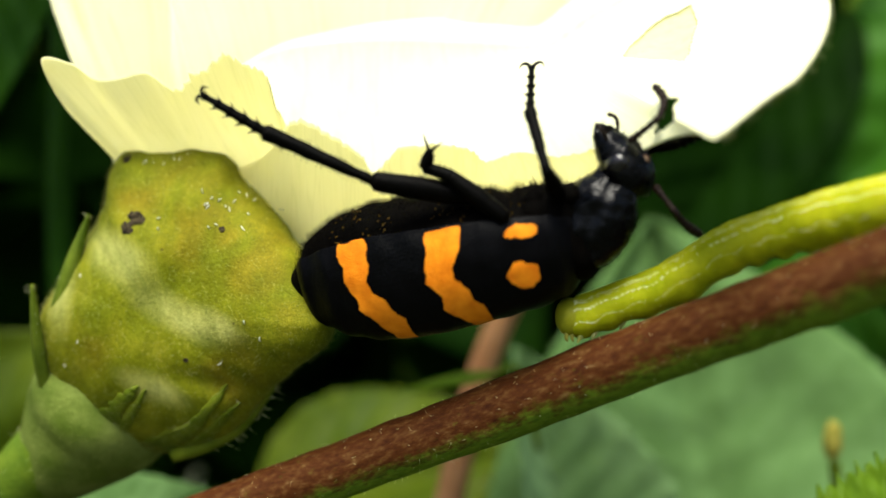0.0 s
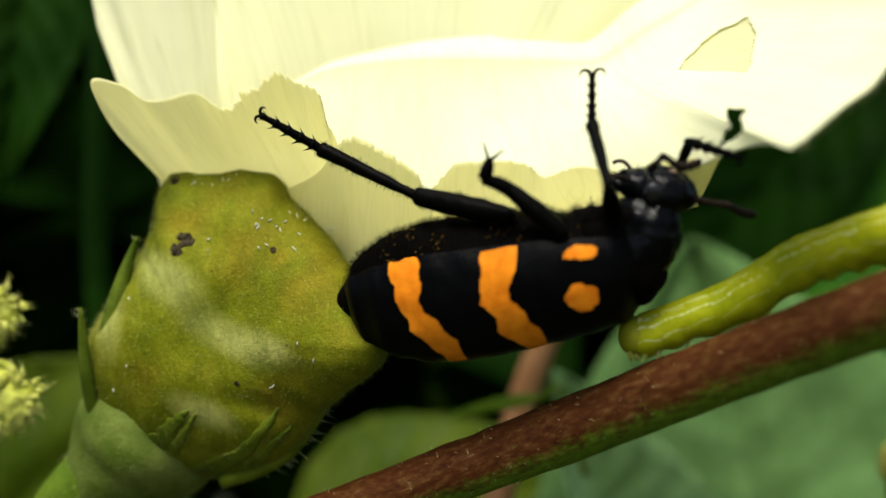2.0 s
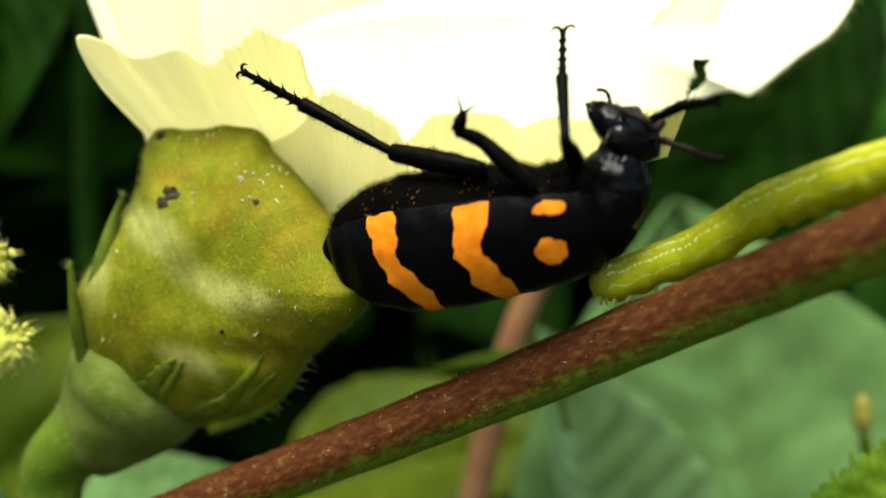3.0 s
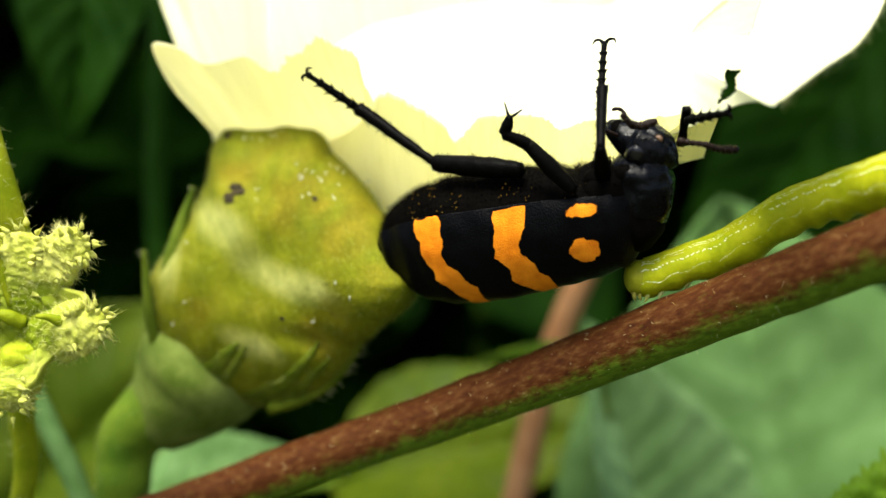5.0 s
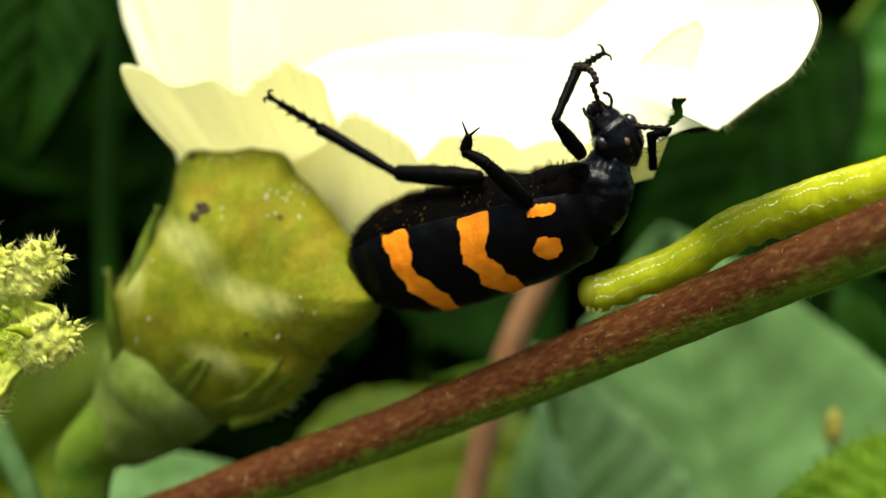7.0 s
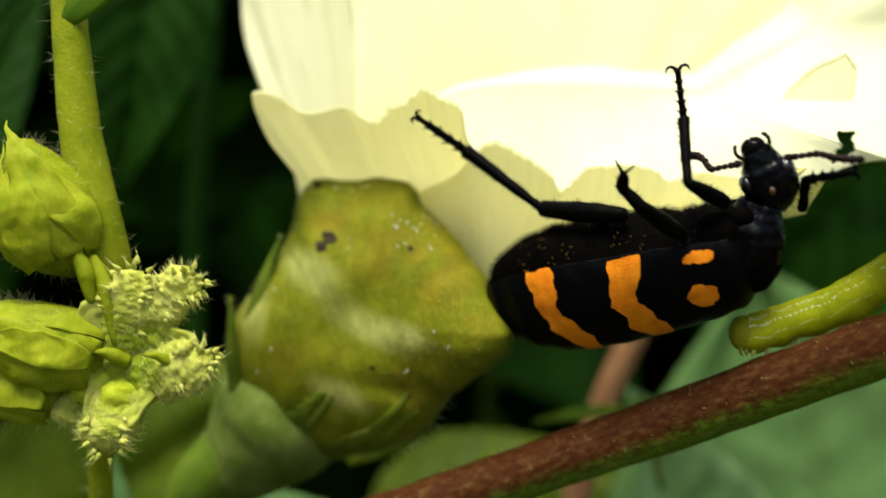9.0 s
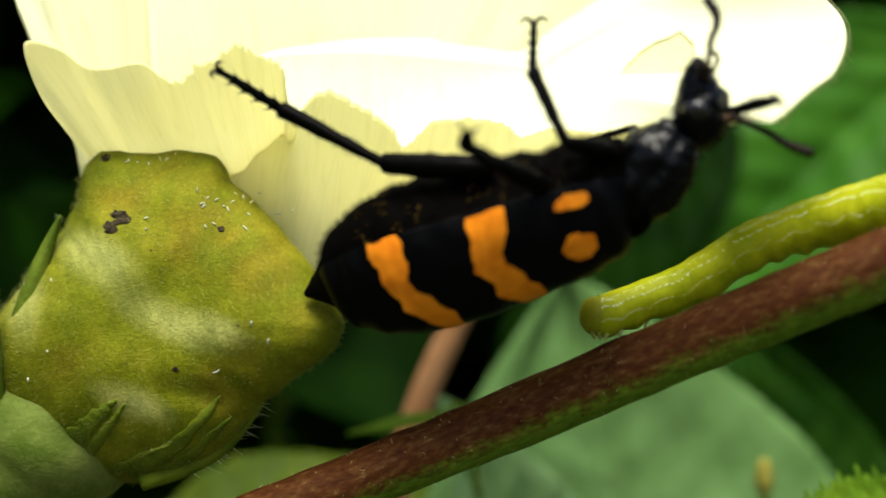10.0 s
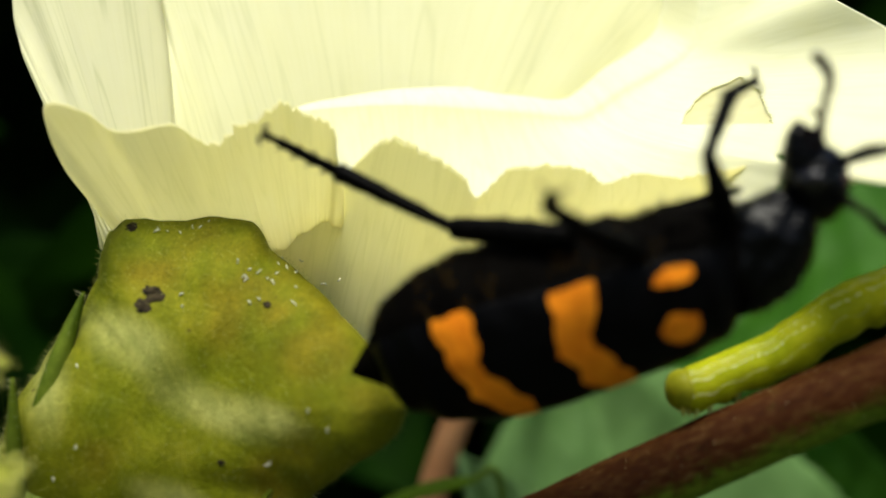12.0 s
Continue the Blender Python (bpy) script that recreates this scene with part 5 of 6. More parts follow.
def beetle():
    t = thing("beetle", (0, 0, 0), "black blister beetle with wavy orange bands, clinging under the petals", "beetle")
    t.location = (0, 0, 0)
    p = {"beetle": t}
    O = (0, 0, 0)
    # belly
    bm = bmesh.new()
    torso(bm, -0.12, 0, 360, 0.0, 1.0, 60, 49, rough=0.10)
    bmesh.ops.remove_doubles(bm, verts=bm.verts, dist=0.001)
    for i, v in enumerate(bm.verts):
        v.co.z += 0.07 * math.sin(v.co.x * 3.3) if v.co.z > 0.5 else 0
    belly = part("abdomen", bm, M_BELLY, t, "fuzzy black belly", origin=O)
    part("belly_hairs", fur(belly, 9000, 0.5, 0.012, 0.7, lambda c, n: c.z > 0.3), M_BELLY, belly, kind="stuff")
    rnd = random.Random(21)
    bm = bmesh.new()
    polys = [q for q in belly.data.polygons if q.center.z / MM > 1.2 and q.center.y < -0.0008]
    for q in rnd.choices(polys, k=320):
        c = q.center / MM + Vector([rnd.uniform(-0.25, 0.25) for _ in range(3)])
        if noise.noise(c * 0.55) > 0.08:
            ball(bm, c + q.normal * 0.05, [rnd.uniform(0.02, 0.055)] * 3, 4, 6)
    part("pollen_grains", bm, M_POLLEN, belly, "golden pollen grains", kind="stuff")
    # two wing cases that meet along the back
    for name, a0, a1 in (("wing_case", 66, 181.5), ("wing_case", 182.2, 294)):
        bm = bmesh.new()
        lay = bm.verts.layers.float.new("band")
        torso(bm, 0.14, a0, a1, 0.012, 0.975, 170, 110, lay, 0.05)
        part(name, bm, M_ELYTRA, t, "black wing case with two wavy orange bands and two orange spots", origin=O, thick=0.12)
    # tail tip
    bm = bmesh.new()
    tube(bm, [(-0.85, -0.1, -0.55), (-0.32, -0.05, -0.5), (0.4, 0, -0.45), (1.2, 0, -0.4), (2.2, 0, -0.4)], [0.24, 0.62, 1.15, 1.75, 2.1], 24, 22, 0.1, 1.0)
    part("tail_tip", bm, M_BELLY, t, origin=O)
    # thorax underside between the legs
    bm = bmesh.new()
    ball(bm, (16.8, -0.2, 0.9), (3.6, 2.5, 2.1), 14, 20, 0.2, 0.7)
    for x, y, z in ((14.6, -1.6, 2.0), (17.0, -1.7, 2.1), (18.6, -1.4, 2.0)):
        ball(bm, (x, y, z), (1.0, 0.8, 0.75), 10, 14, 0.2, 1.1)
    breast = part("breast", bm, M_BELLY, t, "hairy black breast", origin=O)
    part("breast_hairs", fur(breast, 1200, 0.7, 0.024, 0.5), M_BELLY, breast, kind="stuff")
    bm = bmesh.new()
    ball(bm, (18.5, 0, -0.6), (1.9, 2.2, 2.5), 18, 26, 0.12, 0.7)
    part("collar", bm, M_BELLY, t, "dull black shoulder ring", origin=O)
    # pronotum: a barrel along +x that narrows to the neck
    bm = bmesh.new()
    tube(bm, [(-2.4, 0, -0.30), (-1.1, 0, -0.15), (0.3, 0, 0.0), (1.7, 0, 0.0), (2.9, 0, 0.0)], [1.4, 2.05, 2.2, 1.95, 1.25], 44, 56, 0.0, 1.0, 0.94)
    for v in bm.verts:
        q = v.co.copy()
        v.co += (q - Vector((q.x * 0.8, 0, 0))).normalized() * (0.20 * noise.noise(q * 0.75) + 0.10 * noise.noise(q * 1.9))
        v.co += Vector((0, 0.22, 0)) * math.exp(-(q.z / 0.35) ** 2) * (q.y < 0)
    p["pronotum"] = part("pronotum", bm, M_SHELL, t, "smooth black rounded neck shield", origin=O)
    part("shield_hairs", fur(p["pronotum"], 520, 0.4, 0.016, 0.5), M_BELLY, p["pronotum"], kind="stuff")
    # head: the mouth lies along +x, the eyes to both sides along z, the crown towards -y
    bm = bmesh.new()
    tube(bm, [(-1.75, 0.05, 0), (-1.0, 0, 0), (0.1, -0.05, 0), (1.1, -0.1, 0), (2.0, -0.15, 0), (2.6, -0.15, 0)], [0.75, 1.45, 1.64, 1.32, 0.9, 0.55], 50, 56, 0.0, 1.0, 0.86)
    for v in bm.verts:
        q = v.co.copy()
        way = Vector((0, q.y, q.z)).normalized()
        v.co += way * (0.07 * noise.noise(q * 1.3) + 0.03 * noise.noise(q * 3.5))
        v.co += way * -0.07 * math.exp(-((q.x - 1.15) / 0.14) ** 2)                      # seam before the mouth shield
        v.co += way * -0.10 * math.exp(-(q.z / 0.14) ** 2) * (q.y < 0) * (q.x < 0.6)      # groove down the crown
        v.co += way * 0.14 * math.exp(-((q.x - 0.9) / 0.35) ** 2 - ((abs(q.z) - 0.75) / 0.3) ** 2) * (q.y < 0)   # sockets of the antennae
    p["head"] = part("head", bm, M_SHELL, t, "glossy black head", origin=O)
    for z in (1, -1):
        bm = bmesh.new()
        ball(bm, (0.45, -0.35, 1.22 * z), (0.62, 0.78, 0.5), 18, 24, 0.04, 1.5)
        part("eye", bm, M_EYE, p["head"], "bulging dark glossy eye", origin=O)
    bm = bmesh.new()
    ball(bm, (-0.35, -1.42, 0.1), (0.26, 0.12, 0.2), 10, 12, 0.4, 3.0)
    part("face_spot", bm, M_SPOT, p["head"], "brown spot on the forehead", origin=O)
    bm = bmesh.new()
    ball(bm, (2.15, -0.45, 0), (0.5, 0.42, 0.62), 14, 20, 0.2, 1.8)
    part("upper_lip", bm, M_BELLY, p["head"], origin=O)
    for z in (1, -1):
        bm = bmesh.new()
        tube(bm, [(2.05, -0.2, 0.5 * z), (2.6, -0.25, 0.46 * z), (2.95, -0.25, 0.1 * z)], [0.26, 0.2, 0.06], 10, 10)
        part("mandible", bm, M_SHELL, p["head"], origin=O)
        bm = bmesh.new()
        line = spline([(1.85, -0.5, 0.6 * z), (2.2, -0.85, 0.95 * z), (2.65, -0.95, 1.05 * z), (3.0, -0.8, 0.85 * z)], 5)
        for a, b in zip(line, line[1:]):
            tube(bm, [a, a.lerp(b, 0.5), b], [0.09, 0.13, 0.1], 7, 8)
        part("palp", bm, M_ANTENNA, p["head"], "short jointed mouth feeler", origin=O)
    part("head_hairs", fur(p["head"], 420, 0.42, 0.015, 0.5), M_BELLY, p["head"], kind="stuff")
    # feelers, each a thin stalk and a thicker beaded club
    for key in ("a", "b"):
        p["antenna_" + key] = limb_part("antenna", t, 2.2, [0.2, 0.14, 0.16], M_ANTENNA, "beaded antenna", 10, 0.03, teeth=5, barbs=False)
        p["club_" + key] = limb_part("antenna_club", t, 2.4, [0.15, 0.17, 0.22, 0.19], M_ANTENNA, "thickened antenna tip", 10, 0.03, teeth=6, barbs=False, bow=0.42 if key == "a" else 0.12)
    # legs
    p["fore_femur"] = limb_part("fore_femur", t, 3.2, [0.42, 0.52, 0.42, 0.3], M_LEG, fuzz=120)
    p["fore_tibia"] = limb_part("fore_tibia", t, 4.4, [0.26, 0.3, 0.33, 0.36], M_LEG, spurs=2, fuzz=150)
    p["fore_tarsus"] = limb_part("fore_tarsus", t, 3.0, [0.21, 0.21, 0.18, 0.15], M_LEG, teeth=5)
    claws(p["fore_tarsus"], 3.0)
    p["hind_femur"] = limb_part("hind_femur", t, 6.2, [0.5, 0.66, 0.68, 0.64, 0.56], M_LEG, fuzz=380)
    p["hind_tibia"] = limb_part("hind_tibia", t, 6.9, [0.27, 0.35, 0.42, 0.48], M_LEG, spurs=2, fuzz=300)
    p["hind_tarsus"] = limb_part("hind_tarsus", t, 4.2, [0.28, 0.28, 0.24, 0.16], M_LEG, teeth=5)
    claws(p["hind_tarsus"], 4.2, 0.4)
    p["far_tibia"] = limb_part("far_tibia", t, 2.6, [0.3, 0.28, 0.3], M_LEG, fuzz=80)
    p["far_tarsus"] = limb_part("far_tarsus", t, 3.6, [0.26, 0.24, 0.2, 0.16], M_LEG, teeth=5)
    claws(p["far_tarsus"], 3.6, 0.35)
    # middle leg, folded against the breast
    p["middle_femur"] = limb_part("middle_femur", t, 3.9, [0.42, 0.55, 0.52, 0.4], M_LEG, fuzz=140)
    p["middle_tibia"] = limb_part("middle_tibia", t, 1.6, [0.42, 0.38, 0.34], M_LEG, fuzz=60)
    p["middle_tarsus"] = limb_part("middle_tarsus", t, 1.1, [0.38, 0.36, 0.24], M_LEG, fuzz=40)
    for s in (1, -1):
        bm = bmesh.new()
        x = 1.1
        tube(bm, [(x - 0.05, 0, 0.05 * s), (x + 0.3, 0, 0.3 * s), (x + 0.75, 0, 0.62 * s)], [0.11, 0.08, 0.04], 8, 8)
        part("claw", bm, M_LEG, p["middle_tarsus"], origin=O)
    # middle leg of the far side, a thin line along the breast
    bm = bmesh.new()
    tube(bm, [(16.85, 1.50, 2.55), (18.68, 1.50, 2.65), (20.29, 1.50, 2.55)], [0.26, 0.2, 0.18], 16, 10, 0.06, 2.0)
    part("far_middle_leg", bm, M_LEG, t, origin=O)
    return p


BEETLE = beetle()


# ---- what moves ----
def stand(x, y, z, yaw, pitch, roll):
    """The beetle's own axes: the tail's place and the way the body points."""
    return Matrix.Translation(at(x, y, z)) @ Matrix.Rotation(radians(yaw), 4, "Z") @ Matrix.Rotation(radians(-pitch), 4, "Y") @ Matrix.Rotation(radians(roll), 4, "X")


def reach(a, b, spin=0.0):
    """A joint hinged at a that points to b, in the beetle's millimetres, turned about itself by spin degrees."""
    a, b = Vector(a), Vector(b)
    x = (b - a).normalized()
    y = Vector((0, 1, 0))
    y = (y - x * y.dot(x)).normalized()
    z = x.cross(y)
    m = Matrix((x, y, z)).transposed().to_4x4()
    m.translation = a * MM
    return m @ Matrix.Rotation(radians(spin), 4, "X")


def motions():
    p = BEETLE
    walk(p["beetle"], [
        (0.0, stand(-5.04, -4.86, -4.19, -18.15, 10.68, 0.43)),
        (0.5, stand(-5.13, -4.54, -4.12, -16.36, 11.47, 0.61)),
        (1.0, stand(-5.11, -5.32, -4.06, -15.75, 10.49, -3.17)),
        (1.5, stand(-5.17, -5.17, -4.04, -16.42, 9.05, -4.42)),
        (2.0, stand(-5.43, -5.07, -4.06, -17.56, 8.88, -0.78)),
        (2.5, stand(-5.31, -4.95, -4.16, -19.60, 8.20, -0.21)),
        (3.0, stand(-5.28, -4.76, -4.14, -19.98, 8.17, 2.68)),
        (3.5, stand(-5.03, -4.87, -4.34, -20.27, 10.13, 6.65)),
        (5.5, stand(-5.43, -4.12, -4.47, -21.52, 9.40, 7.64)),
        (6.0, stand(-5.32, -4.49, -4.61, -22.88, 10.83, 11.71)),
        (6.5, stand(-4.98, -5.10, -4.60, -21.67, 14.19, 9.79)),
        (6.7, stand(-4.90, -4.86, -4.61, -21.21, 14.65, 7.95)),
        (8.3, stand(-5.00, -3.02, -4.53, -22.86, 12.45, 9.96)),
        (8.5, stand(-4.84, -3.52, -4.45, -24.50, 11.60, 11.20)),
        (9.0, stand(-4.53, -3.90, -4.30, -25.91, 12.24, 14.57)),
        (9.5, stand(-4.40, -5.40, -4.56, -28.42, 14.11, 15.92)),
        (10.0, stand(-4.41, -7.54, -4.36, -26.55, 17.38, 17.44)),
        (10.5, stand(-4.98, -9.41, -4.15, -26.65, 16.50, 16.56)),
        (11.0, stand(-5.62, -9.75, -4.23, -25.90, 14.81, 16.83)),
        (11.5, stand(-5.40, -9.49, -3.89, -27.49, 13.67, 17.04)),
        (12.0, stand(-5.45, -9.24, -4.05, -28.40, 15.16, 16.26)),
    ])
    walk(p["pronotum"], [
        (0.0, reach((19.93, -0.20, 0.34), (21.19, -0.26, 1.89))),
        (0.5, reach((19.07, -0.20, -0.05), (20.28, -0.25, 1.54))),
        (1.0, reach((19.25, -0.20, 0.89), (20.31, -0.26, 2.59))),
        (1.5, reach((19.13, -0.20, 0.63), (20.15, -0.26, 2.35))),
        (2.0, reach((18.99, -0.20, 0.71), (20.10, -0.27, 2.38))),
        (2.5, reach((19.05, -0.20, 0.98), (20.18, -0.27, 2.63))),
        (3.0, reach((19.08, -0.20, 0.62), (19.94, -0.26, 2.42))),
        (3.5, reach((18.99, -0.20, 0.65), (19.75, -0.26, 2.50))),
        (5.5, reach((18.94, -0.20, 0.64), (19.69, -0.27, 2.49))),
        (6.0, reach((19.07, -0.20, 0.56), (19.74, -0.25, 2.44))),
        (6.5, reach((19.64, -0.20, 0.51), (21.02, -0.25, 1.96))),
        (6.7, reach((19.41, -0.20, 0.16), (20.60, -0.25, 1.77))),
        (8.3, reach((18.90, -0.20, 0.49), (19.91, -0.26, 2.21))),
        (8.5, reach((18.76, -0.20, 0.37), (19.63, -0.25, 2.17))),
        (9.0, reach((18.43, -0.20, 0.03), (19.48, -0.25, 1.74))),
        (9.5, reach((19.65, -0.20, 0.13), (21.14, -0.25, 1.47))),
        (10.0, reach((20.09, -0.20, 0.09), (21.77, -0.25, 1.17))),
        (10.5, reach((19.96, -0.20, -0.17), (21.37, -0.25, 1.25))),
        (11.0, reach((20.04, -0.20, 0.28), (21.34, -0.26, 1.80))),
        (11.5, reach((19.74, -0.20, -0.20), (20.94, -0.25, 1.40))),
        (12.0, reach((20.03, -0.20, -0.35), (21.60, -0.25, 0.89))),
    ])
    walk(p["head"], [
        (0.0, reach((22.17, -0.30, 3.10), (21.04, -0.60, 5.14), 62)),
        (0.5, reach((21.35, -0.30, 2.93), (19.79, -0.60, 4.71), 60)),
        (1.0, reach((20.94, -0.30, 3.58), (19.29, -0.60, 4.50), 60)),
        (1.5, reach((20.75, -0.30, 3.36), (19.02, -0.60, 4.89), 62)),
        (2.0, reach((20.66, -0.30, 3.22), (18.41, -0.60, 4.08), 62)),
        (2.5, reach((20.73, -0.30, 3.43), (18.29, -0.60, 4.65), 62)),
        (3.0, reach((20.63, -0.30, 3.87), (18.73, -0.60, 5.68), 58)),
        (3.5, reach((20.20, -0.30, 3.60), (18.37, -0.60, 4.99), 55)),
        (5.5, reach((20.03, -0.30, 3.33), (18.18, -0.60, 4.95), 48)),
        (6.0, reach((20.37, -0.30, 4.20), (19.46, -0.60, 6.59), 40)),
        (6.5, reach((22.35, -0.30, 3.37), (23.22, -0.60, 5.59), 25)),
        (6.7, reach((21.87, -0.30, 3.49), (21.67, -0.60, 5.42), 25)),
        (8.3, reach((20.72, -0.30, 3.60), (19.15, -0.60, 5.60), 40)),
        (8.5, reach((20.34, -0.30, 3.68), (19.01, -0.60, 5.73), 42)),
        (9.0, reach((20.72, -0.30, 3.75), (20.14, -0.60, 6.61), 8)),
        (9.5, reach((22.93, -0.30, 3.08), (23.51, -0.60, 5.66), 40)),
        (10.0, reach((23.69, -0.30, 2.40), (23.96, -0.60, 4.96), 58)),
        (10.5, reach((22.71, -0.30, 2.59), (21.98, -0.60, 5.20), 50)),
        (11.0, reach((22.15, -0.30, 2.74), (20.65, -0.60, 4.75), 62)),
        (11.5, reach((21.93, -0.30, 2.72), (20.46, -0.60, 5.15), 62)),
        (12.0, reach((23.31, -0.30, 2.26), (23.01, -0.60, 4.42), 60)),
    ])
    walk(p["antenna_a"], [
        (0.0, reach((22.76, -1.60, 4.41), (24.55, -2.55, 5.26))),
        (0.5, reach((21.74, -1.60, 4.55), (23.41, -2.67, 5.51))),
        (1.0, reach((21.14, -1.60, 4.38), (23.09, -2.62, 4.58))),
        (1.5, reach((20.77, -1.60, 4.63), (21.55, -3.62, 5.00))),
        (2.0, reach((20.34, -1.60, 4.49), (21.32, -3.52, 4.92))),
        (2.5, reach((20.17, -1.60, 4.78), (20.66, -3.68, 5.29))),
        (3.0, reach((20.64, -1.60, 5.29), (22.04, -3.06, 4.41))),
        (3.5, reach((19.63, -1.60, 4.78), (18.82, -3.58, 5.31))),
        (5.5, reach((19.79, -1.60, 4.90), (19.78, -3.61, 5.79))),
        (6.0, reach((20.35, -1.60, 6.50), (20.17, -3.41, 7.75))),
        (6.5, reach((22.77, -1.60, 5.51), (22.70, -3.12, 7.10))),
        (6.7, reach((21.85, -1.60, 5.56), (21.78, -2.84, 7.38))),
        (8.3, reach((20.26, -1.60, 5.21), (21.21, -3.27, 6.28))),
        (8.5, reach((20.02, -1.60, 5.03), (19.93, -3.39, 6.31))),
        (9.0, reach((19.47, -1.60, 5.30), (17.95, -3.18, 5.51))),
        (9.5, reach((23.09, -1.60, 5.76), (22.85, -2.98, 7.45))),
        (10.0, reach((24.31, -1.60, 3.97), (25.06, -2.18, 5.96))),
        (10.5, reach((23.23, -1.60, 4.28), (24.30, -2.58, 5.94))),
        (11.0, reach((22.30, -1.60, 4.06), (23.41, -1.69, 5.95))),
        (11.5, reach((21.75, -1.60, 4.48), (22.21, -2.56, 6.41))),
        (12.0, reach((23.68, -1.60, 3.75), (24.32, -2.18, 5.78))),
    ])
    walk(p["club_a"], [
        (0.0, reach((24.55, -2.55, 5.26), (24.57, -1.21, 7.12))),
        (0.5, reach((23.41, -2.67, 5.51), (23.54, -1.58, 7.53))),
        (1.0, reach((23.09, -2.62, 4.58), (23.32, -0.87, 6.06))),
        (1.5, reach((21.55, -3.62, 5.00), (23.03, -1.97, 4.39))),
        (2.0, reach((21.32, -3.52, 4.92), (22.99, -2.02, 4.43))),
        (2.5, reach((20.66, -3.68, 5.29), (22.38, -2.29, 4.69))),
        (3.0, reach((22.04, -3.06, 4.41), (22.69, -0.86, 4.27))),
        (3.5, reach((18.82, -3.58, 5.31), (20.31, -1.85, 4.99))),
        (5.5, reach((19.78, -3.61, 5.79), (21.18, -2.10, 4.77))),
        (6.0, reach((20.17, -3.41, 7.75), (18.64, -2.12, 6.61))),
        (6.5, reach((22.70, -3.12, 7.10), (22.21, -1.74, 8.87))),
        (6.7, reach((21.78, -2.84, 7.38), (20.88, -1.52, 9.02))),
        (8.3, reach((21.21, -3.27, 6.28), (19.33, -1.98, 6.61))),
        (8.5, reach((19.93, -3.39, 6.31), (18.50, -1.63, 5.93))),
        (9.0, reach((17.95, -3.18, 5.51), (16.45, -1.67, 6.40))),
        (9.5, reach((22.85, -2.98, 7.45), (22.25, -1.21, 8.80))),
        (10.0, reach((25.06, -2.18, 5.96), (25.49, -0.88, 7.81))),
        (10.5, reach((24.30, -2.58, 5.94), (24.28, -1.14, 7.73))),
        (11.0, reach((23.41, -1.69, 5.95), (23.25, -0.56, 7.95))),
        (11.5, reach((22.21, -2.56, 6.41), (21.51, -1.05, 8.00))),
        (12.0, reach((24.32, -2.18, 5.78), (24.65, -0.96, 7.70))),
    ])
    walk(p["antenna_b"], [
        (0.0, reach((23.64, -0.60, 1.67), (24.55, -1.77, 0.05))),
        (0.5, reach((22.88, -0.60, 1.15), (24.07, -2.02, -0.04))),
        (1.0, reach((22.62, -0.60, 1.24), (23.55, -2.19, 0.05))),
        (1.5, reach((22.56, -0.60, 1.49), (23.94, -2.16, 0.80))),
        (2.0, reach((22.60, -0.60, 2.40), (24.19, -2.00, 1.81))),
        (2.5, reach((22.40, -0.60, 2.49), (24.00, -2.03, 2.00))),
        (3.0, reach((22.47, -0.60, 3.28), (24.13, -1.75, 2.41))),
        (3.5, reach((22.32, -0.60, 3.67), (24.14, -1.78, 3.30))),
        (5.5, reach((21.76, -0.60, 3.40), (23.61, -1.68, 2.91))),
        (6.0, reach((21.38, -0.60, 5.47), (23.55, -0.33, 5.21))),
        (6.5, reach((24.37, -0.60, 3.03), (26.15, -0.60, 1.73))),
        (6.7, reach((23.45, -0.60, 3.80), (25.52, -0.47, 3.05))),
        (8.3, reach((21.75, -0.60, 4.34), (23.82, -0.54, 3.62))),
        (8.5, reach((21.29, -0.60, 4.25), (23.40, -0.88, 3.71))),
        (9.0, reach((21.94, -0.60, 4.93), (23.93, -1.55, 4.85))),
        (9.5, reach((24.60, -0.60, 2.92), (26.28, -1.94, 2.43))),
        (10.0, reach((24.98, -0.60, 1.83), (26.54, -1.32, 0.45))),
        (10.5, reach((24.09, -0.60, 2.18), (25.07, -2.46, 1.53))),
        (11.0, reach((23.74, -0.60, 1.60), (24.51, -2.62, 1.20))),
        (11.5, reach((23.43, -0.60, 2.46), (24.27, -2.52, 1.81))),
        (12.0, reach((24.32, -0.60, 1.03), (24.87, -2.64, 0.41))),
    ])
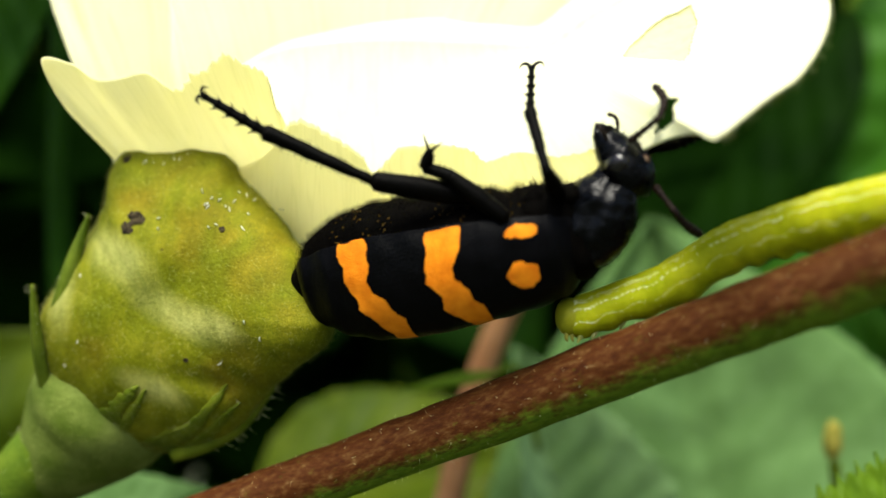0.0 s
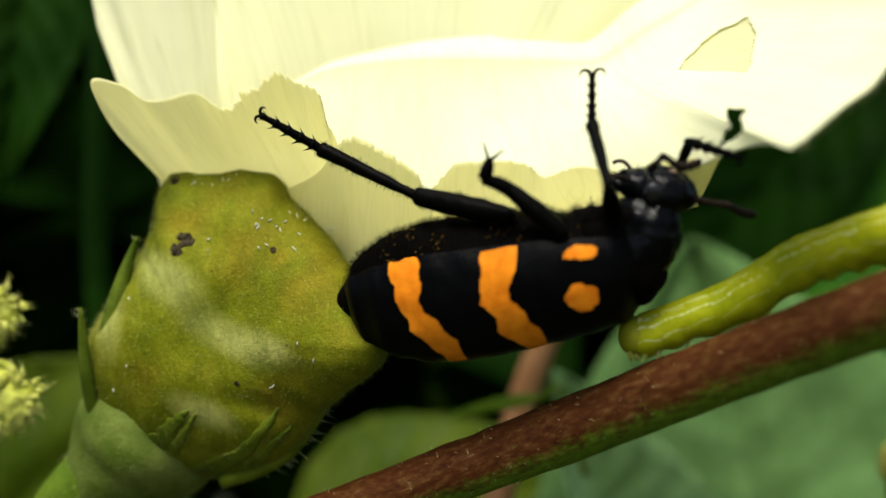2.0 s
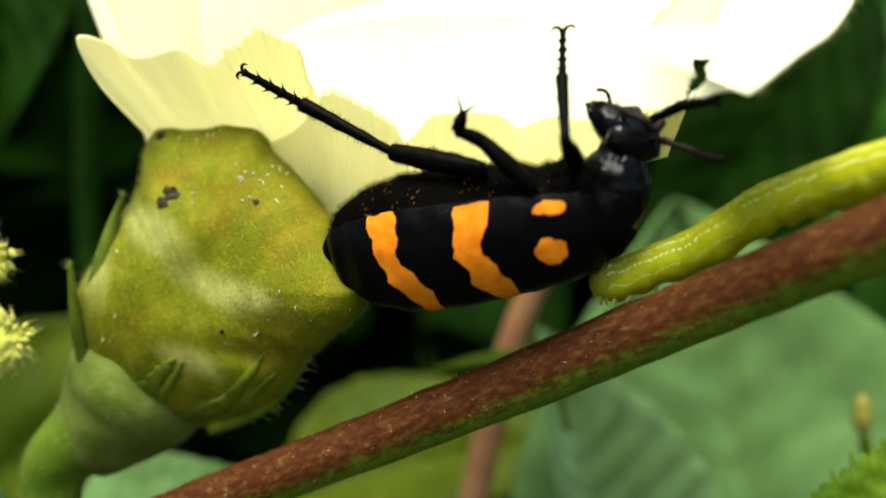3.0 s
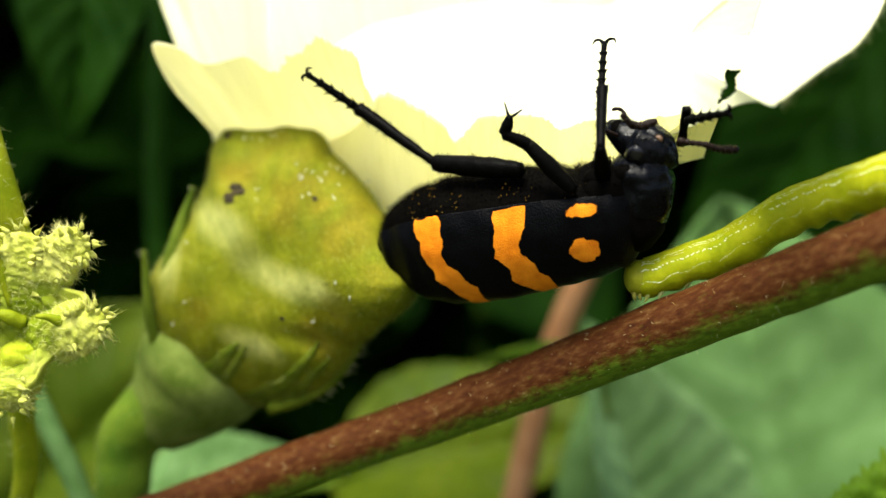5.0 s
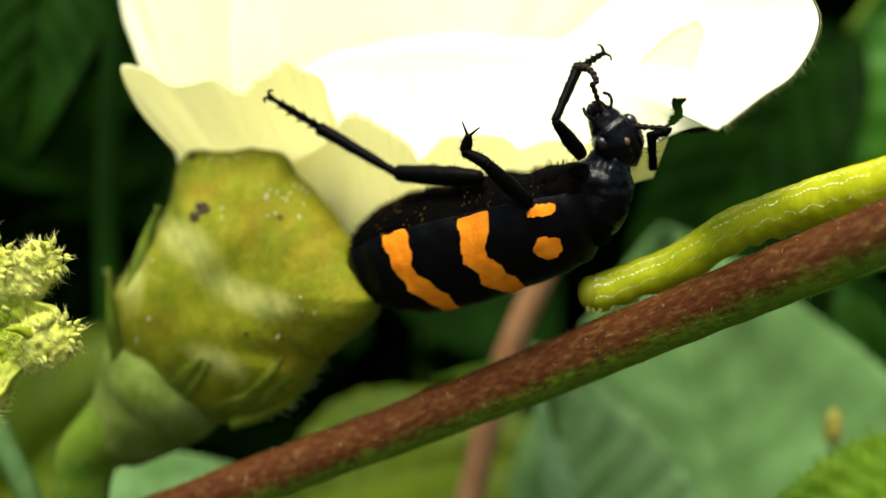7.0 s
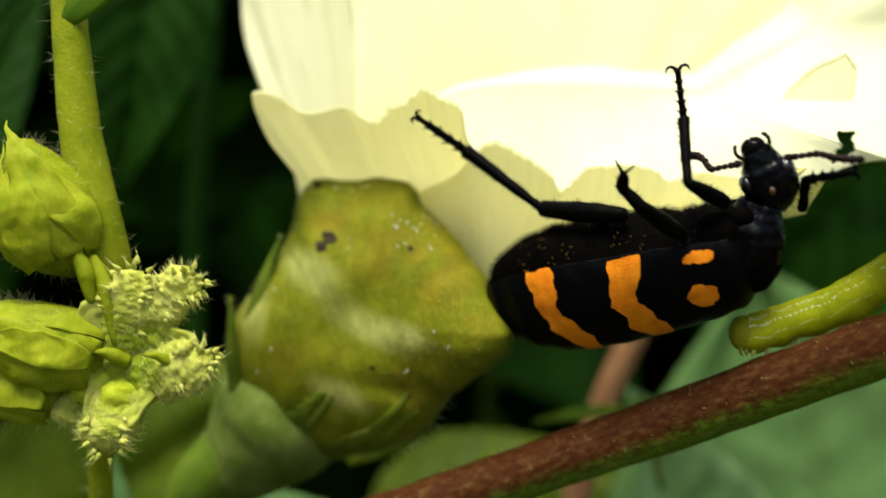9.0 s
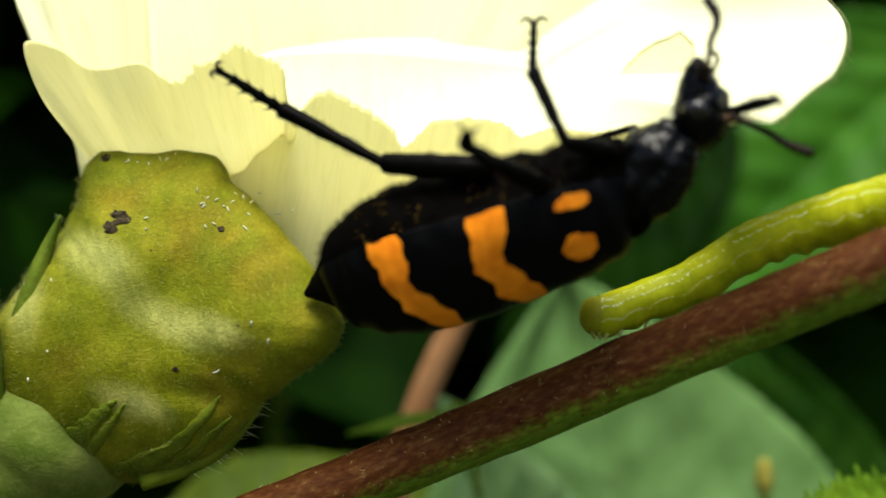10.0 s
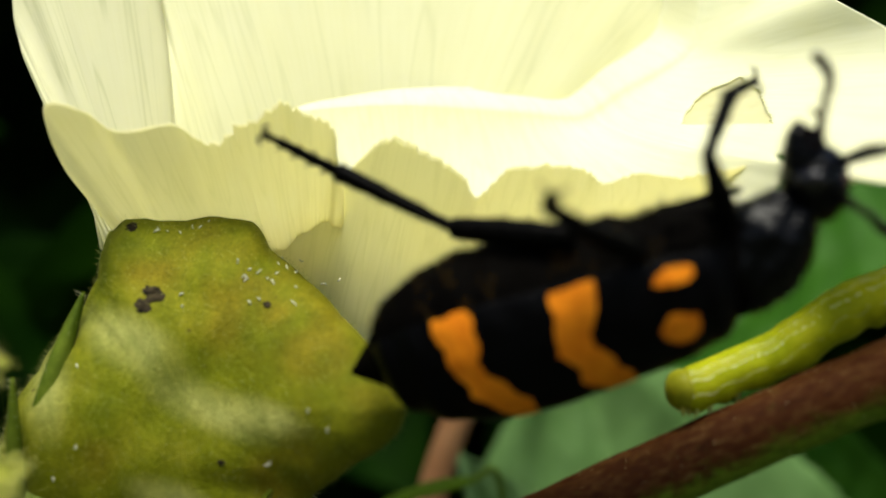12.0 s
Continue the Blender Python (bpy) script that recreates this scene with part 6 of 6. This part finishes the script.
    walk(p["club_b"], [
        (0.0, reach((24.55, -1.77, 0.05), (25.65, -0.27, -1.46))),
        (0.5, reach((24.07, -2.02, -0.04), (25.09, -0.37, -1.45))),
        (1.0, reach((23.55, -2.19, 0.05), (24.36, -0.34, -1.23))),
        (1.5, reach((23.94, -2.16, 0.80), (24.78, -0.16, -0.22))),
        (2.0, reach((24.19, -2.00, 1.81), (25.42, -0.05, 1.15))),
        (2.5, reach((24.00, -2.03, 2.00), (25.21, -0.00, 1.54))),
        (3.0, reach((24.13, -1.75, 2.41), (25.60, -0.02, 1.62))),
        (3.5, reach((24.14, -1.78, 3.30), (25.88, -0.31, 2.56))),
        (5.5, reach((23.61, -1.68, 2.91), (25.11, 0.08, 2.27))),
        (6.0, reach((23.55, -0.33, 5.21), (25.88, -0.16, 4.68))),
        (6.5, reach((26.15, -0.60, 1.73), (28.24, -0.67, 0.56))),
        (6.7, reach((25.52, -0.47, 3.05), (27.84, -0.40, 2.45))),
        (8.3, reach((23.82, -0.54, 3.62), (25.74, 0.80, 3.07))),
        (8.5, reach((23.40, -0.88, 3.71), (25.43, 0.30, 3.17))),
        (9.0, reach((23.93, -1.55, 4.85), (26.16, -1.59, 3.96))),
        (9.5, reach((26.28, -1.94, 2.43), (28.18, -2.30, 1.01))),
        (10.0, reach((26.54, -1.32, 0.45), (28.23, -1.89, -1.16))),
        (10.5, reach((25.07, -2.46, 1.53), (26.61, -0.99, 0.40))),
        (11.0, reach((24.51, -2.62, 1.20), (25.59, -0.55, 0.64))),
        (11.5, reach((24.27, -2.52, 1.81), (25.97, -1.10, 0.88))),
        (12.0, reach((24.87, -2.64, 0.41), (25.81, -0.86, -0.90))),
    ])
    walk(p["fore_femur"], [
        (0.0, reach((18.33, -2.00, 1.98), (18.36, -4.80, 3.53))),
        (0.5, reach((17.89, -2.00, 1.69), (18.34, -4.73, 3.30))),
        (1.0, reach((18.36, -2.00, 2.73), (18.42, -5.07, 3.62))),
        (1.5, reach((18.10, -2.00, 2.87), (18.17, -5.04, 3.87))),
        (2.0, reach((17.98, -2.00, 2.15), (18.34, -4.78, 3.69))),
        (2.5, reach((17.73, -2.00, 2.67), (18.12, -4.94, 3.87))),
        (3.0, reach((17.72, -2.00, 2.70), (17.88, -4.93, 3.99))),
        (3.5, reach((17.44, -2.00, 2.33), (18.03, -4.41, 4.34))),
        (5.5, reach((17.43, -2.00, 2.04), (18.19, -4.39, 4.03))),
        (6.0, reach((16.97, -2.00, 2.02), (17.70, -4.00, 4.41))),
        (6.5, reach((19.20, -2.00, 3.25), (18.69, -2.10, 6.41))),
        (6.7, reach((19.26, -2.00, 3.17), (18.54, -3.66, 5.81))),
        (8.3, reach((18.94, -2.00, 3.10), (18.61, -3.85, 5.69))),
        (8.5, reach((18.58, -2.00, 3.36), (18.80, -3.81, 5.99))),
        (9.0, reach((18.18, -2.00, 3.17), (16.65, -4.00, 5.14))),
        (9.5, reach((18.02, -2.00, 3.07), (16.77, -4.60, 4.46))),
        (10.0, reach((18.66, -2.00, 2.10), (16.78, -4.13, 3.57))),
        (10.5, reach((18.84, -2.00, 2.14), (18.46, -3.90, 4.68))),
        (11.0, reach((18.92, -2.00, 2.42), (19.21, -3.62, 5.17))),
        (11.5, reach((18.55, -2.00, 2.08), (19.16, -1.69, 5.21))),
        (12.0, reach((19.11, -2.00, 1.93), (18.99, -2.46, 5.09))),
    ])
    walk(p["fore_tibia"], [
        (0.0, reach((18.36, -4.80, 3.53), (17.58, -2.43, 7.15))),
        (0.5, reach((18.34, -4.73, 3.30), (17.68, -2.40, 6.98))),
        (1.0, reach((18.42, -5.07, 3.62), (17.85, -2.50, 7.14))),
        (1.5, reach((18.17, -5.04, 3.87), (17.73, -2.67, 7.56))),
        (2.0, reach((18.34, -4.78, 3.69), (17.67, -2.65, 7.47))),
        (2.5, reach((18.12, -4.94, 3.87), (17.78, -2.95, 7.77))),
        (3.0, reach((17.88, -4.93, 3.99), (17.77, -2.61, 7.72))),
        (3.5, reach((18.03, -4.41, 4.34), (18.17, -1.57, 7.70))),
        (5.5, reach((18.19, -4.39, 4.03), (18.23, -1.72, 7.53))),
        (6.0, reach((17.70, -4.00, 4.41), (17.27, -0.89, 7.49))),
        (6.5, reach((18.69, -2.10, 6.41), (20.22, 0.51, 9.60))),
        (6.7, reach((18.54, -3.66, 5.81), (20.45, -1.14, 8.87))),
        (8.3, reach((18.61, -3.85, 5.69), (20.21, -0.74, 8.36))),
        (8.5, reach((18.80, -3.81, 5.99), (20.12, -0.52, 8.60))),
        (9.0, reach((16.65, -4.00, 5.14), (16.83, -1.55, 8.79))),
        (9.5, reach((16.77, -4.60, 4.46), (17.03, -1.77, 7.82))),
        (10.0, reach((16.78, -4.13, 3.57), (16.17, -2.15, 7.45))),
        (10.5, reach((18.46, -3.90, 4.68), (18.66, -1.49, 8.36))),
        (11.0, reach((19.21, -3.62, 5.17), (21.10, -0.74, 7.90))),
        (11.5, reach((19.16, -1.69, 5.21), (20.71, 1.58, 7.71))),
        (12.0, reach((18.99, -2.46, 5.09), (21.01, 0.87, 7.14))),
    ])
    walk(p["fore_tarsus"], [
        (0.0, reach((17.58, -2.43, 7.15), (17.95, -0.96, 10.19))),
        (0.5, reach((17.68, -2.40, 6.98), (17.88, -0.90, 10.02))),
        (1.0, reach((17.85, -2.50, 7.14), (18.10, -1.08, 10.22))),
        (1.5, reach((17.73, -2.67, 7.56), (18.03, -1.35, 10.68))),
        (2.0, reach((17.67, -2.65, 7.47), (18.08, -1.87, 10.76))),
        (2.5, reach((17.78, -2.95, 7.77), (18.10, -2.00, 11.02))),
        (3.0, reach((17.77, -2.61, 7.72), (18.01, -1.19, 10.81))),
        (3.5, reach((18.17, -1.57, 7.70), (18.52, 0.03, 10.67))),
        (5.5, reach((18.23, -1.72, 7.53), (18.66, -0.21, 10.55))),
        (6.0, reach((17.27, -0.89, 7.49), (17.41, 0.81, 10.43))),
        (6.5, reach((20.22, 0.51, 9.60), (22.00, 2.91, 11.22))),
        (6.7, reach((20.45, -1.14, 8.87), (22.05, 1.76, 9.64))),
        (8.3, reach((20.21, -0.74, 8.36), (21.97, 2.05, 9.17))),
        (8.5, reach((20.12, -0.52, 8.60), (21.68, 2.33, 9.62))),
        (9.0, reach((16.83, -1.55, 8.79), (17.22, -1.54, 12.17))),
        (9.5, reach((17.03, -1.77, 7.82), (17.88, 0.18, 10.47))),
        (10.0, reach((16.17, -2.15, 7.45), (17.00, -0.21, 10.12))),
        (10.5, reach((18.66, -1.49, 8.36), (18.94, -1.63, 11.74))),
        (11.0, reach((21.10, -0.74, 7.90), (22.94, 1.94, 6.90))),
        (11.5, reach((20.71, 1.58, 7.71), (22.23, 4.51, 8.51))),
        (12.0, reach((21.01, 0.87, 7.14), (22.84, 3.73, 7.20))),
    ])
    walk(p["hind_femur"], [
        (0.0, reach((13.87, -2.60, 2.78), (8.44, -4.88, 4.71))),
        (0.5, reach((12.77, -2.60, 2.73), (7.07, -2.98, 5.15))),
        (1.0, reach((12.59, -2.60, 2.96), (6.99, -1.01, 5.10))),
        (1.5, reach((12.62, -2.60, 2.91), (7.01, -1.07, 5.05))),
        (2.0, reach((12.35, -2.60, 3.04), (6.61, -1.78, 5.25))),
        (2.5, reach((12.32, -2.60, 3.13), (6.58, -1.84, 5.35))),
        (3.0, reach((12.32, -2.60, 3.18), (6.52, -1.79, 5.21))),
        (3.5, reach((12.40, -2.60, 3.54), (6.48, -1.93, 5.25))),
        (5.5, reach((12.54, -2.60, 3.48), (6.54, -2.11, 4.94))),
        (6.0, reach((12.42, -2.60, 3.76), (6.43, -2.21, 5.29))),
        (6.5, reach((12.50, -2.60, 3.17), (6.72, -1.90, 5.33))),
        (6.7, reach((12.50, -2.60, 3.33), (6.67, -1.95, 5.33))),
        (8.3, reach((12.50, -2.60, 3.75), (6.55, -2.00, 5.41))),
        (8.5, reach((12.34, -2.60, 3.68), (6.40, -1.71, 5.24))),
        (9.0, reach((12.03, -2.60, 3.82), (6.21, -0.97, 5.23))),
        (9.5, reach((12.50, -2.60, 3.65), (6.58, -1.82, 5.34))),
        (10.0, reach((12.54, -2.60, 3.28), (6.80, -1.46, 5.33))),
        (10.5, reach((12.06, -2.60, 3.05), (6.78, -0.04, 5.04))),
        (11.0, reach((11.80, -2.60, 3.24), (6.60, 0.26, 5.04))),
        (11.5, reach((12.67, -2.60, 3.02), (6.95, -1.06, 4.86))),
        (12.0, reach((12.17, -2.60, 3.36), (6.68, -0.26, 5.05))),
    ])
    walk(p["hind_tibia"], [
        (0.0, reach((8.44, -4.88, 4.71), (2.93, -6.43, 8.57))),
        (0.5, reach((7.07, -2.98, 5.15), (1.39, -3.03, 9.07))),
        (1.0, reach((6.99, -1.01, 5.10), (1.78, -3.84, 8.63))),
        (1.5, reach((7.01, -1.07, 5.05), (1.86, -3.97, 8.61))),
        (2.0, reach((6.61, -1.78, 5.25), (0.92, -1.93, 9.14))),
        (2.5, reach((6.58, -1.84, 5.35), (0.96, -2.44, 9.31))),
        (3.0, reach((6.52, -1.79, 5.21), (0.90, -1.72, 9.22))),
        (3.5, reach((6.48, -1.93, 5.25), (1.13, -1.08, 9.52))),
        (5.5, reach((6.54, -2.11, 4.94), (1.46, -1.36, 9.55))),
        (6.0, reach((6.43, -2.21, 5.29), (1.51, -0.47, 9.81))),
        (6.5, reach((6.72, -1.90, 5.33), (1.69, -0.97, 9.95))),
        (6.7, reach((6.67, -1.95, 5.33), (1.62, -1.26, 9.98))),
        (8.3, reach((6.55, -2.00, 5.41), (1.49, -1.28, 10.04))),
        (8.5, reach((6.40, -1.71, 5.24), (1.41, -1.21, 9.97))),
        (9.0, reach((6.21, -0.97, 5.23), (1.57, -0.24, 10.29))),
        (9.5, reach((6.58, -1.82, 5.34), (1.99, -0.67, 10.36))),
        (10.0, reach((6.80, -1.46, 5.33), (1.89, -0.15, 10.00))),
        (10.5, reach((6.78, -0.04, 5.04), (1.69, 1.62, 9.40))),
        (11.0, reach((6.60, 0.26, 5.04), (1.54, 2.16, 9.33))),
        (11.5, reach((6.95, -1.06, 4.86), (1.75, 0.62, 9.07))),
        (12.0, reach((6.68, -0.26, 5.05), (1.57, 1.23, 9.44))),
    ])
    walk(p["hind_tarsus"], [
        (0.0, reach((2.93, -6.43, 8.57), (-0.19, -7.65, 11.42))),
        (0.5, reach((1.39, -3.03, 9.07), (-1.27, -5.17, 11.84))),
        (1.0, reach((1.78, -3.84, 8.63), (-1.00, -5.89, 11.35))),
        (1.5, reach((1.86, -3.97, 8.61), (-1.13, -6.13, 11.02))),
        (2.0, reach((0.92, -1.93, 9.14), (-1.97, -4.05, 11.70))),
        (2.5, reach((0.96, -2.44, 9.31), (-1.94, -4.57, 11.84))),
        (3.0, reach((0.90, -1.72, 9.22), (-1.92, -3.90, 11.79))),
        (3.5, reach((1.13, -1.08, 9.52), (-1.58, -2.93, 12.45))),
        (5.5, reach((1.46, -1.36, 9.55), (-1.09, -3.15, 12.66))),
        (6.0, reach((1.51, -0.47, 9.81), (-1.04, -2.11, 12.99))),
        (6.5, reach((1.69, -0.97, 9.95), (-0.79, -2.64, 13.17))),
        (6.7, reach((1.62, -1.26, 9.98), (-0.85, -3.07, 13.14))),
        (8.3, reach((1.49, -1.28, 10.04), (-0.80, -3.00, 13.38))),
        (8.5, reach((1.41, -1.21, 9.97), (-0.93, -2.93, 13.27))),
        (9.0, reach((1.57, -0.24, 10.29), (-0.89, -1.65, 13.65))),
        (9.5, reach((1.99, -0.67, 10.36), (-0.44, -1.98, 13.79))),
        (10.0, reach((1.89, -0.15, 10.00), (-0.53, -1.50, 13.42))),
        (10.5, reach((1.69, 1.62, 9.40), (-1.10, 0.43, 12.59))),
        (11.0, reach((1.54, 2.16, 9.33), (-1.43, 0.96, 12.34))),
        (11.5, reach((1.75, 0.62, 9.07), (-1.16, -0.66, 12.12))),
        (12.0, reach((1.57, 1.23, 9.44), (-1.25, -0.00, 12.58))),
    ])
    walk(p["middle_femur"], [
        (0.0, reach((15.29, -3.30, 1.35), (12.70, -3.88, 4.21))),
        (0.5, reach((15.47, -3.30, 1.44), (12.69, -3.89, 4.12))),
        (1.0, reach((15.58, -3.30, 1.47), (12.71, -3.90, 4.04))),
        (1.5, reach((15.51, -3.30, 1.57), (12.66, -3.89, 4.17))),
        (2.0, reach((15.32, -3.30, 1.59), (12.80, -3.89, 4.50))),
        (2.5, reach((15.28, -3.30, 1.69), (12.87, -3.89, 4.70))),
        (3.0, reach((15.26, -3.30, 1.68), (12.96, -3.90, 4.78))),
        (3.5, reach((15.39, -3.30, 1.69), (13.34, -3.89, 4.95))),
        (5.5, reach((15.80, -3.30, 1.78), (13.73, -3.88, 5.03))),
        (6.5, reach((15.46, -3.30, 1.04), (13.82, -4.39, 4.41))),
        (8.5, reach((15.23, -3.30, 1.95), (13.67, -6.00, 4.28))),
        (9.0, reach((15.45, -3.30, 1.96), (14.04, -5.85, 4.55))),
        (9.5, reach((15.43, -3.30, 1.77), (13.99, -5.86, 4.34))),
        (10.0, reach((15.03, -3.30, 1.66), (13.23, -5.92, 3.91))),
        (10.5, reach((15.08, -3.30, 1.73), (13.23, -5.89, 3.98))),
        (11.0, reach((15.07, -3.30, 1.73), (13.04, -5.61, 4.13))),
        (11.5, reach((14.98, -3.30, 1.74), (13.20, -5.89, 4.05))),
        (12.0, reach((14.97, -3.30, 1.74), (12.94, -5.63, 4.12))),
    ])
    walk(p["middle_tibia"], [
        (0.0, reach((12.70, -3.88, 4.21), (11.32, -3.98, 5.02))),
        (0.5, reach((12.69, -3.89, 4.12), (11.37, -4.27, 4.93))),
        (1.0, reach((12.71, -3.90, 4.04), (11.50, -4.65, 4.77))),
        (1.5, reach((12.66, -3.89, 4.17), (11.47, -4.67, 4.90))),
        (2.0, reach((12.80, -3.89, 4.50), (11.59, -4.53, 5.33))),
        (2.5, reach((12.87, -3.89, 4.70), (11.63, -4.45, 5.55))),
        (3.0, reach((12.96, -3.90, 4.78), (11.75, -4.51, 5.62))),
        (3.5, reach((13.34, -3.89, 4.95), (12.23, -4.67, 5.79))),
        (5.5, reach((13.73, -3.88, 5.03), (12.54, -4.36, 5.99))),
        (6.5, reach((13.82, -4.39, 4.41), (12.64, -4.49, 5.49))),
        (8.5, reach((13.67, -6.00, 4.28), (12.68, -6.09, 5.54))),
        (9.0, reach((14.04, -5.85, 4.55), (13.25, -5.94, 5.94))),
        (9.5, reach((13.99, -5.86, 4.34), (13.07, -5.95, 5.64))),
        (10.0, reach((13.23, -5.92, 3.91), (12.24, -6.02, 5.16))),
        (10.5, reach((13.23, -5.89, 3.98), (12.28, -5.98, 5.27))),
        (11.0, reach((13.04, -5.61, 4.13), (12.08, -5.89, 5.38))),
        (11.5, reach((13.20, -5.89, 4.05), (12.23, -5.98, 5.33))),
        (12.0, reach((12.94, -5.63, 4.12), (11.99, -6.02, 5.35))),
    ])
    walk(p["middle_tarsus"], [
        (0.0, reach((11.32, -3.98, 5.02), (11.88, -4.34, 5.90))),
        (0.5, reach((11.37, -4.27, 4.93), (11.94, -4.66, 5.79))),
        (1.0, reach((11.50, -4.65, 4.77), (12.07, -4.84, 5.69))),
        (1.5, reach((11.47, -4.67, 4.90), (12.03, -4.86, 5.83))),
        (2.0, reach((11.59, -4.53, 5.33), (12.11, -4.73, 6.28))),
        (2.5, reach((11.63, -4.45, 5.55), (12.15, -4.64, 6.51))),
        (3.0, reach((11.75, -4.51, 5.62), (12.31, -4.69, 6.55))),
        (3.5, reach((12.23, -4.67, 5.79), (12.83, -4.86, 6.69))),
        (5.5, reach((12.54, -4.36, 5.99), (13.13, -4.54, 6.89))),
        (6.5, reach((12.64, -4.49, 5.49), (13.27, -4.68, 6.37))),
        (8.5, reach((12.68, -6.09, 5.54), (13.01, -6.87, 6.24))),
        (9.0, reach((13.25, -5.94, 5.94), (13.72, -6.43, 6.81))),
        (9.5, reach((13.07, -5.95, 5.64), (13.59, -6.62, 6.35))),
        (10.0, reach((12.24, -6.02, 5.16), (12.67, -6.82, 5.77))),
        (10.5, reach((12.28, -5.98, 5.27), (12.74, -6.72, 5.94))),
        (11.0, reach((12.08, -5.89, 5.38), (12.48, -6.63, 6.09))),
        (11.5, reach((12.23, -5.98, 5.33), (12.64, -6.76, 5.99))),
        (12.0, reach((11.99, -6.02, 5.35), (12.34, -6.86, 5.97))),
    ])
    walk(p["far_tibia"], [
        (0.0, reach((22.88, 1.20, 3.86), (25.24, 0.11, 3.84))),
        (0.5, reach((22.52, 1.20, 3.37), (24.36, -0.63, 3.54))),
        (1.0, reach((22.30, 1.20, 3.89), (24.30, -0.46, 3.90))),
        (1.5, reach((20.81, 1.20, 5.27), (22.99, 0.06, 4.43))),
        (2.0, reach((21.70, 1.20, 4.45), (22.66, -0.89, 5.67))),
        (2.5, reach((21.64, 1.20, 3.86), (22.25, -0.81, 5.39))),
        (3.0, reach((21.78, 1.20, 4.54), (23.84, -0.31, 5.04))),
        (3.5, reach((22.07, 1.20, 4.10), (24.11, -0.39, 4.33))),
        (5.5, reach((21.82, 1.20, 2.32), (22.36, 0.12, 4.62))),
        (6.0, reach((22.06, 1.20, 1.07), (22.64, 0.09, 3.35))),
        (6.5, reach((22.32, 1.20, 0.42), (23.93, -0.44, 1.64))),
        (6.7, reach((23.02, 1.20, 0.63), (23.67, -0.41, 2.56))),
        (8.3, reach((22.56, 1.20, 1.99), (23.09, -0.42, 3.95))),
        (8.5, reach((22.05, 1.20, 1.76), (22.57, -0.29, 3.83))),
        (9.0, reach((22.03, 1.20, 1.39), (22.78, -0.35, 3.34))),
        (9.5, reach((24.17, 1.20, 2.44), (25.68, -0.81, 3.12))),
        (10.0, reach((25.18, 1.20, 1.75), (26.31, -1.12, 2.04))),
        (10.5, reach((24.33, 1.20, 1.75), (25.51, -1.10, 2.04))),
        (11.0, reach((24.18, 1.20, 2.32), (25.32, -1.00, 3.12))),
        (11.5, reach((23.48, 1.20, 2.76), (24.81, -0.92, 3.48))),
        (12.0, reach((24.72, 1.20, 2.46), (25.74, -1.14, 2.96))),
    ])
    walk(p["far_tarsus"], [
        (0.0, reach((25.24, 0.11, 3.84), (27.46, -2.71, 4.09))),
        (0.5, reach((24.36, -0.63, 3.54), (25.96, -3.85, 3.29))),
        (1.0, reach((24.30, -0.46, 3.90), (26.64, -3.19, 4.03))),
        (1.5, reach((22.99, 0.06, 4.43), (25.37, -2.64, 4.25))),
        (2.0, reach((22.66, -0.89, 5.67), (25.16, -2.98, 4.14))),
        (2.5, reach((22.25, -0.81, 5.39), (25.34, -2.60, 4.97))),
        (3.0, reach((23.84, -0.31, 5.04), (25.95, -3.21, 4.81))),
        (3.5, reach((24.11, -0.39, 4.33), (25.92, -3.49, 4.65))),
        (5.5, reach((22.36, 0.12, 4.62), (25.66, -1.33, 4.59))),
        (6.0, reach((22.64, 0.09, 3.35), (25.95, -0.53, 4.62))),
        (6.5, reach((23.93, -0.44, 1.64), (24.47, -3.50, 3.46))),
        (6.7, reach((23.67, -0.41, 2.56), (27.13, -1.39, 2.53))),
        (8.3, reach((23.09, -0.42, 3.95), (26.38, -1.85, 3.65))),
        (8.5, reach((22.57, -0.29, 3.83), (25.87, -1.62, 3.28))),
        (9.0, reach((22.78, -0.35, 3.34), (25.66, -2.51, 3.47))),
        (9.5, reach((25.68, -0.81, 3.12), (25.84, -4.33, 3.85))),
        (10.0, reach((26.31, -1.12, 2.04), (26.96, -4.65, 2.34))),
        (10.5, reach((25.51, -1.10, 2.04), (26.18, -4.59, 2.57))),
        (11.0, reach((25.32, -1.00, 3.12), (26.45, -4.38, 3.59))),
        (11.5, reach((24.81, -0.92, 3.48), (26.00, -4.27, 4.02))),
        (12.0, reach((25.74, -1.14, 2.96), (25.91, -4.71, 3.36))),
    ])
    # two loose petals lift a little as the beetle climbs on
    lifts = ((0.0, 0, 0), (3.7, 0, 0.1), (6.5, 0.2, 0.4), (8.5, 0.25, 0.5), (9.5, 0.4, 0.8), (10.0, 0.7, 1.5), (10.5, 0.9, 1.8), (11.0, 1.1, 2.1), (11.5, 1.2, 2.2), (12.0, 1.3, 2.3))
    walk(PETALS["shaded"], [(t, pose(x * MM, 0, z * MM)) for t, x, z in lifts])


motions()
